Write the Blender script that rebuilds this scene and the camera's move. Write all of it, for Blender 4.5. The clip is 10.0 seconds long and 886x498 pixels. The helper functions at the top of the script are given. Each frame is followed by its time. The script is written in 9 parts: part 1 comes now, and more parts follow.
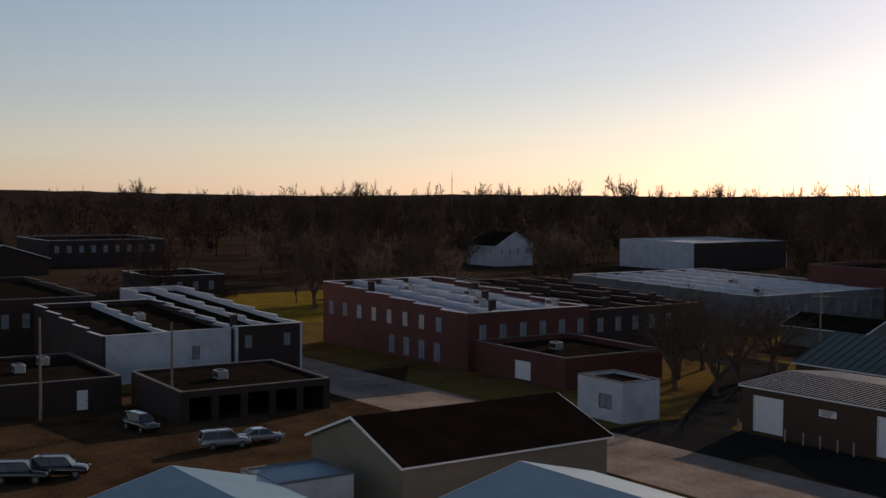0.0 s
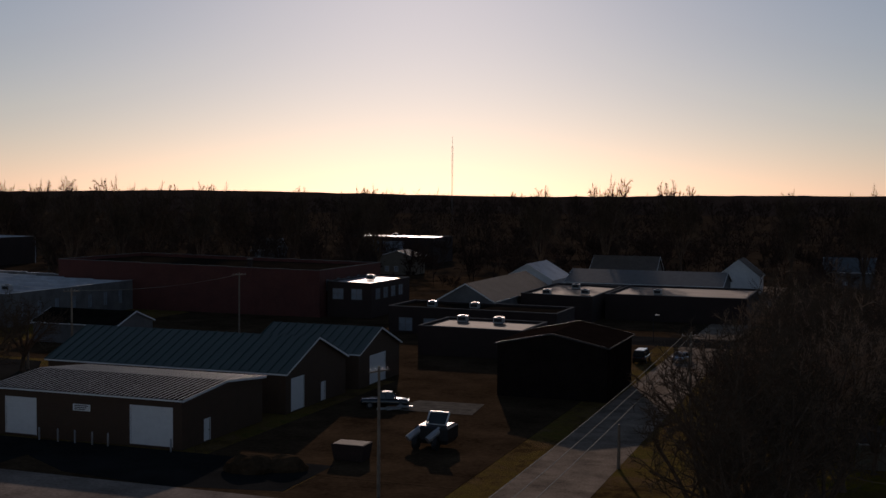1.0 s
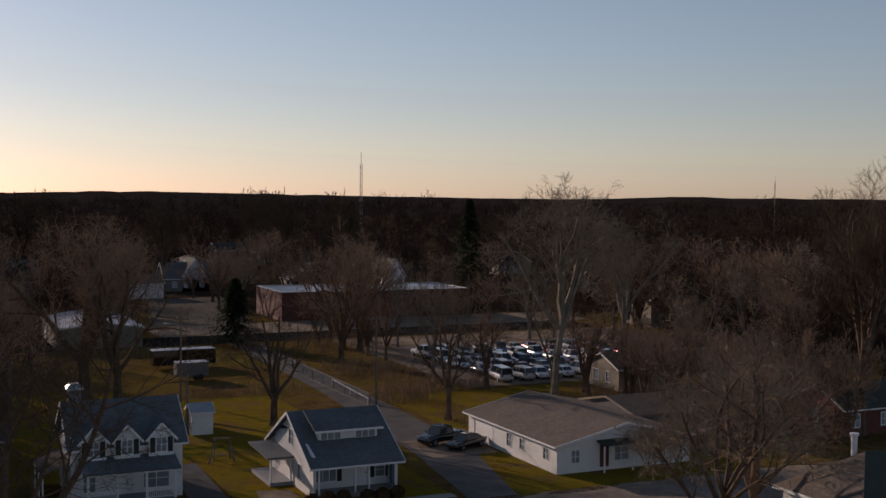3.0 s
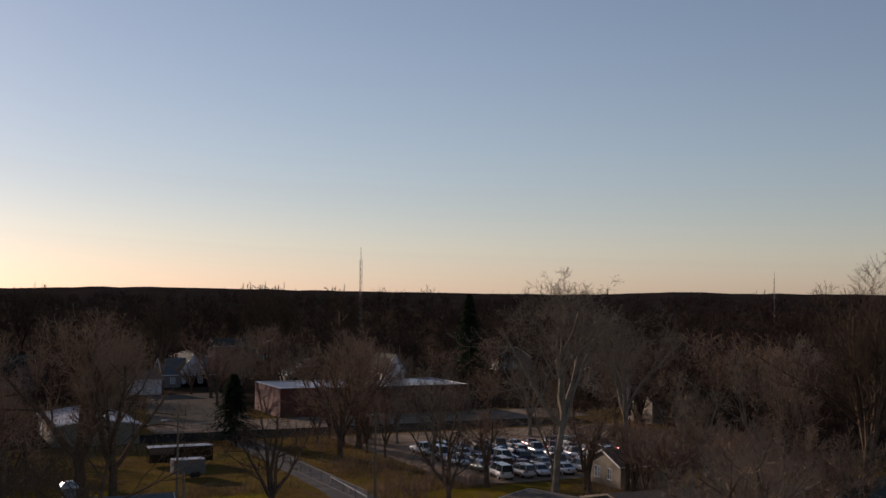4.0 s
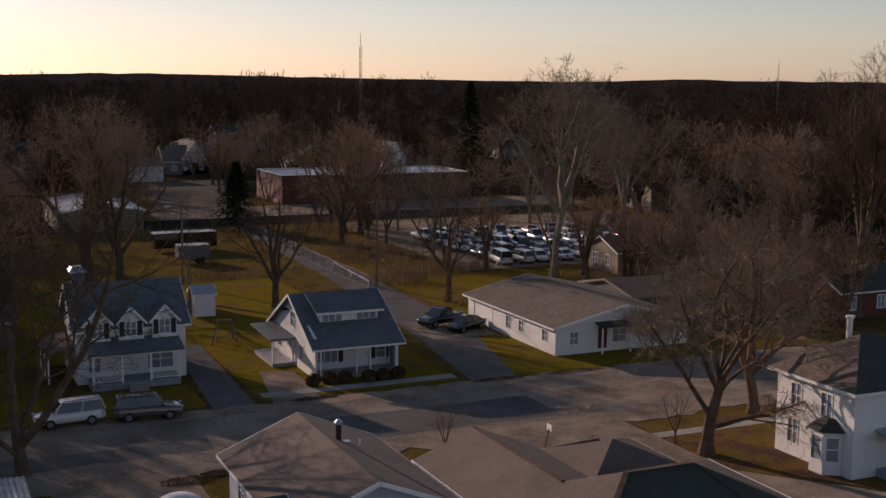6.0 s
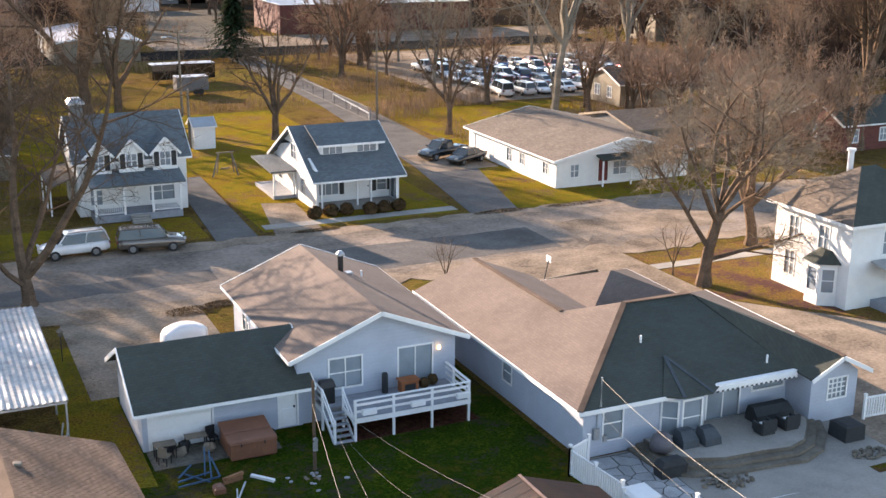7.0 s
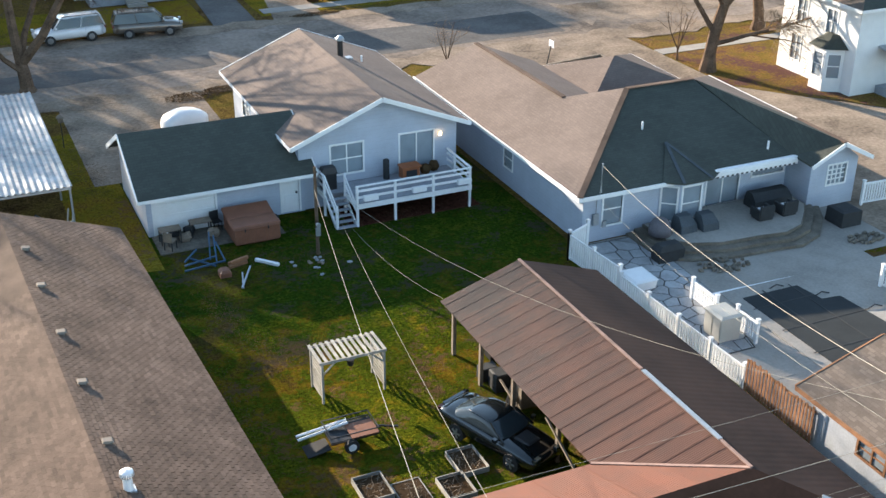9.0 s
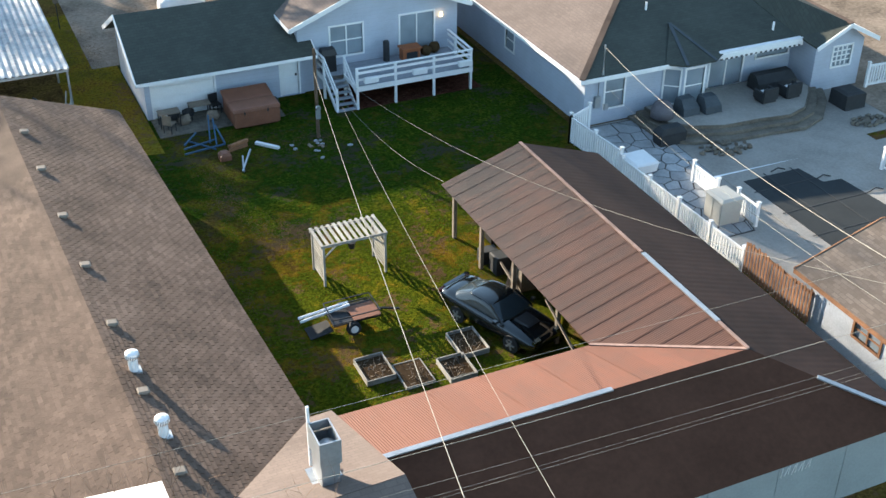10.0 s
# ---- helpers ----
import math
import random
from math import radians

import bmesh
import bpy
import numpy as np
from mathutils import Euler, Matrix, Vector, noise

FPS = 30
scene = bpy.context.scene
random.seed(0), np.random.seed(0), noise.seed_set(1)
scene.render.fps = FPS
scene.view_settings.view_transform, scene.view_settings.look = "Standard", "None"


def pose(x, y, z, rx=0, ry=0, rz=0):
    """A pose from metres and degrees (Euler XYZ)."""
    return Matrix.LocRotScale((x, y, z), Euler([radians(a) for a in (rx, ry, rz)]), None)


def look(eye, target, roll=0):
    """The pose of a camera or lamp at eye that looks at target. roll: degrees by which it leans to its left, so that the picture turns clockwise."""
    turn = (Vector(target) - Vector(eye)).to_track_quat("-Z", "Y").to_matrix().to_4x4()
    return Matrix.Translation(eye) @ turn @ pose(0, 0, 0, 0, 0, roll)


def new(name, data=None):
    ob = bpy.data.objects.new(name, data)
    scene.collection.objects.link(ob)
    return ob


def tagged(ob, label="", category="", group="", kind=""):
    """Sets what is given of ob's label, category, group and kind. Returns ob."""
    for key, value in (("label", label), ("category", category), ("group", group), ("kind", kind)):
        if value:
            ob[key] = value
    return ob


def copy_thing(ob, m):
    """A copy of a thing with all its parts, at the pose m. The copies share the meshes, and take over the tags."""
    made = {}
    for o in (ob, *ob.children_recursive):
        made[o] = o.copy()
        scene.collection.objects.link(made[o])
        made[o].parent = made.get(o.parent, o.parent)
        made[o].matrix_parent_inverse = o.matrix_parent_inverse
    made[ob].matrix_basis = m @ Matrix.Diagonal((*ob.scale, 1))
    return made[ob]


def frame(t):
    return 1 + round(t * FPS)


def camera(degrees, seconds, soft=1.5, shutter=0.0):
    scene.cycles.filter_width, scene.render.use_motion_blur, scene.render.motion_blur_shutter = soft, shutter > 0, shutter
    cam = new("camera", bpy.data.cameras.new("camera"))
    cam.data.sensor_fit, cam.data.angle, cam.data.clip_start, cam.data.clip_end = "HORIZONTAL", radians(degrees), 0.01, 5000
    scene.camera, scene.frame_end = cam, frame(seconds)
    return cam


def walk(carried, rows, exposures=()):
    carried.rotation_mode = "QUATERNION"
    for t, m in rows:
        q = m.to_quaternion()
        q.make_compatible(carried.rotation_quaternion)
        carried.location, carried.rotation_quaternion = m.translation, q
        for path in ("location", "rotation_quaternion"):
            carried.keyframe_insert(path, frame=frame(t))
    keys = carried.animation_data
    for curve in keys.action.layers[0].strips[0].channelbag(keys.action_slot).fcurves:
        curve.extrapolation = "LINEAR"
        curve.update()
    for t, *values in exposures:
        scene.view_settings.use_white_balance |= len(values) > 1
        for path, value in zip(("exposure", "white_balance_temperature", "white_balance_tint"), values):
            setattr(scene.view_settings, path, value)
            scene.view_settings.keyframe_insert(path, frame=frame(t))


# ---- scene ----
cam = camera(40.94, 10.0, soft=1.5)
EYE = (0.0, 0.0, 24.5)
GRID = 24.3  # the town's streets lie along x and y; the view at yaw 0 is turned by this from +y
PATH = [  # seconds, yaw to the right, pitch, lean
    (0, -79.35, -2.67, 0.35), (0.3, -68.82, -2.72, 0.37), (0.5, -61.78, -2.71, 0.38), (0.8, -51.23, -2.71, 0.39), (1, -44.21, -2.69, 0.41), (1.2, -37.19, -2.67, 0.44),
    (1.5, -26.66, -2.63, 0.49), (1.7, -19.68, -2.59, 0.5), (1.9, -12.62, -2.59, 0.5), (2, -9.1, -2.57, 0.49), (2.1, -5.8, -2.57, 0.48), (2.2, -3.43, -2.56, 0.46),
    (2.3, -1.82, -2.56, 0.44), (2.4, -0.66, -2.56, 0.42), (2.5, 0, -2.55, 0.4), (2.6, 0.23, -2.55, 0.38), (2.7, 0.24, -2.55, 0.37), (3.3, 0.24, -2.55, 0.36),
    (3.45, 0.24, -2.23, 0.36), (3.8, 0.24, 0.43, 0.35), (4, 0.23, 2.05, 0.35), (4.1, 0.23, 2.82, 0.35), (4.2, 0.22, 3.39, 0.35), (4.3, 0.22, 3.81, 0.35),
    (4.4, 0.22, 3.92, 0.35), (4.5, 0.22, 3.66, 0.35), (4.6, 0.22, 3.01, 0.35), (4.8, 0.22, 1.43, 0.35), (5, 0.21, -0.17, 0.36), (5.5, 0.22, -4.21, 0.39),
    (5.7, 0.24, -5.78, 0.41), (6.8, 0.3, -14.65, 0.45), (7, 0.3, -16.25, 0.46), (7.1, 0.31, -17.08, 0.46), (7.2, 0.31, -17.83, 0.46), (7.3, 0.31, -18.42, 0.46),
    (7.4, 0.31, -18.82, 0.46), (7.5, 0.31, -18.98, 0.46), (7.8, 0.3, -19, 0.45), (8, 0.29, -19.09, 0.44), (8.1, 0.29, -19.42, 0.44), (8.2, 0.29, -20.17, 0.44),
    (8.4, 0.29, -21.75, 0.44), (8.5, 0.31, -22.53, 0.44), (9, 0.33, -26.54, 0.47), (9.5, 0.32, -30.58, 0.47), (9.6, 0.33, -31.26, 0.47), (9.7, 0.33, -31.78, 0.47),
    (9.8, 0.33, -32.08, 0.46), (10, 0.34, -32.17, 0.46),
]
walk(cam, [(t, pose(*EYE, 90 + pitch, 0, -(yaw + GRID)) @ pose(0, 0, 0, 0, 0, lean)) for t, yaw, pitch, lean in PATH],
     exposures=[(0, -0.50, 6790, 26), (0.6, -1.12, 6490, 25), (1, -1.47, 6240, 24), (1.4, -1.47, 6240, 25), (1.8, -1.19, 6440, 27), (2.2, -0.81, 6540, 28), (2.7, -0.65, 6490, 26), (3.8, -0.57, 6480, 26), (4.5, -0.63, 6380, 23),
                (5, -0.67, 6430, 27), (5.7, -0.85, 6640, 31), (6.8, 2.04, 6800, 21), (8, 1.98, 6350, 16), (8.6, 1.90, 6230, 11), (9, 1.91, 6130, 9), (9.5, 1.84, 6030, 7), (10, 1.96, 5980, 6)])

# ---- light ----
SUN_AZ, SUN_EL = radians(-21.0), radians(15.6)  # azimuth from +y to +x
TO_SUN = Vector((math.sin(SUN_AZ) * math.cos(SUN_EL), math.cos(SUN_AZ) * math.cos(SUN_EL), math.sin(SUN_EL)))
world = bpy.data.worlds.new("sky")
scene.world = world
world.use_nodes = True
wn = world.node_tree.nodes
sky = wn.new("ShaderNodeTexSky")
sky.sky_type, sky.sun_disc = "NISHITA", False
sky.sun_elevation, sky.sun_rotation = SUN_EL, SUN_AZ
sky.altitude, sky.air_density, sky.dust_density, sky.ozone_density = 200, 0.95, 0.34, 1.7
haze = wn.new("ShaderNodeHueSaturation")  # thin winter haze pales the sky's colours
haze.inputs["Saturation"].default_value = 0.85
haze.inputs["Hue"].default_value = 0.488
world.node_tree.links.new(sky.outputs["Color"], haze.inputs["Color"])
world.node_tree.links.new(haze.outputs["Color"], wn["Background"].inputs["Color"])
wn["Background"].inputs["Strength"].default_value = 0.115
sun = new("sun", bpy.data.lights.new("sun", "SUN"))
sun.data.energy, sun.data.angle, sun.data.color = 5.0, radians(0.6), (1.0, 0.82, 0.62)
sun.matrix_world = look((0, 0, 60), Vector((0, 0, 60)) - TO_SUN)
# ---- materials ----
def nodes_of(name):
    m = bpy.data.materials.new(name)
    m.use_nodes = True
    t = m.node_tree
    return m, t, t.nodes, t.nodes["Principled BSDF"]


def link(t, a, b):
    t.links.new(a, b)


def math_node(t, op, a, b=None):
    n = t.nodes.new("ShaderNodeMath")
    n.operation = op
    for i, v in enumerate((a, b)):
        if v is None:
            continue
        if isinstance(v, (int, float)):
            n.inputs[i].default_value = v
        else:
            link(t, v, n.inputs[i])
    return n.outputs[0]


def noise_node(t, scale, detail=4, rough=0.6, vector=None):
    n = t.nodes.new("ShaderNodeTexNoise")
    n.inputs["Scale"].default_value, n.inputs["Detail"].default_value, n.inputs["Roughness"].default_value = scale, detail, rough
    if vector is not None:
        link(t, vector, n.inputs["Vector"])
    return n.outputs["Fac"]


def ramp_node(t, fac, stops):
    n = t.nodes.new("ShaderNodeValToRGB")
    r = n.color_ramp
    while len(r.elements) < len(stops):
        r.elements.new(0.5)
    for e, (at, c) in zip(r.elements, stops):
        e.position, e.color = at, (*c, 1)
    link(t, fac, n.inputs["Fac"])
    return n.outputs["Color"]


def mix_node(t, kind, fac, a, b):
    n = t.nodes.new("ShaderNodeMix")
    n.data_type, n.blend_type = "RGBA", kind
    for sock, v in ((n.inputs[0], fac), (n.inputs[6], a), (n.inputs[7], b)):
        if isinstance(v, (int, float)):
            sock.default_value = v
        elif isinstance(v, tuple):
            sock.default_value = (*v, 1)
        else:
            link(t, v, sock)
    return n.outputs[2]


def position(t):
    return t.nodes.new("ShaderNodeNewGeometry").outputs["Position"]


def bump_node(t, height, strength, distance, b):
    n = t.nodes.new("ShaderNodeBump")
    n.inputs["Strength"].default_value, n.inputs["Distance"].default_value = strength, distance
    link(t, height, n.inputs["Height"])
    link(t, n.outputs["Normal"], b.inputs["Normal"])


def plain(name, c, rough=0.7, metal=0.0, vary=0.25, scale=0.6, fine=14.0, bump=0.2, each=0.0, spec=0.4):
    """A surface with stains at one scale and grain at another; each: how much single pieces differ."""
    m, t, n, b = nodes_of(name)
    pos = position(t)
    big, small = noise_node(t, scale, 5, 0.65, pos), noise_node(t, fine, 3, 0.6, pos)
    f = math_node(t, "ADD", math_node(t, "MULTIPLY", big, 0.65), math_node(t, "MULTIPLY", small, 0.35))
    lo, hi = tuple(x * (1 - vary) for x in c), tuple(min(1, x * (1 + vary)) for x in c)
    col = ramp_node(t, f, [(0.37, lo), (0.63, hi)])
    if each:
        info = t.nodes.new("ShaderNodeObjectInfo")
        isle = t.nodes.new("ShaderNodeNewGeometry")
        lot = math_node(t, "FRACT", math_node(t, "ADD", info.outputs["Random"], isle.outputs["Random Per Island"]))
        k = math_node(t, "ADD", math_node(t, "MULTIPLY", lot, each), 1 - each / 2)
        comb = t.nodes.new("ShaderNodeCombineColor")
        for i in range(3):
            link(t, k, comb.inputs[i])
        col = mix_node(t, "MULTIPLY", 1.0, col, comb.outputs[0])
    link(t, col, b.inputs["Base Color"])
    link(t, math_node(t, "ADD", math_node(t, "MULTIPLY", small, 0.2), rough - 0.1), b.inputs["Roughness"])
    b.inputs["Metallic"].default_value = metal
    b.inputs["Specular IOR Level"].default_value = spec
    if bump:
        bump_node(t, small, bump, 0.02, b)
    return m


def shingles(name, c, along, vary=0.3, streaks=0.25):
    """Asphalt shingles in courses; along: the axis on which the courses run."""
    m, t, n, b = nodes_of(name)
    pos = position(t)
    sep = t.nodes.new("ShaderNodeSeparateXYZ")
    link(t, pos, sep.inputs[0])
    comb = t.nodes.new("ShaderNodeCombineXYZ")
    run, down = (0, 1) if along == "x" else (1, 0)
    link(t, sep.outputs[run], comb.inputs[0])
    link(t, sep.outputs[down], comb.inputs[1])
    br = t.nodes.new("ShaderNodeTexBrick")
    link(t, comb.outputs[0], br.inputs["Vector"])
    br.inputs["Scale"].default_value = 1.0
    br.inputs["Brick Width"].default_value, br.inputs["Row Height"].default_value = 0.32, 0.15
    br.inputs["Mortar Size"].default_value, br.inputs["Bias"].default_value = 0.012, 0.0
    br.inputs["Color1"].default_value = (*[x * (1 - vary) for x in c], 1)
    br.inputs["Color2"].default_value = (*[x * (1 + vary) for x in c], 1)
    br.inputs["Mortar"].default_value = (*[x * 0.84 for x in c], 1)
    big = noise_node(t, 0.35, 6, 0.7, pos)
    tone = ramp_node(t, big, [(0.3, (1 - streaks,) * 3), (0.7, (1 + streaks * 0.4,) * 3)])
    grain = ramp_node(t, noise_node(t, 60, 2, 0.6, pos), [(0.3, (0.85,) * 3), (0.7, (1.12,) * 3)])
    col = mix_node(t, "MULTIPLY", 1.0, mix_node(t, "MULTIPLY", 1.0, br.outputs["Color"], tone), grain)
    link(t, col, b.inputs["Base Color"])
    b.inputs["Roughness"].default_value, b.inputs["Specular IOR Level"].default_value = 0.9, 0.2
    bump_node(t, br.outputs["Fac"], -0.5, 0.015, b)
    return m


def siding(name, c, pitch=0.13, vary=0.08):
    """Horizontal lap boards on a wall."""
    m, t, n, b = nodes_of(name)
    pos = position(t)
    sep = t.nodes.new("ShaderNodeSeparateXYZ")
    link(t, pos, sep.inputs[0])
    saw = math_node(t, "FRACT", math_node(t, "DIVIDE", sep.outputs[2], pitch))
    big = noise_node(t, 0.8, 5, 0.65, pos)
    col = ramp_node(t, big, [(0.3, tuple(x * (1 - vary) for x in c)), (0.7, tuple(min(1, x * (1 + vary)) for x in c))])
    line = ramp_node(t, saw, [(0.0, (0.85,) * 3), (0.12, (1.0,) * 3)])
    link(t, mix_node(t, "MULTIPLY", 1.0, col, line), b.inputs["Base Color"])
    b.inputs["Roughness"].default_value, b.inputs["Specular IOR Level"].default_value = 0.6, 0.3
    bump_node(t, saw, 0.5, 0.02, b)
    return m


def bricks(name, c, vary=0.3):
    m, t, n, b = nodes_of(name)
    pos = position(t)
    sep = t.nodes.new("ShaderNodeSeparateXYZ")
    link(t, pos, sep.inputs[0])
    comb = t.nodes.new("ShaderNodeCombineXYZ")
    link(t, math_node(t, "ADD", sep.outputs[0], sep.outputs[1]), comb.inputs[0])
    link(t, sep.outputs[2], comb.inputs[1])
    br = t.nodes.new("ShaderNodeTexBrick")
    link(t, comb.outputs[0], br.inputs["Vector"])
    br.inputs["Scale"].default_value = 1.0
    br.inputs["Brick Width"].default_value, br.inputs["Row Height"].default_value, br.inputs["Mortar Size"].default_value = 0.22, 0.075, 0.008
    br.inputs["Color1"].default_value = (*[x * (1 - vary) for x in c], 1)
    br.inputs["Color2"].default_value = (*[x * (1 + vary) for x in c], 1)
    br.inputs["Mortar"].default_value = (*[x * 1.3 + 0.02 for x in c], 1)
    tone = ramp_node(t, noise_node(t, 0.3, 6, 0.7, pos), [(0.3, (0.7,) * 3), (0.7, (1.1,) * 3)])
    link(t, mix_node(t, "MULTIPLY", 1.0, br.outputs["Color"], tone), b.inputs["Base Color"])
    b.inputs["Roughness"].default_value = 0.85
    bump_node(t, br.outputs["Fac"], -0.4, 0.01, b)
    return m


def grass_mat(name, stops, scale, litter=(0.16, 0.10, 0.05), bare=0.0):
    """Winter grass: broad patches, clumps and tufts, with dead leaves and bare earth worn through it."""
    m, t, n, b = nodes_of(name)
    pos = position(t)
    big, mid, small = noise_node(t, scale, 4, 0.6, pos), noise_node(t, scale * 8, 5, 0.75, pos), noise_node(t, 7.0, 4, 0.8, pos)
    f = math_node(t, "ADD", math_node(t, "MULTIPLY", big, 0.45), math_node(t, "ADD", math_node(t, "MULTIPLY", mid, 0.35), math_node(t, "MULTIPLY", small, 0.2)))
    col = ramp_node(t, f, stops)
    tuft = ramp_node(t, small, [(0.34, (0.45,) * 3), (0.5, (0.95,) * 3), (0.66, (1.45,) * 3)])
    col = mix_node(t, "MULTIPLY", 1.0, col, tuft)
    spots = ramp_node(t, math_node(t, "MULTIPLY", noise_node(t, 3.2, 5, 0.85, pos), noise_node(t, scale * 3, 3, 0.6, pos)), [(0.285 - bare, (0.0,) * 3), (0.325 - bare, (1.0,) * 3)])
    col = mix_node(t, "MIX", spots, col, litter)
    link(t, col, b.inputs["Base Color"])
    b.inputs["Roughness"].default_value, b.inputs["Specular IOR Level"].default_value = 0.95, 0.0
    bump_node(t, math_node(t, "ADD", small, mid), 1.0, 0.15, b)
    return m


def rusty(name, sound, rust, along, near, far, sheet=0.68):
    """Old steel sheets: each has its own tone, and rust streaks run down the slope. along: the axis across the sheets; near, far: where rust is full and nil."""
    m, t, n, b = nodes_of(name)
    pos = position(t)
    sep = t.nodes.new("ShaderNodeSeparateXYZ")
    link(t, pos, sep.inputs[0])
    run, down = (0, 1) if along == "x" else (1, 0)
    comb = t.nodes.new("ShaderNodeCombineXYZ")
    link(t, math_node(t, "MULTIPLY", sep.outputs[run], 7.0), comb.inputs[0])
    link(t, math_node(t, "MULTIPLY", sep.outputs[down], 0.8), comb.inputs[1])
    streak = noise_node(t, 1.0, 5, 0.7, comb.outputs[0])
    stain = noise_node(t, 0.42, 6, 0.7, pos)
    reach = t.nodes.new("ShaderNodeMapRange")
    link(t, sep.outputs[run], reach.inputs["Value"])
    reach.inputs["From Min"].default_value, reach.inputs["From Max"].default_value = far, near
    f = math_node(t, "ADD", math_node(t, "MULTIPLY", streak, 0.55), math_node(t, "MULTIPLY", stain, 0.75))
    f = math_node(t, "ADD", f, math_node(t, "MULTIPLY", reach.outputs["Result"], 0.34))
    col = ramp_node(t, f, [(0.60, sound), (0.78, tuple((x + y) / 2 for x, y in zip(sound, rust))), (0.98, rust)])
    white = t.nodes.new("ShaderNodeTexWhiteNoise")
    white.noise_dimensions = "1D"
    link(t, math_node(t, "FLOOR", math_node(t, "DIVIDE", sep.outputs[run], sheet)), white.inputs["W"])
    tone = ramp_node(t, white.outputs["Value"], [(0.0, (0.92,) * 3), (1.0, (1.07,) * 3)])
    link(t, mix_node(t, "MULTIPLY", 1.0, col, tone), b.inputs["Base Color"])
    b.inputs["Roughness"].default_value, b.inputs["Specular IOR Level"].default_value = 0.72, 0.25
    bump_node(t, noise_node(t, 9, 4, 0.6, pos), 0.12, 0.02, b)
    return m


def sun_tinted(m, green, dry, tint):
    """Lets a grass turn yellower and brighter along y, its sunlit part put into the colour, with an uneven edge."""
    t, b = m.node_tree, m.node_tree.nodes["Principled BSDF"]
    pos = position(t)
    sep = t.nodes.new("ShaderNodeSeparateXYZ")
    link(t, pos, sep.inputs[0])
    reach = t.nodes.new("ShaderNodeMapRange")
    link(t, sep.outputs[1], reach.inputs["Value"])
    reach.inputs["From Min"].default_value, reach.inputs["From Max"].default_value = green, dry
    f = math_node(t, "ADD", reach.outputs["Result"], math_node(t, "MULTIPLY", math_node(t, "SUBTRACT", noise_node(t, 0.45, 6, 0.75, pos), 0.5), 2.2))
    f = ramp_node(t, f, [(0.25, (0.0,) * 3), (0.85, (1.0,) * 3)])
    col = b.inputs["Base Color"].links[0].from_socket
    link(t, mix_node(t, "MULTIPLY", f, col, tint), b.inputs["Base Color"])


def glass_mat(name, tint, clear):
    m, t, n, b = nodes_of(name)
    pos = position(t)
    col = ramp_node(t, noise_node(t, 0.7, 3, 0.5, pos), [(0.3, tuple(x * 0.7 for x in tint)), (0.7, tint)])
    link(t, col, b.inputs["Base Color"])
    b.inputs["Roughness"].default_value, b.inputs["Transmission Weight"].default_value = 0.06, clear
    b.inputs["Specular IOR Level"].default_value = 0.6
    return m


M = {}
M["ground"] = grass_mat("winter_ground", [(0.40, (0.070, 0.044, 0.020)), (0.47, (0.126, 0.083, 0.030)), (0.53, (0.157, 0.109, 0.030)), (0.62, (0.095, 0.089, 0.022))], 0.075)
M["yard"] = grass_mat("yard_grass", [(0.40, (0.059, 0.050, 0.017)), (0.45, (0.064, 0.066, 0.008)), (0.50, (0.022, 0.048, 0.006)), (0.56, (0.038, 0.062, 0.006)), (0.63, (0.078, 0.081, 0.011))], 0.16, (0.048, 0.046, 0.030))
# the yard's sunlit zone, painted as a warm bright tint
sun_tinted(M["yard"], 44.0, 35.0, (2.2, 1.42, 1.05))
M["lawn"] = grass_mat("street_lawn", [(0.40, (0.156, 0.091, 0.033)), (0.47, (0.219, 0.145, 0.020)), (0.53, (0.192, 0.152, 0.019)), (0.60, (0.113, 0.102, 0.017))], 0.09)
M["lawn_dry"] = grass_mat("dry_lawn", [(0.40, (0.141, 0.075, 0.046)), (0.47, (0.198, 0.118, 0.042)), (0.53, (0.179, 0.124, 0.035)), (0.60, (0.128, 0.099, 0.029))], 0.12, (0.115, 0.062, 0.056), 0.03)
M["road"] = plain("old_asphalt", (0.213, 0.177, 0.148), 0.92, vary=0.4, scale=0.16, fine=3, bump=0.3, spec=0.0)
M["patch"] = plain("patched_asphalt", (0.126, 0.119, 0.113), 0.92, vary=0.25, scale=0.3, fine=4, bump=0.2, spec=0.0)
# downtown earth, asphalt, tar and walls are darkened: shade put into colour
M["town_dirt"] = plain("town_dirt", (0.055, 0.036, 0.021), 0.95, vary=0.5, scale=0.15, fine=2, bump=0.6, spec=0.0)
M["gravel"] = plain("gravel", (0.228, 0.182, 0.141), 0.95, vary=0.45, scale=0.3, fine=5, bump=0.8, spec=0.0)
# asphalt with the downtown shade in its colour
M["shaded_road"] = plain("shaded_asphalt", (0.022, 0.022, 0.021), 0.92, vary=0.35, scale=0.15, fine=6, bump=0.3, spec=0.0)
M["concrete"] = plain("concrete", (0.273, 0.255, 0.230), 0.85, vary=0.2, scale=0.35, fine=8, bump=0.15, each=0.12, spec=0.2)
M["old_concrete"] = plain("stained_concrete", (0.128, 0.115, 0.096), 0.9, vary=0.4, scale=0.9, fine=6, bump=0.3, spec=0.0)
M["riser"] = plain("cast_stone_edge", (0.141, 0.125, 0.102), 0.9, vary=0.3, scale=1.2, fine=9, bump=0.3, spec=0.1)
M["stone"] = plain("flagstone", (0.28, 0.287, 0.294), 0.85, vary=0.22, scale=1.2, fine=12, bump=0.4, each=0.3)
M["joint"] = plain("dark_joint_sand", (0.048, 0.045, 0.041), 0.95, vary=0.3, scale=2, fine=20)
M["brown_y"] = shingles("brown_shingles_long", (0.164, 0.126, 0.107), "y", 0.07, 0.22)
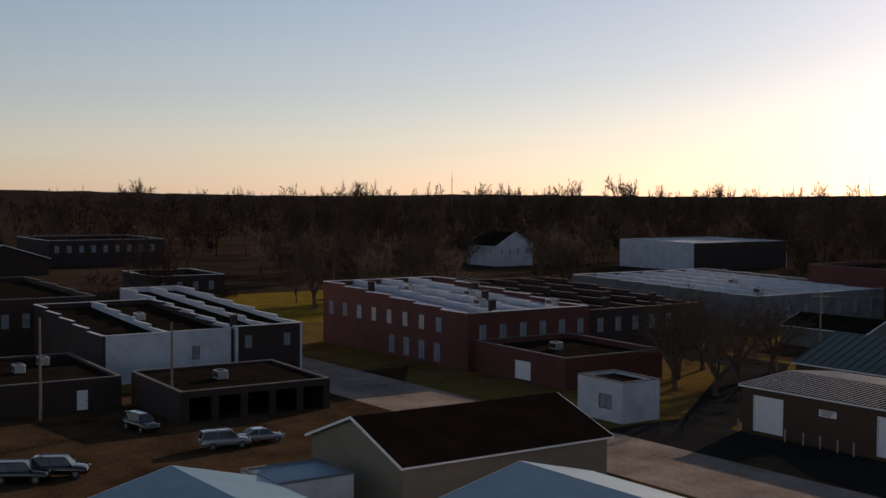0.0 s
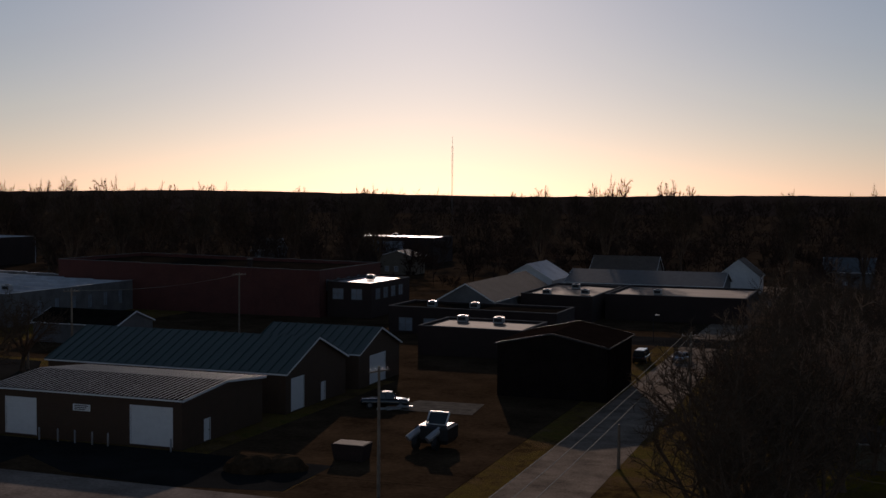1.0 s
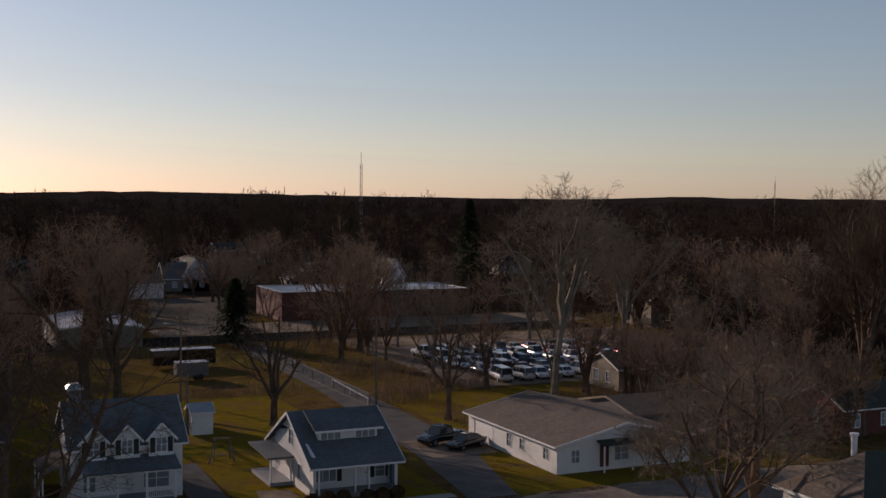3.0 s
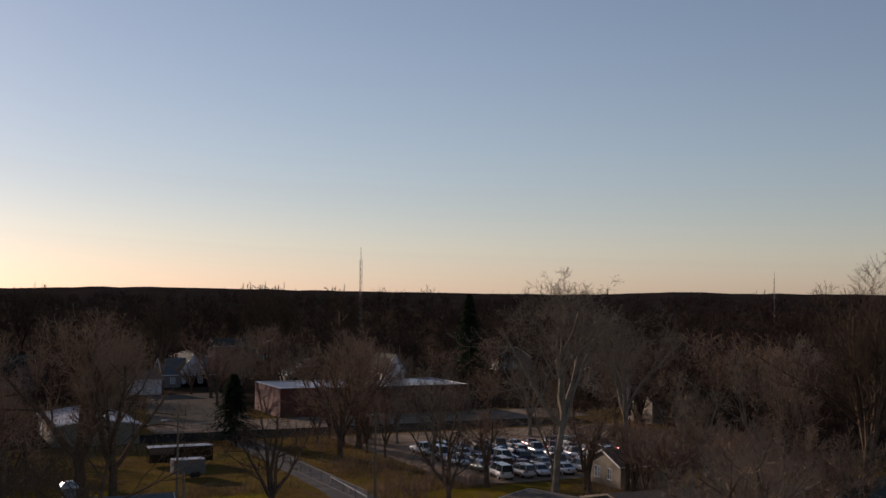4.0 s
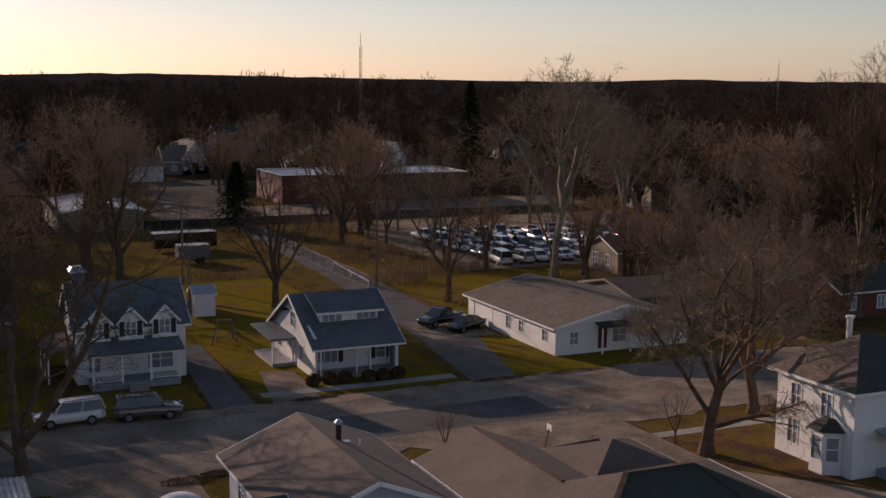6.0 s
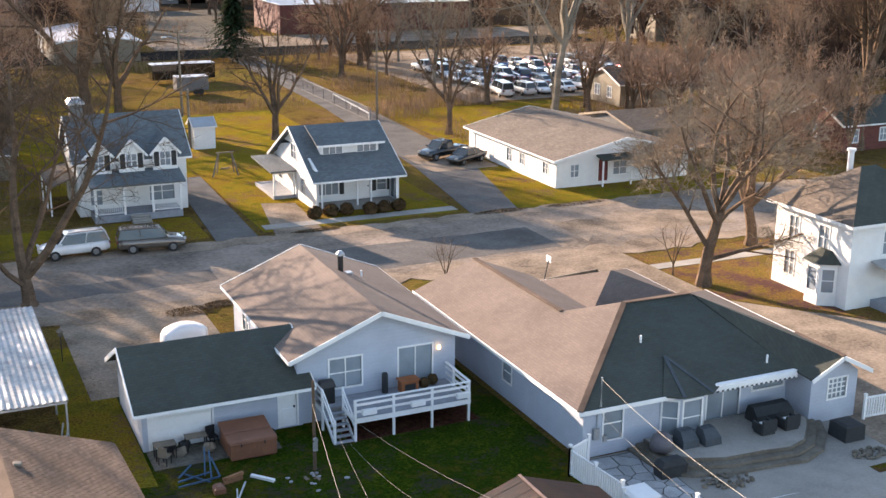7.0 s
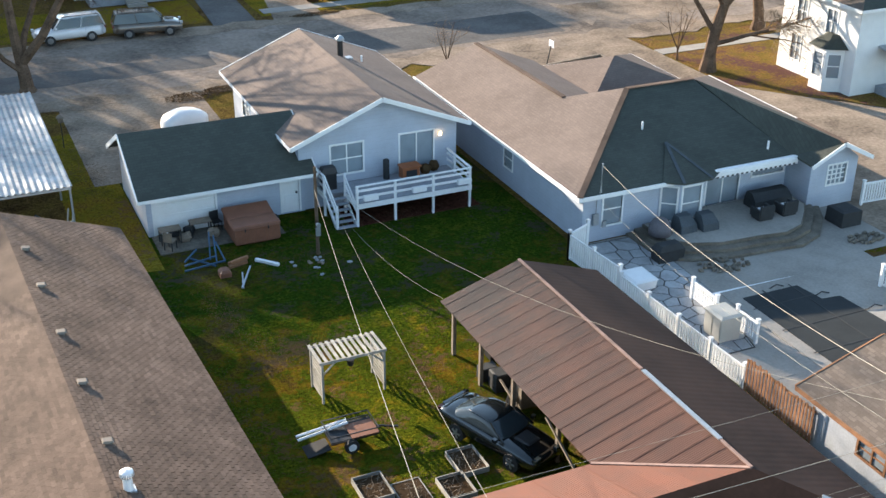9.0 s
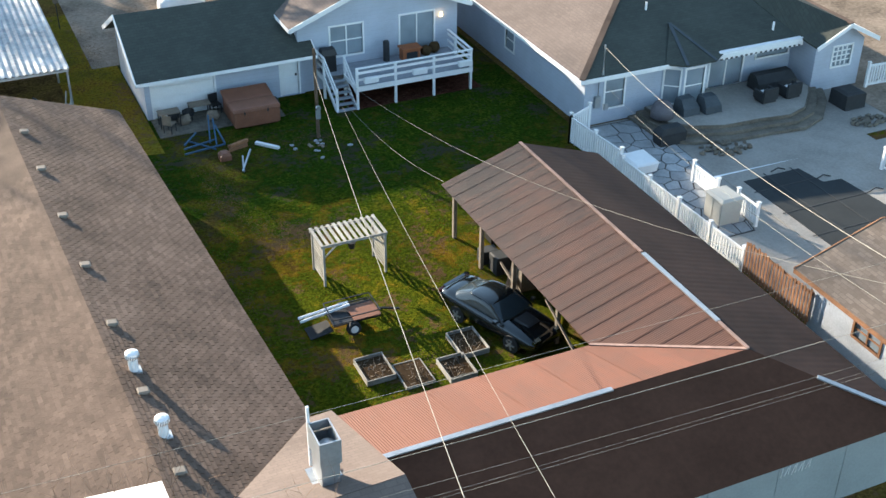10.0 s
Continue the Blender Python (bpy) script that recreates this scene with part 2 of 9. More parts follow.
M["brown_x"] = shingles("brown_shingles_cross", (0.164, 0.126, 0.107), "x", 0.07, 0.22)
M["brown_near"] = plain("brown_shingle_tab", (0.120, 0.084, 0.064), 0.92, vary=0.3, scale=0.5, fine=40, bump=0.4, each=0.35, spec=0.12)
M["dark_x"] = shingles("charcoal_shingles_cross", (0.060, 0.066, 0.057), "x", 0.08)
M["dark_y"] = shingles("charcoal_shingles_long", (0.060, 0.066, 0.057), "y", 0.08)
M["blue_x"] = shingles("blue_grey_shingles_cross", (0.118, 0.134, 0.144), "x", 0.15)
M["blue_y"] = shingles("blue_grey_shingles_long", (0.118, 0.134, 0.144), "y", 0.15)
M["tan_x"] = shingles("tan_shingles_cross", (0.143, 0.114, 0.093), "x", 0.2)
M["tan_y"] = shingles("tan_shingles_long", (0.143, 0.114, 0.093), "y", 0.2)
M["white"] = siding("white_lap_siding", (0.681, 0.681, 0.672))
M["grey"] = siding("pale_grey_siding", (0.389, 0.425, 0.492), 0.2)
M["cream"] = siding("cream_siding", (0.205, 0.176, 0.132), 0.2)
# tan sheet darkened to brown, the walls' shaded side being in the colour
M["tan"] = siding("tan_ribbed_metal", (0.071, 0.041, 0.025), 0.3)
M["trim"] = plain("white_trim_paint", (0.719, 0.719, 0.710), 0.5, vary=0.05, bump=0.05, scale=2)
M["vinyl"] = plain("white_vinyl", (0.726, 0.726, 0.726), 0.4, vary=0.04, bump=0.03, scale=2)
M["green"] = plain("green_painted_metal", (0.014, 0.042, 0.035), 0.5, vary=0.15, scale=0.5)
M["brick"] = bricks("red_brick", (0.098, 0.024, 0.016))
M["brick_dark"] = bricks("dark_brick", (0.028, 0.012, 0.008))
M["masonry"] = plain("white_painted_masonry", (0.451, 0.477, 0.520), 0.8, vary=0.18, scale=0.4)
M["masonry_grey"] = plain("grey_block_wall", (0.154, 0.15, 0.147), 0.85, vary=0.25, scale=0.4, spec=0.0)
M["membrane"] = plain("weathered_roof_coating", (0.28, 0.287, 0.323), 0.42, vary=0.35, scale=0.25, fine=3)
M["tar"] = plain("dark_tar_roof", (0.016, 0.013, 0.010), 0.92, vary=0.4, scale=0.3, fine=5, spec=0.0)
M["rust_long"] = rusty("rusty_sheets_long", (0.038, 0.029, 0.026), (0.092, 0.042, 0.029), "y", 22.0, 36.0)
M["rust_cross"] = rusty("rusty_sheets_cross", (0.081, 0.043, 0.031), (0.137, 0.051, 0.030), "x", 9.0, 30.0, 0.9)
# rust_dark's paint, darkened: the east slope's shade is put into the colour
M["shaded_panel"] = plain("shaded_brown_steel_sheet", (0.032, 0.019, 0.015), 0.8, vary=0.3, scale=0.5, fine=5, bump=0.05, spec=0.15)
M["ridge_rust"] = plain("pale_pink_ridge_steel", (0.240, 0.160, 0.132), 0.75, vary=0.25, scale=1.5, fine=8, bump=0.05, spec=0.2)
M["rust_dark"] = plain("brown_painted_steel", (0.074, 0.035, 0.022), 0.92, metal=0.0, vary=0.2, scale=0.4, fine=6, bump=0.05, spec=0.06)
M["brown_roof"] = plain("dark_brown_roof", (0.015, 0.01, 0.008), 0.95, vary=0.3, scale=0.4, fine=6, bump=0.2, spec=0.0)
# near black: the feed building's backlit side is put into the colour
M["shaded_clad"] = plain("shaded_metal_cladding", (0.019, 0.014, 0.012), 0.85, vary=0.3, scale=0.4, fine=6, bump=0.1, spec=0.0)
M["galv"] = plain("galvanised_steel", (0.397, 0.41, 0.422), 0.45, metal=0.7, vary=0.15, scale=0.7, fine=9, bump=0.1)
M["dull_galv"] = plain("dull_weathered_galvanising", (0.13, 0.13, 0.125), 0.7, metal=0.2, vary=0.2, scale=1.0, fine=9, bump=0.05)
M["roof_grit"] = plain("dusty_gravel_roof", (0.17, 0.125, 0.095), 0.8, vary=0.35, scale=0.2, fine=4, bump=0.2, spec=0.25)
M["white_metal"] = plain("white_corrugated_sheet", (0.342, 0.354, 0.364), 0.5, metal=0.1, vary=0.38, scale=0.9, fine=5, spec=0.3)
M["grey_blue_metal"] = plain("grey_blue_wall_sheet", (0.282, 0.307, 0.307), 0.5, metal=0.1, vary=0.14, scale=0.4)
M["blue_metal"] = plain("pale_blue_metal_roof", (0.092, 0.196, 0.261), 0.5, metal=0.1, vary=0.14, scale=0.4)
M["wood"] = plain("weathered_wood", (0.192, 0.154, 0.115), 0.85, vary=0.3, scale=2, fine=20, each=0.3)
M["cedar"] = plain("cedar_boards", (0.256, 0.122, 0.058), 0.8, vary=0.25, scale=2, fine=20, each=0.3)
M["deck"] = plain("grey_deck_boards", (0.251, 0.265, 0.294), 0.75, vary=0.15, scale=2, fine=16, each=0.2)
M["alloy"] = plain("dull_alloy_rim", (0.20, 0.20, 0.20), 0.45, metal=0.5, vary=0.2)
M["dark_metal"] = plain("dark_steel", (0.03, 0.03, 0.032), 0.5, metal=0.4, vary=0.2)
M["black"] = plain("black_fabric_cover", (0.022, 0.024, 0.026), 0.75, vary=0.25, scale=3)
M["rubber"] = plain("tyre_rubber", (0.02, 0.02, 0.02), 0.8, vary=0.2)
M["tub"] = plain("brown_vinyl_tub", (0.192, 0.08, 0.045), 0.6, vary=0.15, scale=1.5)
M["vent"] = plain("beige_vent", (0.192, 0.16, 0.128), 0.7, vary=0.15)
M["plastic"] = plain("beige_resin", (0.422, 0.397, 0.346), 0.5, vary=0.06)
M["bluep"] = plain("blue_painted_steel", (0.038, 0.087, 0.148), 0.5, vary=0.2)
M["orange"] = plain("orange_wood_stain", (0.269, 0.09, 0.032), 0.6, vary=0.2)
M["cover"] = plain("pool_cover_mesh", (0.029, 0.033, 0.035), 0.85, vary=0.15, scale=0.6, spec=0.15)
M["cover_grey"] = plain("grey_cover_fabric", (0.128, 0.118, 0.128), 0.85, vary=0.2, scale=1.5, spec=0.15)
M["cover_slate"] = plain("slate_cover_fabric", (0.064, 0.074, 0.083), 0.85, vary=0.2, scale=1.5, spec=0.15)
M["grey_white"] = plain("weathered_white_boards", (0.301, 0.282, 0.25), 0.85, vary=0.3, scale=2, fine=14, each=0.3, spec=0.15)
M["cable"] = plain("weathered_cable", (0.269, 0.25, 0.211), 0.8, vary=0.3, scale=3, fine=20, bump=0, spec=0.2)
M["bark"] = plain("grey_brown_bark", (0.116, 0.081, 0.057), 0.95, vary=0.4, scale=1.5, fine=12, bump=0.6, spec=0.0)
M["twig"] = plain("brown_twigs", (0.281, 0.188, 0.124), 0.9, vary=0.25, scale=0.4, fine=3, bump=0, spec=0.0)
M["twig_dark"] = plain("dark_twigs", (0.096, 0.069, 0.048), 0.9, vary=0.3, scale=0.4, fine=3, bump=0, spec=0.0)
M["twig_pale"] = plain("pale_twigs", (0.238, 0.186, 0.134), 0.9, vary=0.25, scale=0.4, fine=3, bump=0, spec=0.0)
M["twig_red"] = plain("reddish_twigs", (0.284, 0.188, 0.131), 0.9, vary=0.25, scale=0.4, fine=3, bump=0, spec=0.0)
M["pale_bark"] = plain("pale_sycamore_bark", (0.188, 0.165, 0.135), 0.9, vary=0.35, scale=0.8, fine=6, spec=0.0)
M["needles"] = plain("conifer_needles", (0.022, 0.032, 0.016), 0.9, vary=0.35, scale=1.0, fine=6, spec=0.0)
M["shrub"] = plain("clipped_shrub_leaves", (0.064, 0.042, 0.022), 0.9, vary=0.35, scale=2.0, fine=9, spec=0.0)
M["wood_far"] = plain("far_bare_woods", (0.060, 0.039, 0.030), 0.95, vary=0.5, scale=0.05, fine=0.4, bump=0, spec=0.0)
M["wood_floor"] = plain("woodland_leaf_litter", (0.039, 0.028, 0.019), 0.95, vary=0.5, scale=0.03, fine=0.5, bump=0.3, spec=0.0)
M["hill"] = plain("far_wooded_hill", (0.030, 0.024, 0.022), 0.95, vary=0.3, scale=0.01, fine=0.08, bump=0, spec=0.0)
M["mulch"] = plain("red_bark_mulch", (0.054, 0.023, 0.015), 0.95, vary=0.5, scale=3, fine=14, bump=0.8, spec=0.0)
M["leaf"] = plain("dead_leaves", (0.096, 0.064, 0.038), 0.9, vary=0.45, scale=3, fine=12, bump=0, spec=0.0)
M["glass"] = glass_mat("window_glass", (0.320, 0.368, 0.416), 0.15)
M["car_glass"] = glass_mat("car_glass", (0.035, 0.045, 0.05), 0.1)
M["tank"] = plain("white_tank_paint", (0.507, 0.522, 0.538), 0.45, vary=0.06, scale=0.2)
M["tank_blue"] = plain("dark_blue_tank_paint", (0.03, 0.06, 0.13), 0.45, vary=0.1, scale=0.2)
M["red_paint"] = plain("dark_red_door_paint", (0.122, 0.019, 0.016), 0.5, vary=0.1)
M["lamp_on"], _t, _n, _b = nodes_of("lit_porch_bulb")
_b.inputs["Emission Color"].default_value, _b.inputs["Emission Strength"].default_value = (1.0, 0.62, 0.25, 1), 3.0


def paint(name, c, rough=0.16, metal=0.3):
    m = plain(name, c, rough, metal, vary=0.06, scale=1.0, fine=30, bump=0.0, spec=0.6)
    m.node_tree.nodes["Principled BSDF"].inputs["Coat Weight"].default_value = 0.6
    return m


M["car_black"] = paint("black_car_paint", (0.007, 0.009, 0.010), 0.12, 0.0)
M["car_white"] = paint("white_car_paint", (0.600, 0.607, 0.616), 0.16, 0.0)
M["car_tan"] = paint("pewter_car_paint", (0.128, 0.109, 0.09))
M["car_grey"] = paint("silver_car_paint", (0.269, 0.275, 0.288))
M["car_red"] = paint("red_car_paint", (0.28, 0.02, 0.02))
M["car_blue"] = paint("blue_car_paint", (0.03, 0.06, 0.16))
# ---- building helpers ----
HOME = {}  # where each thing's base stands


def thing(name, at, label="", category="", group="", kind=""):
    ob = new(name)
    ob.empty_display_size = 0.2
    ob.location = at
    HOME[ob] = Vector(at)
    return tagged(ob, label, category, group, kind)


def part(name, bm, material, parent=None, label="", smooth=False):
    """One bmesh in world places as ONE mesh object under a thing or a part."""
    me = bpy.data.meshes.new(name)
    off = HOME.get(parent, Vector((0, 0, 0)))
    if off.length:
        bmesh.ops.translate(bm, verts=bm.verts, vec=-off)
    bm.to_mesh(me)
    bm.free()
    me.materials.append(M[material] if isinstance(material, str) else material)
    if smooth:
        me.polygons.foreach_set("use_smooth", [True] * len(me.polygons))
    ob = new(name, me)
    if parent is not None:
        ob.parent = parent
    HOME[ob] = off
    if label:
        tagged(ob, label)
    return ob


def whole(name, bm, material, label, category, kind="", group="", smooth=False):
    return tagged(part(name, bm, material, None, smooth=smooth), label, category, group, kind)


def nbm():
    return bmesh.new()


BOX_FACES = ((0, 3, 2, 1), (4, 5, 6, 7), (0, 1, 5, 4), (1, 2, 6, 5), (2, 3, 7, 6), (3, 0, 4, 7))


def hexa(bm, pts):
    """Eight corners: four below, four above, both counter-clockwise."""
    v = [bm.verts.new(p) for p in pts]
    for f in BOX_FACES:
        bm.faces.new([v[i] for i in f])
    return v


def box(bm, x0, x1, y0, y1, z0, z1):
    return hexa(bm, [(x0, y0, z0), (x1, y0, z0), (x1, y1, z0), (x0, y1, z0), (x0, y0, z1), (x1, y0, z1), (x1, y1, z1), (x0, y1, z1)])


def slab(bm, pts, thick):
    """A flat polygon, counter-clockwise seen from outside, with thickness behind it."""
    p = [Vector(q) for q in pts]
    n = (p[1] - p[0]).cross(p[2] - p[0]).normalized()
    top = [bm.verts.new(q) for q in p]
    low = [bm.verts.new(q - n * thick) for q in p]
    bm.faces.new(top)
    bm.faces.new(low[::-1])
    for i in range(len(p)):
        j = (i + 1) % len(p)
        bm.faces.new((top[i], low[i], low[j], top[j]))


def bar(bm, a, b, w, h=None, up=(0, 0, 1)):
    """A straight bar of rectangular section from a to b."""
    a, b, h = Vector(a), Vector(b), h or w
    d = (b - a).normalized()
    s = d.cross(Vector(up))
    s = (s if s.length > 1e-4 else d.cross(Vector((1, 0, 0)))).normalized()
    u = s.cross(d)
    s, u = s * w / 2, u * h / 2
    hexa(bm, [a - s - u, a + s - u, b + s - u, b - s - u, a - s + u, a + s + u, b + s + u, b - s + u])


def tube(bm, pts, radii, n=8, cap=True):
    rings = []
    pts = [Vector(p) for p in pts]
    for i, p in enumerate(pts):
        d = (pts[min(i + 1, len(pts) - 1)] - pts[max(i - 1, 0)]).normalized()
        s = d.cross(Vector((0, 0, 1)))
        s = (s if s.length > 1e-3 else Vector((1, 0, 0))).normalized()
        u = s.cross(d)
        r = radii[i] if isinstance(radii, (list, tuple)) else radii
        rings.append([bm.verts.new(p + (s * math.cos(k * math.tau / n) + u * math.sin(k * math.tau / n)) * r) for k in range(n)])
    for a, b in zip(rings, rings[1:]):
        for k in range(n):
            bm.faces.new((a[k], a[(k + 1) % n], b[(k + 1) % n], b[k]))
    if cap:
        bm.faces.new(rings[0][::-1])
        bm.faces.new(rings[-1])


def blob(bm, c, r, seed, rough=0.2, sub=2, flat=1.0):
    """An uneven rounded lump (a shrub's clump, a stone, a covered thing)."""
    tmp = bmesh.ops.create_icosphere(bm, subdivisions=sub, radius=1.0)
    rx, ry, rz = r if isinstance(r, (tuple, list)) else (r, r, r)
    for v in tmp["verts"]:
        k = 1 + rough * noise.noise(v.co * 1.9 + Vector((seed * 3.7, seed, 0)))
        z = max(v.co.z, -flat)
        v.co = Vector((v.co.x * rx * k, v.co.y * ry * k, z * rz * k)) + Vector(c)


class Face:
    """One wall's own axes: s along it, out of it, up."""

    def __init__(self, a, b):
        self.a, d = Vector((*a, 0)), Vector((b[0] - a[0], b[1] - a[1], 0))
        self.length, self.d = d.length, d.normalized()
        self.out = self.d.cross(Vector((0, 0, 1)))

    def at(self, s, o, z):
        return self.a + self.d * s + self.out * o + Vector((0, 0, z))

    def block(self, bm, s0, s1, o0, o1, z0, z1, z1b=None):
        """o0 is the inner side. z1b: the top's height at s1."""
        z1b = z1 if z1b is None else z1b
        hexa(bm, [self.at(s0, o1, z0), self.at(s1, o1, z0), self.at(s1, o0, z0), self.at(s0, o0, z0),
                  self.at(s0, o1, z1), self.at(s1, o1, z1b), self.at(s1, o0, z1b), self.at(s0, o0, z1)])


def wall_mesh(bm, f, z0, top, thick, openings, knots=(), inset=0.0):
    """A wall with openings (s0, s1, za, zb) cut through; top(s) is its height there."""
    cuts = sorted({round(c, 4) for c in (inset, f.length - inset, *knots, *[o[0] for o in openings], *[o[1] for o in openings])})
    levels = sorted({round(z, 4) for z in (z0, *[o[2] for o in openings], *[o[3] for o in openings])})
    for s0, s1 in zip(cuts, cuts[1:]):
        for i, za in enumerate(levels):
            last = i == len(levels) - 1
            m = (za + levels[i + 1]) / 2 if not last else za + 1e-3
            if any(o[0] <= s0 + 1e-3 and o[1] >= s1 - 1e-3 and o[2] < m < o[3] for o in openings):
                continue
            if last and max(top(s0), top(s1)) <= za + 1e-3:
                continue
            if last:
                f.block(bm, s0, s1, -thick, 0, za, max(za, top(s0)), max(za, top(s1)))
            else:
                ta, tb = min(levels[i + 1], top(s0)), min(levels[i + 1], top(s1))
                if max(ta, tb) > za + 1e-3:
                    f.block(bm, s0, s1, -thick, 0, za, max(za, ta), max(za, tb))
    bmesh.ops.remove_doubles(bm, verts=bm.verts, dist=1e-3)


def frame_ring(bm, f, s0, s1, z0, z1, w, o0, o1, bottom=True):
    """A mitred frame round an opening."""
    out = [(s0 - w, z0 - (w if bottom else 0)), (s1 + w, z0 - (w if bottom else 0)), (s1 + w, z1 + w), (s0 - w, z1 + w)]
    inn = [(s0, z0), (s1, z0), (s1, z1), (s0, z1)]
    v = [[bm.verts.new(f.at(s, o, z)) for s, z in loop] for loop in (out, inn) for o in (o1, o0)]
    a, a2, b, b2 = v
    for k in range(4):
        if not bottom and k == 0:
            continue
        j = (k + 1) % 4
        bm.faces.new((a[k], a[j], b[j], b[k]))
        bm.faces.new((a[j], a[k], a2[k], a2[j]))
        bm.faces.new((b[k], b[j], b2[j], b2[k]))
        bm.faces.new((b2[k], b2[j], a2[j], a2[k]))


def window(parent, f, o, trim="trim", bars=(1, 1), shutters=None, name="window"):
    s0, s1, z0, z1 = o[:4]
    bm = nbm()
    frame_ring(bm, f, s0, s1, z0, z1, 0.09, -0.1, 0.035)
    win = part(name, bm, trim, parent)
    for i in range(1, bars[0] + 1):
        s = s0 + (s1 - s0) * i / (bars[0] + 1)
        bm = nbm()
        f.block(bm, s - 0.03, s + 0.03, -0.08, 0.0, z0, z1)
        part("glazing_bar", bm, trim, win)
    for i in range(1, bars[1] + 1):
        z = z0 + (z1 - z0) * i / (bars[1] + 1)
        bm = nbm()
        f.block(bm, s0, s1, -0.085, -0.005, z - 0.025, z + 0.025)
        part("glazing_bar", bm, trim, win)
    bm = nbm()
    f.block(bm, s0, s1, -0.06, -0.045, z0, z1)
    part("pane", bm, "glass", win)
    if shutters:
        for a, b in ((s0 - 0.5, s0 - 0.1), (s1 + 0.1, s1 + 0.5)):
            bm = nbm()
            f.block(bm, a, b, 0.002, 0.05, z0 - 0.05, z1 + 0.05)
            part("shutter", bm, shutters, win)
    return win


def door(parent, f, o, material="trim", kind="door"):
    s0, s1, z0, z1 = o[:4]
    bm = nbm()
    frame_ring(bm, f, s0, s1, z0, z1, 0.1, -0.1, 0.03, False)
    part("door_frame", bm, "trim", parent)
    bm = nbm()
    f.block(bm, s0, s1, -0.12, -0.05, z0, z1)
    leaf = part("garage_door" if kind == "overhead" else "door", bm, material, parent)
    if kind == "overhead":
        n = max(3, int((z1 - z0) / 0.5))
        for k in range(n):
            a = z0 + (z1 - z0) * k / n
            bm = nbm()
            f.block(bm, s0 + 0.02, s1 - 0.02, -0.05, -0.02, a + 0.025, a + (z1 - z0) / n - 0.025)
            part("panel", bm, material, leaf)
    else:
        for za, zb in ((0.1, 0.45), (0.55, 0.9)):
            bm = nbm()
            f.block(bm, s0 + 0.12, s1 - 0.12, -0.05, -0.03, z0 + (z1 - z0) * za, z0 + (z1 - z0) * zb)
            part("panel", bm, material, leaf)
        bm = nbm()
        f.block(bm, s1 - 0.16, s1 - 0.08, -0.05, 0.03, z0 + 0.95, z0 + 1.05)
        part("handle", bm, "dark_metal", leaf)


def faces_of(x0, x1, y0, y1):
    return {"S": Face((x0, y0), (x1, y0)), "E": Face((x1, y0), (x1, y1)), "N": Face((x1, y1), (x0, y1)), "W": Face((x0, y1), (x0, y0))}


def fill_openings(root, faces, openings, trim, shutters):
    for side, rows in openings.items():
        for o in rows:
            k = o[4] if len(o) > 4 else "w"
            if k == "w":
                window(root, faces[side], o, trim, shutters=shutters)
            elif k == "g":
                window(root, faces[side], o, trim, bars=(3, 2), shutters=None)
            elif k == "s":
                window(root, faces[side], o, trim, bars=(1, 0), shutters=None, name="sliding_door")
            elif k == "d":
                door(root, faces[side], o)
            elif k == "r":
                door(root, faces[side], o, "red_paint")
            elif k == "o":
                door(root, faces[side], o, "trim", "overhead")


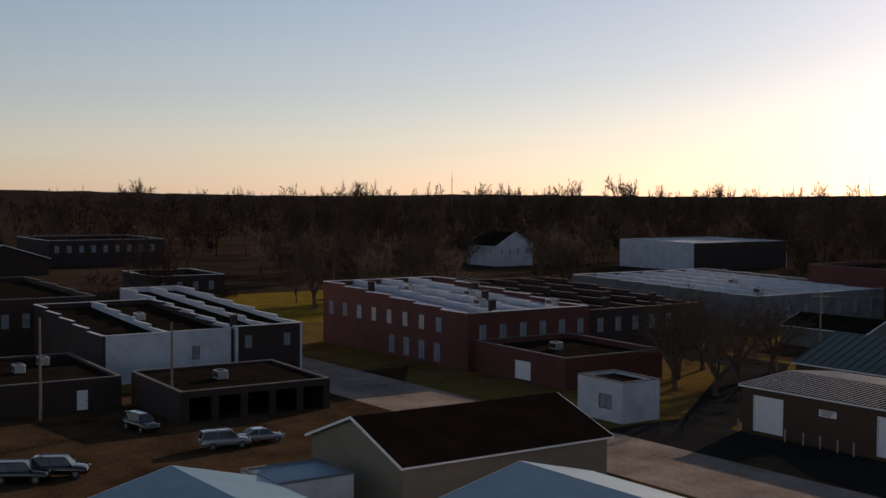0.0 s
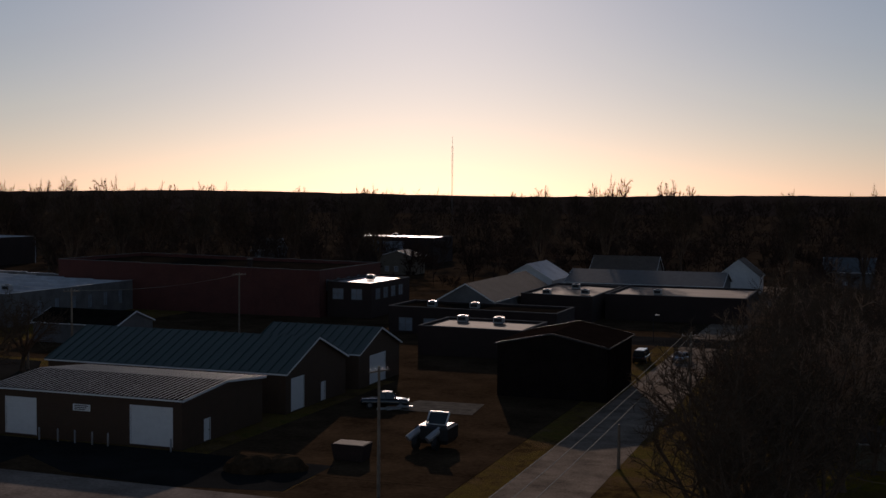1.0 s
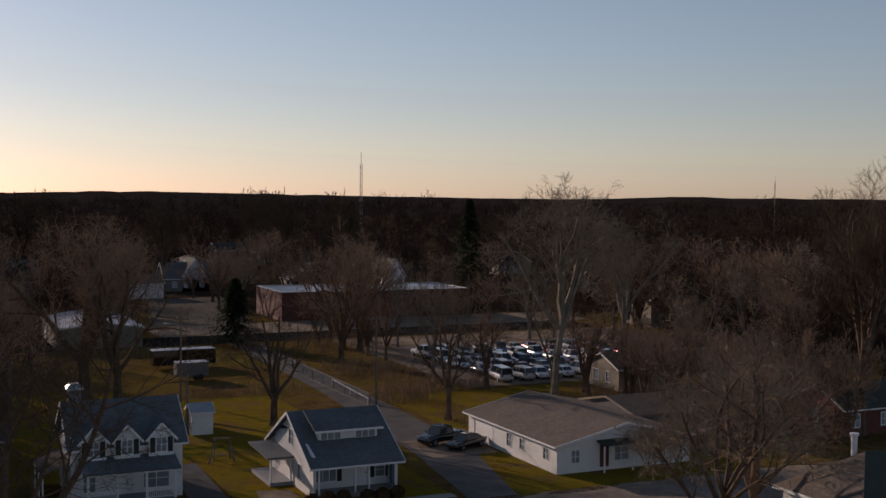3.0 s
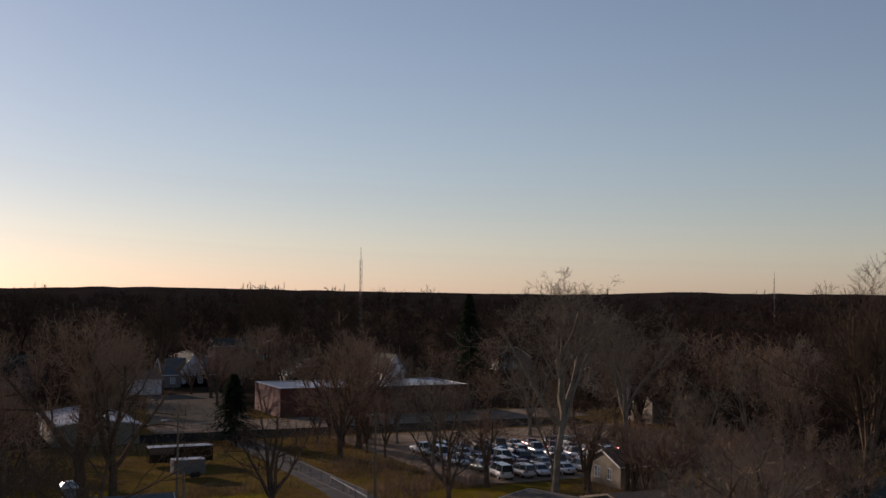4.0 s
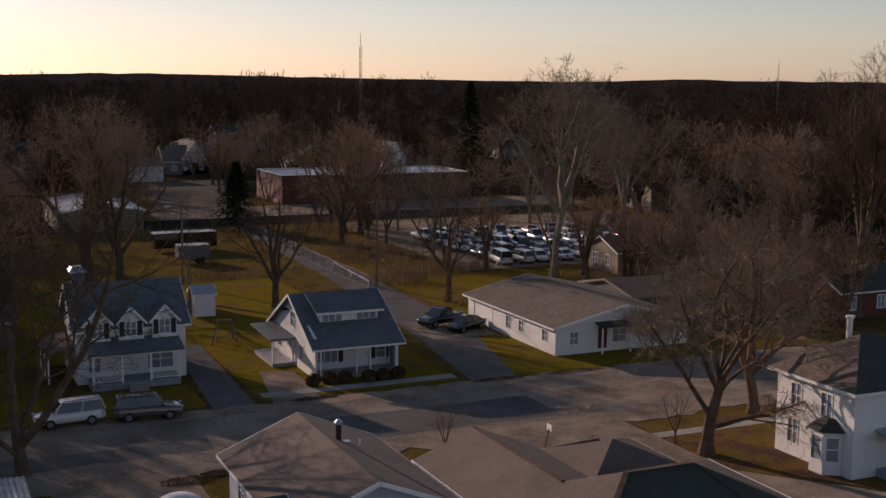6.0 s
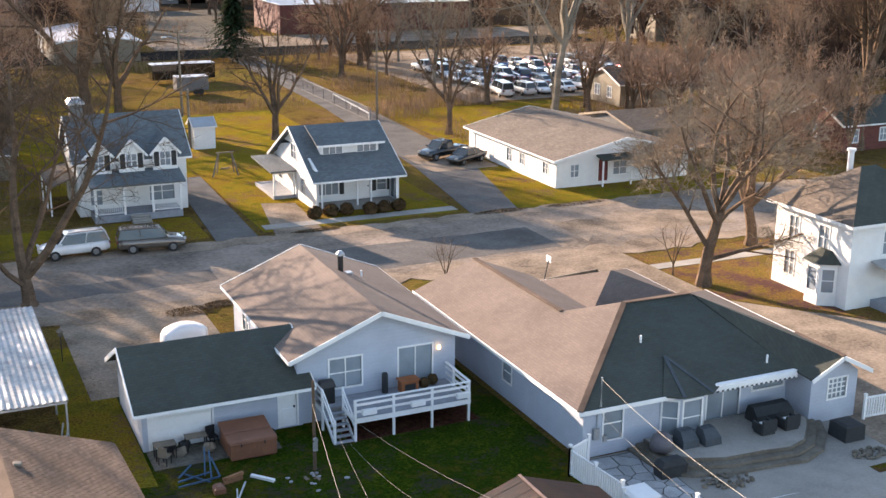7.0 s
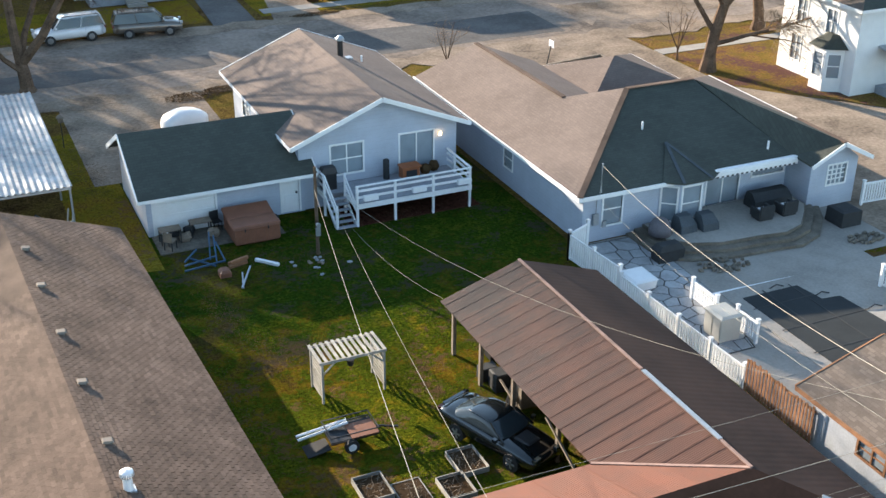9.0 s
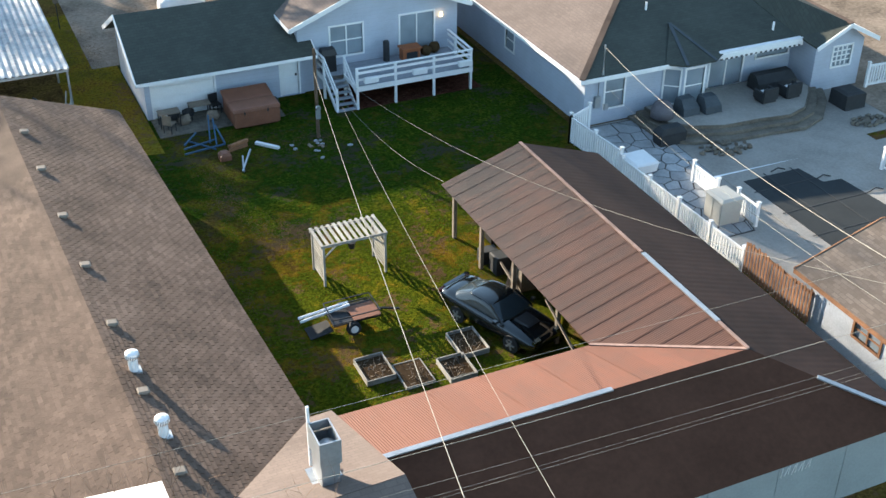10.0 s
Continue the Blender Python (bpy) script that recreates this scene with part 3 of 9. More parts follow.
def gable_building(name, label, category, x0, x1, y0, y1, ze, zr, axis, wall, roof, trim="trim", oh=0.5, openings=None, z0=0.0, shutters=None, gable=None, skip="",
                   group="", over_end=None, ribs=0.0, rib_mat=None):
    """A house with one ridge along axis. ze: the eave's height at the wall; zr: the ridge's."""
    openings = openings or {}
    root = thing(name, ((x0 + x1) / 2, (y0 + y1) / 2, 0), label, category, group)
    faces = faces_of(x0, x1, y0, y1)
    ends = ("E", "W") if axis == "x" else ("S", "N")
    for side, f in faces.items():
        if side in skip:
            continue
        half = f.length / 2
        top = (lambda s, h=half: ze + (zr - ze) * (1 - abs(s - h) / h) - 0.05) if side in ends else (lambda s: ze)
        bm = nbm()
        wall_mesh(bm, f, z0, top, 0.2, openings.get(side, []), (half,) if side in ends else (), 0.2 if side in "EW" else 0.0)
        part("wall", bm, wall if side not in ends or gable is None else gable, root)
    fill_openings(root, faces, openings, trim, shutters)
    oe = oh if over_end is None else over_end
    half = ((y1 - y0) if axis == "x" else (x1 - x0)) / 2
    k = (zr - ze) / half
    drop = k * oh
    th = 0.16
    bm, boards = nbm(), []
    lift = 0.14
    if axis == "x":
        ym = (y0 + y1) / 2
        a, b = x0 - oe, x1 + oe
        sides = [[(a, y0 - oh, ze - drop + lift), (b, y0 - oh, ze - drop + lift), (b, ym, zr + lift), (a, ym, zr + lift)],
                 [(b, y1 + oh, ze - drop + lift), (a, y1 + oh, ze - drop + lift), (a, ym, zr + lift), (b, ym, zr + lift)]]
    else:
        xm = (x0 + x1) / 2
        a, b = y0 - oe, y1 + oe
        sides = [[(x0 - oh, b, ze - drop + lift), (x0 - oh, a, ze - drop + lift), (xm, a, zr + lift), (xm, b, zr + lift)],
                 [(x1 + oh, a, ze - drop + lift), (x1 + oh, b, ze - drop + lift), (xm, b, zr + lift), (xm, a, zr + lift)]]
    for q in sides:
        slab(bm, q, th)
        q = [Vector(p) for p in q]
        n = (q[1] - q[0]).cross(q[2] - q[0]).normalized()
        down = Vector((0, 0, -0.09))
        e = (q[0] - q[3]).normalized() * 0.02
        boards.append((q[0] + e + down, q[1] + e + down, 0.15, Vector((0, 0, 1))))
        d = (q[1] - q[0]).normalized() * 0.02
        boards.append((q[0] - d + down, q[3] - d + down, 0.22, n))
        boards.append((q[1] + d + down, q[2] + d + down, 0.22, n))
    rf = part("roof", bm, roof, root)
    for pa, pb, hh, up in boards:
        fb = nbm()
        bar(fb, pa, pb, 0.05, hh, up=up)
        part("fascia", fb, trim, root)
    if ribs:
        rb = nbm()
        for q in sides:
            q = [Vector(p) for p in q]
            count = int((q[1] - q[0]).length / ribs)
            for i in range(count + 1):
                u = i / count
                bar(rb, q[0].lerp(q[1], u) + Vector((0, 0, 0.03)), q[3].lerp(q[2], u) + Vector((0, 0, 0.03)), 0.07, 0.07)
        part("roof_rib", rb, rib_mat or roof, rf)
    return root


def flat_building(name, label, category, x0, x1, y0, y1, tops, wall, roof="tar", openings=None, walls=None, steps=0, coping="masonry_grey", roof_drop=0.7, group="", party=()):
    """A commercial block behind parapets. tops: the parapet's height at the W and the E end; steps: how many steps it takes between."""
    openings, walls = openings or {}, walls or {}
    root = thing(name, ((x0 + x1) / 2, (y0 + y1) / 2, 0), label, category, group)
    faces = faces_of(x0, x1, y0, y1)
    zw, zee = tops

    def level(x):
        if not steps:
            return zw + (zee - zw) * (x - x0) / (x1 - x0)
        i = min(steps - 1, int((x - x0) / (x1 - x0) * steps))
        return zw + (zee - zw) * i / max(1, steps - 1)

    for side, f in faces.items():
        bm = nbm()
        wm = walls.get(side, wall)
        if side in "SN" and steps:
            ops = openings.get(side, [])
            cuts = [f.length * i / steps for i in range(steps + 1)]
            for i, (a, b) in enumerate(zip(cuts, cuts[1:])):
                z = level(f.at((a + b) / 2, 0, 0).x)
                sub = Face(f.at(a, 0, 0)[:2], f.at(b, 0, 0)[:2])
                inside = [(max(0, o[0] - a), min(b - a, o[1] - a), o[2], o[3]) for o in ops if o[1] > a + 0.01 and o[0] < b - 0.01]
                wall_mesh(bm, sub, 0, lambda s, zz=z: zz, 0.35, inside)
        elif side in "SN":
            wall_mesh(bm, f, 0, lambda s, ff=f: level(ff.at(s, 0, 0).x), 0.35, openings.get(side, []))
        else:
            z = zw if side == "W" else zee
            wall_mesh(bm, f, 0, lambda s, zz=z: zz, 0.35, openings.get(side, []), (), 0.35)
        part("wall", bm, wm, root)
    fill_openings(root, faces, openings, "masonry_grey", None)
    bm = nbm()
    slab(bm, [(x0 + 0.3, y0 + 0.3, zw - roof_drop), (x1 - 0.3, y0 + 0.3, zee - roof_drop), (x1 - 0.3, y1 - 0.3, zee - roof_drop), (x0 + 0.3, y1 - 0.3, zw - roof_drop)], 0.2)
    part("roof", bm, roof, root)
    n = steps or 1
    caps = []
    for i in range(n):
        xa, xb = x0 + (x1 - x0) * i / n, x0 + (x1 - x0) * (i + 1) / n
        za, zb = (level((xa + xb) / 2),) * 2 if steps else (zw, zee)
        for y in (y0 + 0.17, y1 - 0.17):
            caps.append(((xa - 0.05, y, za + 0.04), (xb + 0.05, y, zb + 0.04)))
    for x, z in ((x0 + 0.17, zw), (x1 - 0.17, zee)):
        caps.append(((x, y0, z + 0.045), (x, y1, z + 0.045)))
    for pa, pb in caps:
        bm = nbm()
        bar(bm, pa, pb, 0.42, 0.09)
        part("coping", bm, coping, root)
    for y in party:
        for i in range(n):
            xa, xb = x0 + 0.36 + (x1 - x0 - 0.72) * i / n, x0 + 0.36 + (x1 - x0 - 0.72) * (i + 1) / n
            z = level((xa + xb) / 2)
            bm = nbm()
            box(bm, xa, xb, y - 0.2, y + 0.2, z - roof_drop - 1.2, z + 0.1)
            part("party_wall", bm, coping, root)
    return root


def roof_unit(x, y, z, w=1.6, d=1.2, h=1.0):
    """A boxed air unit on a flat roof."""
    root = thing("rooftop_unit", (x, y, z), "boxed grey metal unit on a flat roof", "rooftop unit", "rooftop units")
    bm = nbm()
    box(bm, x - w / 2, x + w / 2, y - d / 2, y + d / 2, z, z + h)
    bmesh.ops.bevel(bm, geom=bm.edges[:], offset=0.05, segments=1, affect="EDGES")
    part("casing", bm, "galv", root)
    bm = nbm()
    tube(bm, [(x, y, z + h - 0.02), (x, y, z + h + 0.12)], d * 0.35, 12)
    part("fan_guard", bm, "dark_metal", root)
    bm = nbm()
    box(bm, x - w * 0.4, x + w * 0.4, y - d / 2 - 0.02, y - d / 2 + 0.02, z + h * 0.25, z + h * 0.8)
    part("grille", bm, "dark_metal", root)


def roof_chimney(x, y, z, h=1.3, mat_name="brick_dark"):
    root = thing("chimney", (x, y, z), "small square brick chimney on a flat roof", "chimney", "flat roof chimneys")
    bm = nbm()
    box(bm, x - 0.4, x + 0.4, y - 0.4, y + 0.4, z - 0.3, z + h)
    part("shaft", bm, mat_name, root)
    bm = nbm()
    box(bm, x - 0.5, x + 0.5, y - 0.5, y + 0.5, z + h, z + h + 0.15)
    part("cap", bm, "masonry_grey", root)
# ---- ground ----
def sheet(name, pts, z, material, label, category, kind="structure", thick=0.05):
    bm = nbm()
    slab(bm, [(x, y, z) for x, y in pts], thick)
    return whole(name, bm, material, label, category, kind)


def rect(x0, x1, y0, y1):
    return [(x0, y0), (x1, y0), (x1, y1), (x0, y1)]


bm = nbm()
bmesh.ops.create_grid(bm, x_segments=60, y_segments=60, size=4600)
for v in bm.verts:
    r = v.co.length
    v.co.z = -0.02
whole("ground", bm, "ground", "brown and olive winter grass and bare earth", "ground", "structure")
sheet("lawn_yard", rect(7.0, 26.2, 18.4, 64.0), 0.0, "yard", "mossy green back yard grass with worn patches", "lawn", thick=0.2)
sheet("road_street", rect(-160, 200, 71.5, 84.0), 0.012, "road", "worn grey asphalt town street", "road", thick=0.2)
sheet("road_side", [(40.5, 18.0), (62, 18.0), (62, 50.2), (53.5, 51.0), (51.6, 53.2), (49.4, 55.6), (46.9, 58.6), (46.6, 71.5), (40.5, 71.5)], 0.016, "gravel", "pale gravel and asphalt side drive", "road", thick=0.2)
sheet("road_lane", [(41.3, 84.0), (45.5, 84.0), (50.6, 104.5), (52.5, 141), (54, 200), (49, 200), (47.5, 141), (44.2, 103)], 0.008, "patch", "grey paved lane", "road", thick=0.2)
sheet("driveway_west", [(20.1, 84), (23.4, 84), (24.2, 107), (21.6, 107)], 0.02, "patch", "grey concrete driveway", "driveway", thick=0.2)
sheet("driveway_cottage", [(24.6, 84), (28.6, 84), (29.2, 94), (26.5, 95)], 0.009, "gravel", "dirt and gravel drive", "driveway", thick=0.2)
sheet("driveway_ranch", rect(45.0, 51.9, 100.5, 108.5), 0.012, "gravel", "gravel parking pad", "driveway", thick=0.2)
sheet("driveway_garage", rect(7.0, 15.5, 58.2, 71.5), 0.005, "gravel", "dirt and gravel forecourt", "driveway", thick=0.2)
sheet("driveway_long", rect(33.8, 40.5, 60.0, 71.5), 0.009, "gravel", "pale gravel forecourt", "driveway", thick=0.2)
sheet("lawn_west", rect(-6, 20.0, 86.0, 93.0), 0.0, "lawn", "yellow-green front lawn", "lawn", thick=0.2)
sheet("lawn_between", rect(24.2, 41.0, 86.0, 140.0), 0.001, "lawn", "yellow-green winter lawn", "lawn", thick=0.2)
sheet("lawn_ranch", rect(45.6, 70.0, 84.6, 100.4), 0.002, "lawn", "yellow-green front lawn", "lawn", thick=0.2)
sheet("lawn_behind", rect(52.6, 78.0, 110.0, 134.0), 0.002, "lawn", "yellow-green field edge", "lawn", thick=0.2)
sheet("lawn_corner", [(47.0, 58.7), (49.5, 55.7), (51.7, 53.3), (53.6, 51.1), (64, 50.3), (64, 69.5), (47.0, 69.5)], 0.0, "lawn_dry", "dry orange-brown corner lawn", "lawn", thick=0.2)
sheet("lawn_back", rect(-4, 24.0, 104.0, 150.0), 0.0, "lawn", "yellow-green back lawn", "lawn", thick=0.2)
sheet("pavement_walk", rect(24.5, 41.0, 86.6, 87.9), 0.03, "concrete", "concrete pavement slabs", "pavement", thick=0.2)
sheet("pavement_corner", rect(46.8, 62.0, 65.9, 67.0), 0.03, "concrete", "concrete pavement", "pavement", thick=0.2)


def ragged(name, x0, x1, y0, y1, z, material, label, seed, rough=0.5):
    """A strip along x with uneven edges."""
    r = random.Random(seed)
    n = int((x1 - x0) / 1.1)
    low = [(x0 + (x1 - x0) * i / n, y0 + r.uniform(-rough, rough)) for i in range(n + 1)]
    high = [(x0 + (x1 - x0) * i / n, y1 + r.uniform(-rough, rough)) for i in range(n + 1)]
    bm = nbm()
    a = [bm.verts.new((x, y, z)) for x, y in low]
    b = [bm.verts.new((x, y, z)) for x, y in high]
    c = [bm.verts.new((x, y, z - 0.1)) for x, y in low]
    d = [bm.verts.new((x, y, z - 0.1)) for x, y in high]
    for i in range(n):
        bm.faces.new((a[i], a[i + 1], b[i + 1], b[i]))
        bm.faces.new((c[i], c[i + 1], a[i + 1], a[i]))
        bm.faces.new((b[i], b[i + 1], d[i + 1], d[i]))
    whole(name, bm, material, label, "road edge", "structure")


ragged("lawn_strip", 5.2, 8.25, 47.6, 66.5, 0.004, "lawn", "yellow grass strip strewn with leaves", 19)
ragged("road_shoulder_south", -30, 70, 70.2, 72.6, 0.020, "gravel", "ragged gravel shoulder of the street", 4, 0.6)
ragged("road_shoulder_north", -30, 90, 83.2, 84.9, 0.021, "gravel", "ragged dirt shoulder of the street", 5, 0.45)
# darker patch with nearly straight edges across the street
ragged("road_patch_1", 25.5, 43.5, 73.6, 79.4, 0.017, "patch", "smooth dark patch in the street", 6, 0.15)
ragged("road_patch_2", -4, 18, 75.4, 78.2, 0.017, "patch", "worn asphalt patch in the street", 7, 0.3)
ragged("road_dirt_1", 46, 60, 74.5, 80.5, 0.018, "gravel", "gravel washed over the street", 8, 0.9)
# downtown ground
# tan where the ground is lit; its north edge follows the garage's shade
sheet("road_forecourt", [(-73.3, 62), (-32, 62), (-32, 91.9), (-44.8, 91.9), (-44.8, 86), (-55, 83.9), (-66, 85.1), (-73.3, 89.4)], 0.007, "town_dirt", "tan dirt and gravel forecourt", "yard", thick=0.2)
sheet("road_downtown", [(-91, 28), (-88.2, 28), (-88.2, 70), (-73.4, 70), (-73.4, 95.6), (-84, 95.6), (-92, 112), (-112, 140), (-240, 140), (-240, 131), (-116, 131), (-91, 96)], 0.008, "shaded_road", "asphalt side street coloured dark for its shade", "road", thick=0.2)
# the shade before the metal garage, laid as a dark sheet
sheet("road_lot", [(-73.3, 89.5), (-66, 85.2), (-55, 84.0), (-45, 86), (-45, 95.8), (-73.3, 95.8)], 0.006, "shaded_road", "asphalt lot coloured dark for the garage's shade", "road", thick=0.2)
sheet("road_main", rect(-28.6, -21, 84.0, 330), 0.006, "gravel", "pale dusty street", "road", thick=0.2)
sheet("road_cross", rect(-48, 120, 192, 204), 0.010, "shaded_road", "grey town street", "road", thick=0.2)
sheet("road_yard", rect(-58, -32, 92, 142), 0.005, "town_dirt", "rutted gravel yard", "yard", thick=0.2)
sheet("lawn_park", [(-262, 106), (-200, 100), (-190, 132), (-262, 160)], 0.0, "lawn", "green park lawn", "lawn", thick=0.2)
sheet("road_alley", [(-140, 24), (-91.2, 24), (-91.2, 58), (-140, 92)], 0.004, "town_dirt", "tan dirt and gravel alley lot", "yard", thick=0.2)
sheet("road_cars", rect(66, 122, 136, 190), 0.004, "gravel", "brown gravel salvage lot", "yard", thick=0.2)
sheet("road_warehouse", rect(40, 126, 204.1, 221), 0.004, "gravel", "stained paved yard", "yard", thick=0.2)
sheet("road_back_lot", [(42, 221.1), (61.5, 221.1), (70, 282), (52, 279)], 0.004, "old_concrete", "wide grey paved lot", "yard", thick=0.2)
# dark sheet laid over the ground where the town lies in shade
sheet("road_town", rect(-130, -32.5, 142.2, 330), 0.001, "town_dirt", "packed earth between the stores, coloured dark for shade", "yard", thick=0.15)
sheet("pavement_pad", [(-51.4, 123.4), (-41.2, 123.6), (-42.0, 130.5), (-50.0, 130.2)], 0.02, "old_concrete", "pale broken concrete pad", "slab", thick=0.2)
sheet("bed_mulch", rect(17.4, 24.2, 48.4, 51.2), 0.03, "mulch", "dark red mulch under the deck", "mulch bed", thick=0.1)
# ---- the yard: garage and gabled house ----
gable_building("garage", "pale grey garage with charcoal shingle roof and white overhead door", "garage", 8.3, 16.0, 51.2, 57.4, 2.45, 4.0, "x", "grey", "dark_x",
                     oh=0.75, over_end=0.45, openings={"S": [(0.35, 3.25, 0.0, 2.05, "o"), (6.55, 7.4, 0.05, 2.1, "d")]})
house = gable_building("gabled_house", "pale blue-grey gabled house with brown shingle roof and rear deck", "house", 15.8, 24.2, 51.3, 63.1, 3.6, 5.28, "y", "grey", "brown_y",
                       oh=0.55, openings={"S": [(1.65, 3.3, 1.6, 3.1, "g2"), (5.3, 7.1, 1.2, 3.15, "s")], "W": [(2.0, 3.2, 1.7, 2.9), (6.5, 7.7, 1.7, 2.9)]})
window(house, Face((15.8, 51.3), (24.2, 51.3)), (1.65, 3.3, 1.6, 3.1), bars=(1, 1))
# ---- long hip-roofed house ----
def long_house():
    root = thing("long_house", (34, 50, 0), "long pale grey house with brown hip roof, shaded slopes coloured charcoal", "house")
    fs = {"W": Face((26.55, 60.4), (26.55, 42.7)), "S1": Face((26.55, 42.5), (30.7, 42.5)), "S2": Face((33.6, 43.1), (38.7, 43.1)),
          "G": Face((38.7, 41.3), (41.6, 41.3)), "GE": Face((41.6, 41.5), (41.6, 53.8)), "GW": Face((38.7, 43.1), (38.7, 41.5)),
          "N": Face((33.4, 60.6), (26.55, 60.6)), "NE": Face((33.4, 54.2), (33.4, 60.4)), "N2": Face((41.6, 54.0), (33.4, 54.0))}
    ops = {"W": [(10.0, 10.9, 1.0, 2.0)], "S1": [(1.1, 2.1, 0.75, 2.3)], "S2": [(0.3, 2.2, 0.35, 2.3, "s"), (3.0, 4.9, 1.5, 2.3)], "G": [(1.1, 2.2, 1.2, 2.2)]}
    for k, f in fs.items():
        bm = nbm()
        wall_mesh(bm, f, 0, (lambda s: 2.45 + (1.1 * (1 - abs(s - 1.45) / 1.45))) if k == "G" else (lambda s: 2.5), 0.2, ops.get(k, []), (1.45,) if k == "G" else ())
        part("wall", bm, "grey", root)
    for k, rows in ops.items():
        for o in rows:
            window(root, fs[k], o, bars=(1, 0) if len(o) > 4 else (3, 3) if k == "G" else (0, 1), name="sliding_door" if len(o) > 4 else "window")
    # bay with three tall lights
    for a, b in (((30.7, 42.5), (31.5, 41.9)), ((31.5, 41.9), (32.8, 41.9)), ((32.8, 41.9), (33.6, 43.1))):
        f = Face(a, b)
        bm = nbm()
        o = (0.15, f.length - 0.15, 0.5, 2.2)
        wall_mesh(bm, f, 0, lambda s: 2.5, 0.15, [o])
        part("wall", bm, "grey", root)
        window(root, f, o, bars=(0, 1), name="bay_window")
    e = 2.6
    # south slopes and gable side take charcoal: shade is put into their colour
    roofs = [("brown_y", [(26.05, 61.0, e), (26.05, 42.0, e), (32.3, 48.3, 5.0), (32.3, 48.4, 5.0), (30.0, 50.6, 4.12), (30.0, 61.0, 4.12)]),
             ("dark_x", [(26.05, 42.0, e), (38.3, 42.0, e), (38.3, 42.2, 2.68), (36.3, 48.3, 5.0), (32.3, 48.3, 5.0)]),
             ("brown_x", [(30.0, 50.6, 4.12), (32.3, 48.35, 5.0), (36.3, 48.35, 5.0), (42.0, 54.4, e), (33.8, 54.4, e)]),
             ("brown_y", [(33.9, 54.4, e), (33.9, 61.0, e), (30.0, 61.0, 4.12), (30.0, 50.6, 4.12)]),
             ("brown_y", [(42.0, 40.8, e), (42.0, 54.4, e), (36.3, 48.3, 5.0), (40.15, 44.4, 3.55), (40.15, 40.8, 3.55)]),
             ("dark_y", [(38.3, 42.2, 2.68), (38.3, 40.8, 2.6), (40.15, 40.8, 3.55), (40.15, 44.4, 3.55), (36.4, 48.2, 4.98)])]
    for mat_name, q in roofs:
        bm = nbm()
        slab(bm, q, 0.14)
        part("roof", bm, mat_name, root)
    for a, b in (((26.0, 61.05, 2.52), (26.0, 41.95, 2.52)), ((26.0, 41.95, 2.52), (38.3, 41.95, 2.52)), ((42.03, 40.75, 2.52), (42.03, 54.4, 2.52)),
                 ((38.27, 40.77, 2.52), (40.15, 40.77, 3.47)), ((40.15, 40.77, 3.47), (42.03, 40.77, 2.52))):
        bm = nbm()
        bar(bm, a, b, 0.05, 0.2)
        part("fascia", bm, "trim", root)
    for a, b in (((26.05, 42.0, e), (32.3, 48.3, 5.0)), ((32.3, 48.3, 5.0), (36.3, 48.3, 5.0)), ((30.0, 50.6, 4.12), (30.0, 61.0, 4.12)), ((40.15, 40.8, 3.55), (40.15, 44.4, 3.55))):
        bm = nbm()
        bar(bm, Vector(a) + Vector((0, 0, 0.03)), Vector(b) + Vector((0, 0, 0.03)), 0.28, 0.05)
        part("ridge_cap", bm, "brown_near", root)
    return root


long_house()


# ---- sheds with steel roofs ----
def corrugate(bm, origin, along, up, s0, s1, lo, hi, pitch=0.09, amp=0.008):
    """Corrugated sheet: ridges run up the slope; lo(s), hi(s) bound it."""
    origin, along, up = Vector(origin), Vector(along).normalized(), Vector(up).normalized()
    n = along.cross(up).normalized()
    if n.z < 0:
        n = -n
    prev = None
    count = int((s1 - s0) / pitch * 4)
    for i in range(count + 1):
        s = s0 + (s1 - s0) * i / count
        w = n * amp * math.sin(i * math.pi / 2)
        a, b = origin + along * s + up * lo(s) + w, origin + along * s + up * hi(s) + w
        pair = (bm.verts.new(a), bm.verts.new(b))
        if prev and ((pair[1].co - pair[0].co).length > 1e-3 or (prev[1].co - prev[0].co).length > 1e-3):
            bm.faces.new((prev[0], pair[0], pair[1], prev[1]))
        prev = pair
    bmesh.ops.recalc_face_normals(bm, faces=bm.faces)


def sheet_metal(name, material, parent, *args, label=""):
    bm = nbm()
    corrugate(bm, *args)
    ob = part(name, bm, material, parent, label)
    m = ob.modifiers.new("thickness", "SOLIDIFY")
    m.thickness = 0.012
    return ob


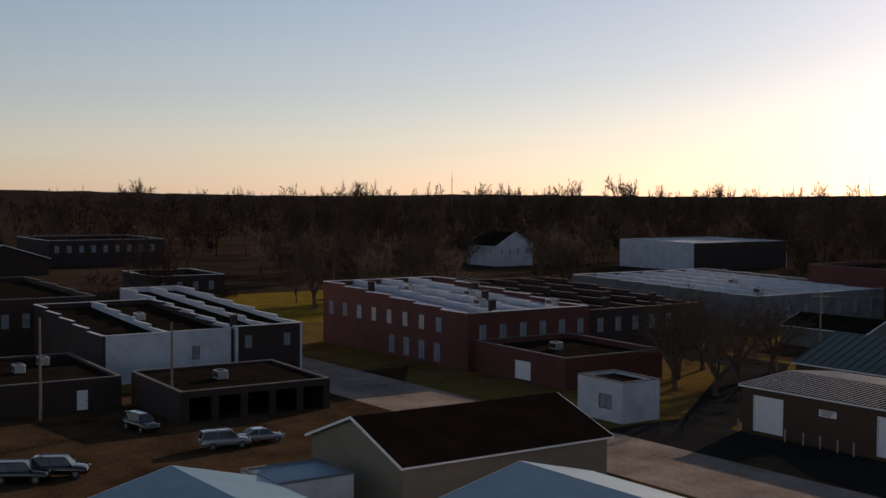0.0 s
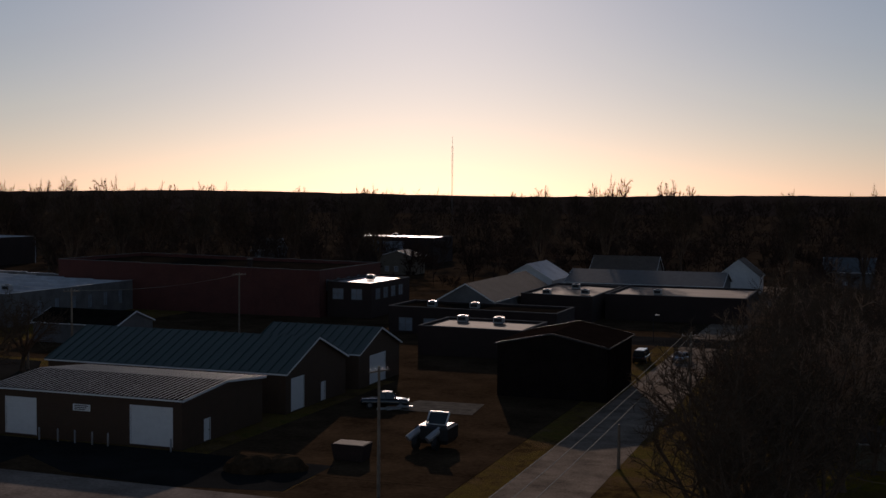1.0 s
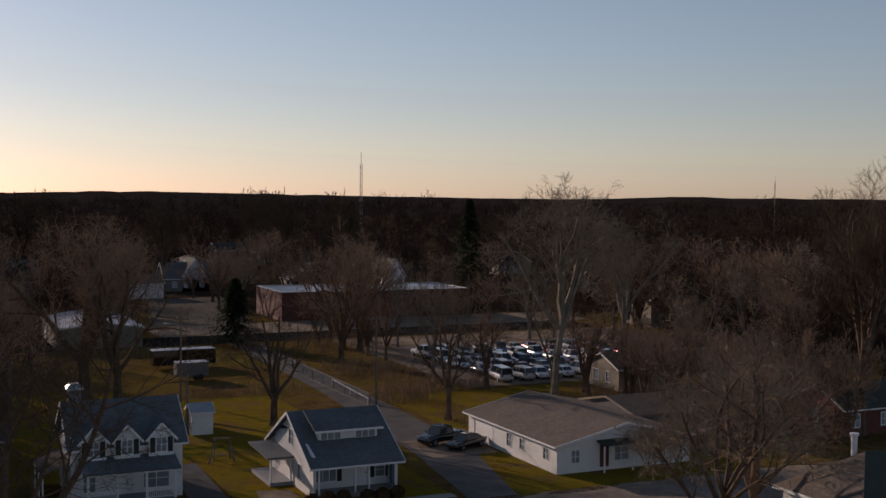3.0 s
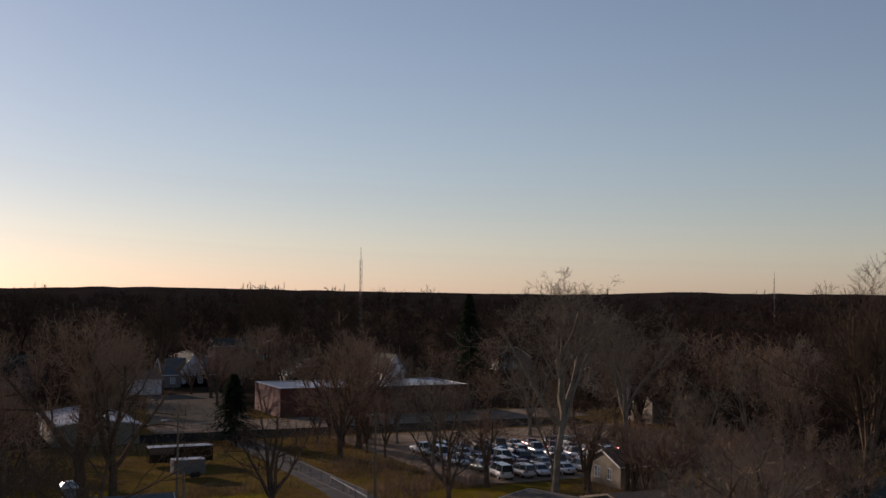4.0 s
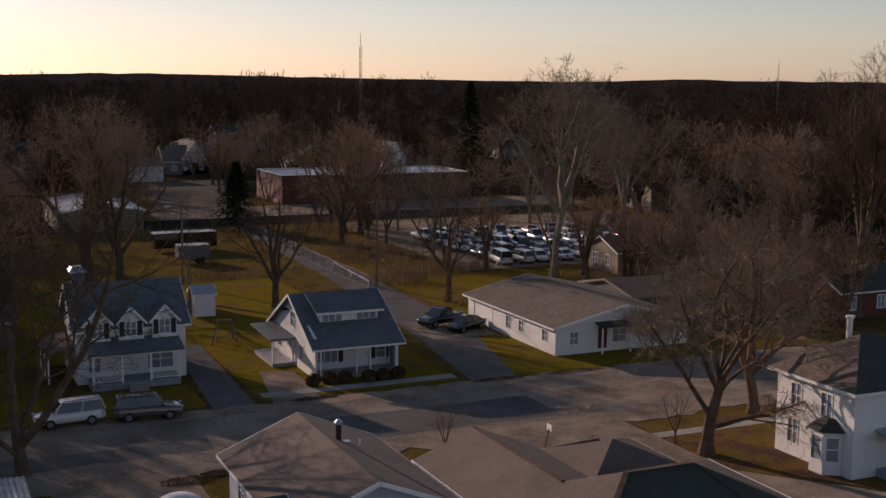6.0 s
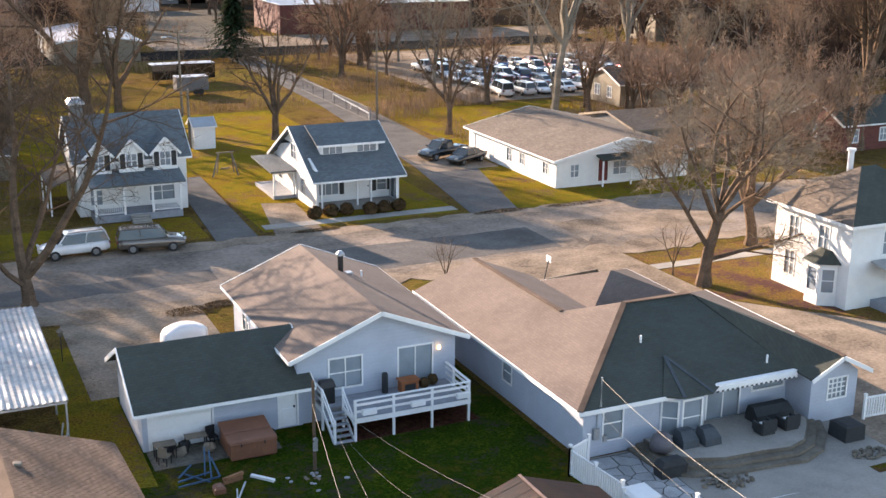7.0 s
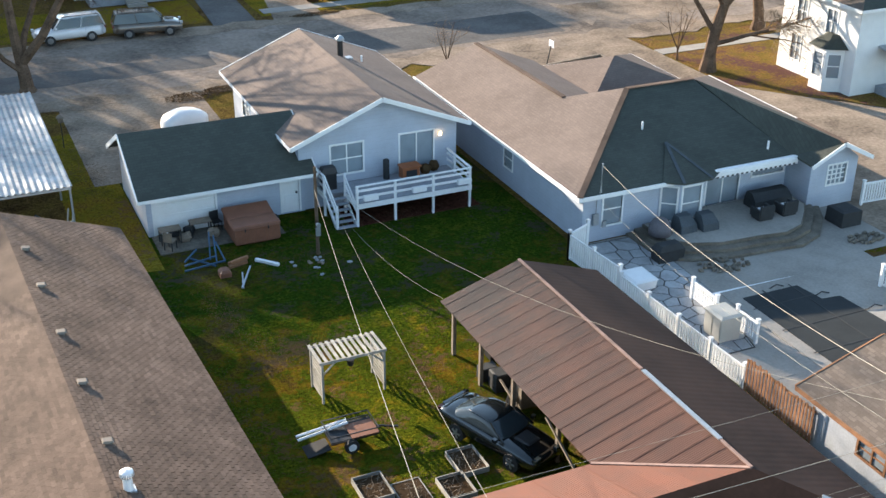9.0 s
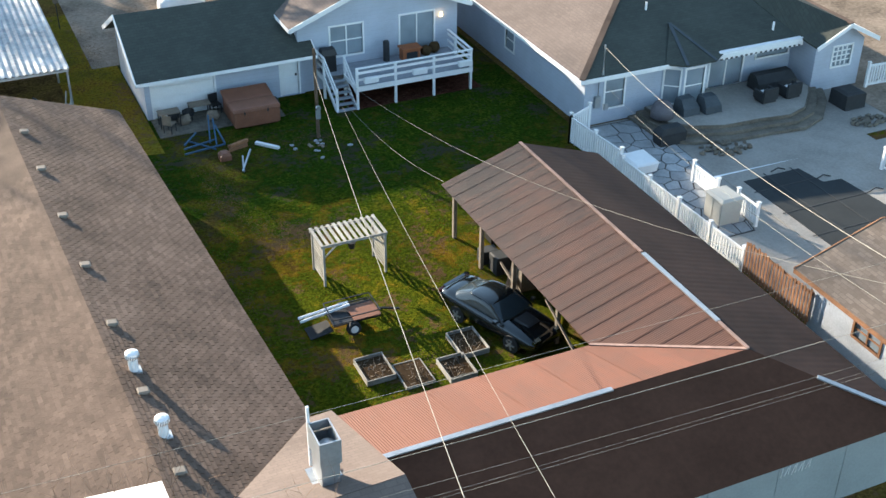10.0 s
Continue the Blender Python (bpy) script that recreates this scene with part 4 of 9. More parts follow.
def steel_shed():
    root = thing("open_shed", (18, 24, 0), "L-shaped open shed with rusty corrugated steel roof", "shed")
    ze, zr = 2.4, 3.5
    xe, xr, xo = 16.5, 19.85, 23.45
    ye, yr, yo = 25.0, 21.7, 18.15
    L1 = math.hypot(xr - xe, zr - ze)
    L2 = math.hypot(xo - xr, zr - 2.3)
    L3 = math.hypot(ye - yr, zr - ze)
    L4 = math.hypot(yr - yo, zr - 2.3)
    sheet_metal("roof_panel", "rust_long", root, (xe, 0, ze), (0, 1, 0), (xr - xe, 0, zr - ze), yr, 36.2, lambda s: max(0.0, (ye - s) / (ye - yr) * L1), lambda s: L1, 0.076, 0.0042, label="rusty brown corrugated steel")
    # east slope, in the darkened copy of the brown paint
    sheet_metal("roof_panel", "shaded_panel", root, (xo, 0, 2.3), (0, 1, 0), (xr - xo, 0, zr - 2.3), yo, 36.2, lambda s: 0.0, lambda s: min(L2, (s - yo) / (yr - yo) * L2), 0.3, 0.0015, label="dark brown painted steel")
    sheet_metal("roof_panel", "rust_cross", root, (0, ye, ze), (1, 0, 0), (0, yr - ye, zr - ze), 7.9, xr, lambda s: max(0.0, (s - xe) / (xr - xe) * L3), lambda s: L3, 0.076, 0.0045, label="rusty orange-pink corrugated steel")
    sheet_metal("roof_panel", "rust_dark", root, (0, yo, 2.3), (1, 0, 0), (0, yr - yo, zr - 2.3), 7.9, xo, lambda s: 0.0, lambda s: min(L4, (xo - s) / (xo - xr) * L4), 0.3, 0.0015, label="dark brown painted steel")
    for a, b, mt in (((xr, 36.2, zr + 0.03), (xr, 27.5, zr + 0.03), "ridge_rust"), ((xr, 27.4, zr + 0.04), (xr, 23.2, zr + 0.04), "galv"), ((xr, 23.2, zr + 0.03), (xr, yr, zr + 0.03), "ridge_rust"),
                     ((8.0, yr, zr + 0.03), (15.2, yr, zr + 0.03), "galv"), ((21.3, 20.25, 3.05), (xo, yo, 2.36), "galv"), ((xe, ye, ze + 0.03), (xr, yr, zr + 0.02), "ridge_rust")):
        bm = nbm()
        bar(bm, a, b, 0.16 if mt == "galv" else 0.11, 0.04)
        part("ridge_cap", bm, mt, root)
    for x, y in ((17.0, 36.0), (17.0, 33.6), (17.0, 31.0), (17.3, 28.3), (17.0, 25.6), (8.4, 24.6), (12.4, 24.6)):
        bm = nbm()
        bar(bm, (x, y, 0), (x, y, 2.5), 0.14)
        part("post", bm, "wood", root)
    bm = nbm()
    bar(bm, (17.0, 36.1, 2.42), (17.0, 25.2, 2.42), 0.08, 0.18)
    part("beam", bm, "wood", root)
    bm = nbm()
    bar(bm, (8.0, 24.6, 2.38), (17.0, 24.6, 2.38), 0.08, 0.18)
    part("beam", bm, "wood", root)
    for k in range(8):
        bm = nbm()
        y = 35.9 - k * 1.8
        bar(bm, (16.7, y, 2.34), (19.7, y, 3.32), 0.05, 0.12)
        part("rafter", bm, "wood", root)
    for x0, x1, y0, y1 in ((23.2, 23.3, 18.4, 36.0), (8.0, 23.3, 18.3, 18.4)):
        bm = nbm()
        box(bm, x0, x1, y0, y1, 0, 2.28)
        part("wall", bm, "grey_blue_metal" if y1 - y0 < 1 else "wood", root)
    rib = None
    for i in range(7):
        x = 9.2 + 2.35 * i
        if rib is None:
            bm = nbm()
            box(bm, 0, 0.05, 18.28, 18.3, 0.05, 2.25)
            ob = part("rib", bm, "grey_blue_metal", None)
            rib = ob.data
        else:
            ob = new("rib", rib)
        ob.parent = root
        ob.location = Vector((x, 0, 0)) - HOME[root]
    # illegible scrawl on the wall
    for k in range(9):
        bm = nbm()
        u = 18.7 + k * 0.12
        bar(bm, (u, 18.286, 1.75 + 0.03 * (k % 3)), (u + (0.1 if k % 2 else 0.03), 18.286, 2.1 - 0.04 * (k % 2)), 0.018, 0.018)
        part("paint_stroke", bm, "white", root)
    # sheet laps and screw lines across the rusty slopes
    for k in range(21):
        y = 35.8 - k * 0.68
        lo = max(0.0, (ye - y) / (ye - yr))
        bm = nbm()
        bar(bm, (xe + (xr - xe) * lo, y, ze + (zr - ze) * lo + 0.011), (xr - 0.05, y, zr + 0.005), 0.018, 0.007)
        part("sheet_lap", bm, "rust_long", root)
    for k in range(5):
        x = 9.2 + k * 1.75
        hi = 1.0
        bm = nbm()
        bar(bm, (x, ye - (ye - yr) * (max(0.0, (x - xe) / (xr - xe))), ze + 0.012 + (zr - ze) * max(0.0, (x - xe) / (xr - xe))), (x + 0.02, yr + 0.05, zr + 0.006), 0.02, 0.007)
        part("sheet_lap", bm, "rust_cross", root)
    return root


steel_shed()


# ---- long brown-roofed building ----
def brown_building():
    root = thing("long_building", (7.42, 25.74, 0), "long low building with brown shingle roof and vents", "building")
    root.rotation_euler = (0, 0, radians(2.4))
    HOME[root] = Vector((0, 0, 0))
    xr, xw, y0, y1, ze, zr = -4.75, -9.5, -7.5, 21.7, 2.5, 4.2
    for a, b in (((-9.0, y0 + 0.4), (-0.5, y0 + 0.4)), ((-0.5, y0 + 0.4), (-0.5, y1 - 0.4)), ((-0.5, y1 - 0.4), (-9.0, y1 - 0.4)), ((-9.0, y1 - 0.4), (-9.0, y0 + 0.4))):
        f = Face(a, b)
        end = f.length < 10
        bm = nbm()
        wall_mesh(bm, f, 0, (lambda s, h=f.length / 2: 2.5 + 1.6 * (1 - abs(s - h) / h)) if end else (lambda s: 2.55), 0.2, [], (f.length / 2,) if end else (), 0.0 if end else 0.2)
        part("wall", bm, "white", root)
    bm = nbm()
    slab(bm, [(0, y0, ze), (0, y1, ze), (xr, y1, zr), (xr, y0, zr)], 0.14)
    slab(bm, [(xw, y1, ze), (xw, y0, ze), (xr, y0, zr), (xr, y1, zr)], 0.14)
    rf = part("roof", bm, "brown_near", root)
    # cross gable at the south end
    bm = nbm()
    slab(bm, [(0.62, -0.62, 2.54), (0.0, -0.62, 2.54), (-4.75, -5.6, 4.245), (0.62, -5.6, 4.245)], 0.1)
    slab(bm, [(-4.75, -5.62, 4.245), (-4.75, -7.6, 3.55), (0.62, -7.6, 3.55), (0.62, -5.62, 4.245)], 0.1)
    part("cross_roof", bm, "brown_x", root)
    bm = nbm()
    drop = 1.7 / 4.75
    slab(bm, [(-4.80, -3.15, 4.23 - 0.05 * drop), (-7.4, -1.75, 4.23 - 2.65 * drop), (-7.4, -2.4, 4.23 - 2.65 * drop), (-4.80, -3.85, 4.23 - 0.05 * drop)], 0.03)
    part("valley_flashing", bm, "vinyl", root, "bright white metal valley flashing")
    f = Face((0.3, -7.5), (0.3, -0.9))
    bm = nbm()
    wall_mesh(bm, f, 0, lambda s: 2.4 + (0.343 * (6.6 - s) if s > 1.9 else 1.61 - 0.343 * (1.9 - s)), 0.2, [], (1.9,))
    part("wall", bm, "white", root)
    return root, rf


brown, brown_roof = brown_building()

# ---- white carport ----
cp = thing("carport", (3.5, 60, 0), "white corrugated metal carport on posts", "carport")
sheet_metal("roof_panel", "white_metal", cp, (0, 52.2, 2.75), (1, 0, 0), (0, 15.0, -0.25), -1.15, 5.3, lambda s: 0.0, lambda s: 15.0, 0.30, 0.03)
for y in (52.3, 59.7, 67.0):
    bm = nbm()
    bar(bm, (-1.1, y, 2.62 - (y - 52.2) * 0.0167), (5.25, y, 2.62 - (y - 52.2) * 0.0167), 0.06, 0.1)
    part("beam", bm, "galv", cp)
for x in (-1.0, 5.2):
    for y in (52.5, 57.2, 62.0, 66.9):
        bm = nbm()
        tube(bm, [(x, y, 0), (x, y, 2.6 - (y - 52.2) * 0.0167)], 0.05, 6)
        part("post", bm, "galv", cp)

# ---- right-hand garage ----
gable_building("small_garage", "white garage with weathered grey shingle roof", "garage", 25.8, 32.0, 16.5, 25.6, 2.3, 3.3, "y", "masonry", "tan_y", oh=0.5, trim="cedar",
               openings={"W": [(2.2, 3.4, 1.1, 1.7)]})
# ---- vehicles ----
def loft(bm, stations):
    """Closed body through sections of equal point count."""
    rings = [[bm.verts.new(p) for p in s] for s in stations]
    n = len(rings[0])
    for a, b in zip(rings, rings[1:]):
        for k in range(n):
            bm.faces.new((a[k], a[(k + 1) % n], b[(k + 1) % n], b[k]))
    bm.faces.new(rings[0])
    bm.faces.new(rings[-1][::-1])
    bmesh.ops.recalc_face_normals(bm, faces=bm.faces)


CAR_FORMS = {  # length, width, height, wheel radius, wheelbase; hood, belt, deck heights; cabin: base front, roof front, roof rear, base rear along x
    "coupe": (4.55, 1.80, 1.34, 0.33, 2.5, 0.86, 0.92, 0.98, (0.85, 0.15, -0.95, -1.75)),
    "sedan": (4.7, 1.80, 1.45, 0.32, 2.75, 0.88, 0.95, 1.0, (1.15, 0.45, -0.9, -1.7)),
    "suv": (4.95, 1.88, 1.80, 0.37, 2.85, 1.05, 1.12, 1.12, (1.2, 0.6, -2.15, -2.4)),
    "pickup": (5.6, 1.95, 1.85, 0.39, 3.5, 1.08, 1.15, 1.12, (1.35, 0.75, -0.55, -0.8)),
    "van": (5.1, 1.95, 2.0, 0.36, 3.0, 1.1, 1.15, 1.15, (1.9, 1.2, -2.3, -2.45)),
}


def car(form, paint_name, x, y, turn, label, category="car", group="", name="car"):
    L, W, H, wr, wb, zh, zb, zd, (c0, c1, c2, c3) = CAR_FORMS[form]
    root = thing(name, (x, y, 0), label, category, group)
    HOME[root] = Vector((0, 0, 0))
    root.rotation_euler = (0, 0, turn)
    hw, bm = W / 2, nbm()
    rows = [(L / 2, 0.42, 0.62, 0.72), (L / 2 - 0.12, 0.26, zh - 0.16, 0.88), (L / 2 - 0.55, 0.22, zh - 0.04, 0.97), (c0 + 0.1, 0.22, zh + 0.02, 1.0), (0.0, 0.22, zb, 1.0),
            (c3, 0.22, zd, 1.0), (-L / 2 + 0.4, 0.24, zd - 0.02, 0.97), (-L / 2 + 0.08, 0.3, zd - 0.08, 0.9), (-L / 2, 0.45, zd - 0.25, 0.82)]
    sec = []
    for sx, z0, z1, k in rows:
        w = hw * k
        m = (z0 + z1) / 2
        sec.append([(sx, -w * 0.92, z0), (sx, -w, m - 0.08), (sx, -w, m + 0.1), (sx, -w * 0.9, z1 - 0.03), (sx, -w * 0.55, z1 + 0.02),
                    (sx, w * 0.55, z1 + 0.02), (sx, w * 0.9, z1 - 0.03), (sx, w, m + 0.1), (sx, w, m - 0.08), (sx, w * 0.92, z0)])
    loft(bm, sec)
    body = part("body", bm, paint_name, root, smooth=True)
    soft_mod = body.modifiers.new("rounding", "SUBSURF")
    soft_mod.levels = soft_mod.render_levels = 2 if form == "coupe" else 1
    gw, tw = hw * 0.9, hw * 0.72
    if form == "coupe":
        # rounded fastback cabin with the roof shell over it
        prof = [(c0, zb - 0.03, 0.78), (0.52, zb + 0.19, 0.74), (c1, H - 0.06, 0.66), (-0.25, H, 0.64), (-0.72, H - 0.03, 0.63), (-1.2, H - 0.15, 0.6), (c3, zb + 0.02, 0.55)]
        bm = nbm()
        loft(bm, [[(sx, -gw, zb - 0.1), (sx, -gw * 0.98, zb - 0.02), (sx, -w, max(zt - 0.06, zb - 0.01)), (sx, -w * 0.75, zt), (sx, w * 0.75, zt), (sx, w, max(zt - 0.06, zb - 0.01)), (sx, gw * 0.98, zb - 0.02), (sx, gw, zb - 0.1)] for sx, zt, w in prof])
        glass = part("cabin_glass", bm, "car_glass", root, smooth=True)
        bm = nbm()
        loft(bm, [[(sx, -w * 1.01, zt - 0.11), (sx, -w * 0.98, zt - 0.02), (sx, -w * 0.72, zt + 0.022), (sx, w * 0.72, zt + 0.022), (sx, w * 0.98, zt - 0.02), (sx, w * 1.01, zt - 0.11)] for sx, zt, w in
                  ((c1 + 0.05, H - 0.075, 0.665), (c1 - 0.15, H - 0.035, 0.66), (-0.25, H, 0.645), (-0.72, H - 0.02, 0.635), (-1.0, H - 0.07, 0.62))])
        shell = part("roof", bm, paint_name, root, smooth=True)
        for ob in (glass, shell):
            m = ob.modifiers.new("rounding", "SUBSURF")
            m.levels = m.render_levels = 2
    else:
        bm = nbm()
        loft(bm, [[(sx, -w0, zz), (sx2, -w1, H - 0.05), (sx2, w1, H - 0.05), (sx, w0, zz)] for sx, sx2, w0, w1, zz in
                  ((c0, c1, gw * 0.92, tw * 0.95, zb - 0.04), ((c0 + c3) / 2, (c1 + c2) / 2, gw, tw, zb - 0.04), (c3, c2, gw * 0.93, tw * 0.95, zb - 0.04))])
        part("cabin_glass", bm, "car_glass", root)
        bm = nbm()
        loft(bm, [[(sx, -w, H - 0.06), (sx, -w * 0.8, H + dz), (sx, w * 0.8, H + dz), (sx, w, H - 0.06)] for sx, w, dz in ((c1 + 0.06, tw * 0.96, -0.05), (c1 - 0.25, tw, 0.0), (c2 + 0.25, tw, 0.0), (c2 - 0.06, tw * 0.96, -0.05))])
        part("roof", bm, paint_name, root)
    for s in (-1, 1):
        for a, b in (((c0, c1), 0),) if form == "coupe" else (((c0, c1), 0), ((c3, c2), 0), (((c0 + c3) / 2 - 0.1, (c1 + c2) / 2 - 0.1), 0)):
            bm = nbm()
            bar(bm, (a[0], s * gw * 0.97, zb - 0.05), (a[1], s * tw * 0.98, H - 0.04), 0.07, 0.06)
            part("pillar", bm, paint_name, root)
        for sx in (wb / 2 + 0.05, -wb / 2 + 0.05):
            bm = nbm()
            tube(bm, [(sx, s * (hw - 0.2), wr), (sx, s * (hw + 0.01), wr)], wr, 18)
            wheel = part("wheel", bm, "rubber", root)
            bm = nbm()
            tube(bm, [(sx, s * (hw + 0.005), wr), (sx, s * (hw + 0.025), wr)], [wr * 0.6, wr * 0.5], 14)
            part("rim", bm, "dark_metal" if form == "coupe" else "alloy", wheel)
            if form == "coupe":
                for k in range(5):
                    w5 = k * math.tau / 5
                    bm = nbm()
                    bar(bm, (sx, s * (hw + 0.03), wr), (sx + wr * 0.6 * math.cos(w5), s * (hw + 0.03), wr + wr * 0.6 * math.sin(w5)), 0.07, 0.03, up=(0, 1, 0))
                    part("spoke", bm, "galv", wheel)
        bm = nbm()
        box(bm, L / 2 - 0.2, L / 2 - 0.04, s * hw * 0.62 - 0.16, s * hw * 0.62 + 0.16, zh - 0.24, zh - 0.1)
        part("headlight", bm, "car_glass" if form == "coupe" else "galv", root)
        bm = nbm()
        box(bm, -L / 2 + 0.0, -L / 2 + 0.12, s * hw * 0.68 - 0.14, s * hw * 0.68 + 0.14, zd - 0.3, zd - 0.12)
        part("tail_light", bm, "red_paint", root)
        bm = nbm()
        box(bm, c0 - 0.25, c0 - 0.1, s * (hw + 0.1) - 0.07, s * (hw + 0.1) + 0.07, zb, zb + 0.13)
        part("mirror", bm, paint_name, root)
    if form == "coupe":
        bm = nbm()
        hexa(bm, [(0.95, -0.35, zh + 0.01), (1.6, -0.3, zh - 0.0), (1.6, 0.3, zh - 0.0), (0.95, 0.35, zh + 0.01), (0.98, -0.3, zh + 0.09), (1.5, -0.26, zh + 0.04), (1.5, 0.26, zh + 0.04), (0.98, 0.3, zh + 0.09)])
        part("hood_scoop", bm, "dark_metal", root)
        bm = nbm()
        box(bm, -2.16, -2.02, -0.6, 0.6, zd + 0.012, zd + 0.03)
        for s in (-0.6, 0.6):
            box(bm, -2.14, -2.04, s - 0.03, s + 0.03, zd - 0.04, zd + 0.015)
        part("spoiler", bm, paint_name, root)
    if form == "suv":
        for s in (-1, 1):
            bm = nbm()
            bar(bm, (c1 - 0.1, s * tw * 0.85, H + 0.05), (c2 + 0.1, s * tw * 0.85, H + 0.05), 0.04)
            part("roof_rail", bm, "dark_metal", root)
    return root


car("coupe", "car_black", 15.95, 30.0, radians(-68.5), "black sports coupe parked on the grass by the shed")

# ---- deck ----
def deck():
    root = thing("deck", (20.2, 49.8, 0), "raised deck with grey boards and white railings", "deck")
    zf = 1.15
    me = None
    for i in range(20):
        y = 48.42 + i * 0.142
        bm = nbm()
        x0 = 17.7 if y < 50.1 else 16.65
        box(bm, x0, 23.7, y, y + 0.132, zf - 0.03, zf)
        part("board", bm, "deck", root)
    for a, b in (((17.7, 48.4, zf - 0.12), (23.7, 48.4, zf - 0.12)), ((23.7, 48.4, zf - 0.12), (23.7, 51.25, zf - 0.12)), ((16.65, 50.1, zf - 0.12), (16.65, 51.25, zf - 0.12)), ((17.68, 48.4, zf - 0.12), (17.68, 50.1, zf - 0.12))):
        bm = nbm()
        bar(bm, a, b, 0.06, 0.24)
        part("rim_board", bm, "vinyl", root)
    for x, y, top in ((17.7, 48.42, 2.1), (19.65, 48.42, 2.1), (21.65, 48.42, 2.1), (23.62, 48.42, 2.1), (23.62, 50.2, 2.1), (16.68, 50.2, 2.1), (16.7, 48.5, 1.2), (17.7, 50.1, 2.1)):
        bm = nbm()
        bar(bm, (x, y, 0), (x, y, top), 0.11)
        part("post", bm, "vinyl", root)
    for z, h in ((2.08, 0.05), (1.84, 0.12), (1.5, 0.12)):
        for a, b in (((17.7, 48.4), (23.65, 48.4)), ((23.65, 48.4), (23.65, 51.2)), ((16.68, 50.15), (16.68, 51.2))):
            bm = nbm()
            bar(bm, (*a, z), (*b, z), 0.12 if h < 0.1 else 0.035, h)
            part("rail", bm, "vinyl", root)
    for x in (16.68, 17.66):
        for dz in (0.95, 0.6):
            bm = nbm()
            bar(bm, (x, 50.12, zf + dz), (x, 48.5, 0.2 + dz), 0.05, 0.1)
            part("stair_rail", bm, "vinyl", root)
        bm = nbm()
        bar(bm, (x, 50.12, zf - 0.15), (x, 48.45, -0.02), 0.05, 0.24)
        part("stringer", bm, "vinyl", root)
    for k in range(6):
        bm = nbm()
        y = 49.95 - k * 0.27
        box(bm, 16.72, 17.64, y - 0.25, y, 0.94 - k * 0.18, 0.98 - k * 0.18)
        part("tread", bm, "deck", root)
    for x in (18.0, 20.5, 22.9):
        bm = nbm()
        box(bm, x, x + 0.7, 48.16, 48.38, 1.35, 1.6)
        box(bm, x + 0.04, x + 0.66, 48.2, 48.34, 1.6, 1.62)
        part("planter_box", bm, "vinyl", root)


deck()


def prism(name, mat_name, label, category, cuts, smooth=False, group=""):
    """A shaped lump through stacked rectangles (x0, x1, y0, y1, z)."""
    bm = nbm()
    loft(bm, [[(a, c, z), (b, c, z), (b, d, z), (a, d, z)] for a, b, c, d, z in cuts])
    c0 = cuts[0]
    root = thing(name, ((c0[0] + c0[1]) / 2, (c0[2] + c0[3]) / 2, c0[4]), label, category, group)
    part("body", bm, mat_name, root, smooth=smooth)
    return root


# things on the deck
stove = prism("patio_cabinet", "orange", "orange-brown wooden cabinet with open front on the deck", "cabinet", [(20.85, 21.75, 50.3, 50.85, 1.15), (20.85, 21.75, 50.3, 50.85, 1.72), (20.78, 21.82, 50.22, 50.9, 1.74), (20.78, 21.82, 50.22, 50.9, 1.8)])
bm = nbm()
box(bm, 21.02, 21.6, 50.28, 50.31, 1.25, 1.6)
part("opening", bm, "black", stove)
bm = nbm()
tube(bm, [(20.15, 50.8, 1.15), (20.15, 50.8, 2.15), (20.15, 50.8, 2.2)], [0.16, 0.16, 0.1], 12)
whole("rolled_umbrella", bm, "black", "dark rolled patio umbrella standing on the deck", "umbrella")
grill = prism("gas_grill", "dark_metal", "grey gas grill at the deck's end", "grill", [(16.75, 17.45, 50.55, 51.0, 1.15), (16.75, 17.45, 50.55, 51.0, 1.95), (16.7, 17.5, 50.5, 51.05, 2.0), (16.78, 17.42, 50.58, 50.97, 2.3)])
for x, y in ((22.2, 50.6), (22.75, 50.8)):
    bm = nbm()
    blob(bm, (x, y, 1.42), (0.28, 0.24, 0.3), x, 0.3, 2, 0.9)
    whole("potted_plant", bm, "shrub", "dark potted plant on the deck boards", "plant", group="deck pots")
bm = nbm()
tube(bm, [(23.25, 51.25, 2.85), (23.25, 51.15, 2.9), (23.25, 51.12, 3.05)], [0.05, 0.07, 0.05], 10)
whole("porch_lamp", bm, "lamp_on", "small lit porch lamp on the wall", "lamp")

# roof fittings of the gabled house
pipe = thing("flue_pipe", (20.75, 58.8, 4.9), "tall steel flue pipe with cap", "flue")
bm = nbm()
tube(bm, [(20.75, 58.8, 4.9), (20.75, 58.8, 6.0)], 0.16, 12)
part("pipe", bm, "dark_metal", pipe)
bm = nbm()
tube(bm, [(20.75, 58.8, 6.0), (20.75, 58.8, 6.1), (20.75, 58.8, 6.25)], [0.24, 0.24, 0.1], 12)
part("cap", bm, "galv", pipe)
bm = nbm()
box(bm, 21.0, 21.4, 58.6, 59.0, 4.7, 5.0)
whole("roof_vent", bm, "galv", "small square roof vent", "roof vent", group="roof vents")
bm = nbm()
tube(bm, [(22.0, 58.9, 4.4), (22.0, 58.9, 4.95)], 0.06, 8)
whole("vent_pipe", bm, "vinyl", "white plastic vent pipe on the roof", "vent pipe", group="vent pipes")
for x, y, z in ((31.5, 45.5, 3.85), (37.2, 42.9, 2.9), (26.4, 22.6, 2.3)):
    bm = nbm()
    tube(bm, [(x, y, z), (x, y, z + 0.45)], 0.055, 8)
    whole("vent_pipe", bm, "vinyl", "white plastic vent pipe on the roof", "vent pipe", group="vent pipes")

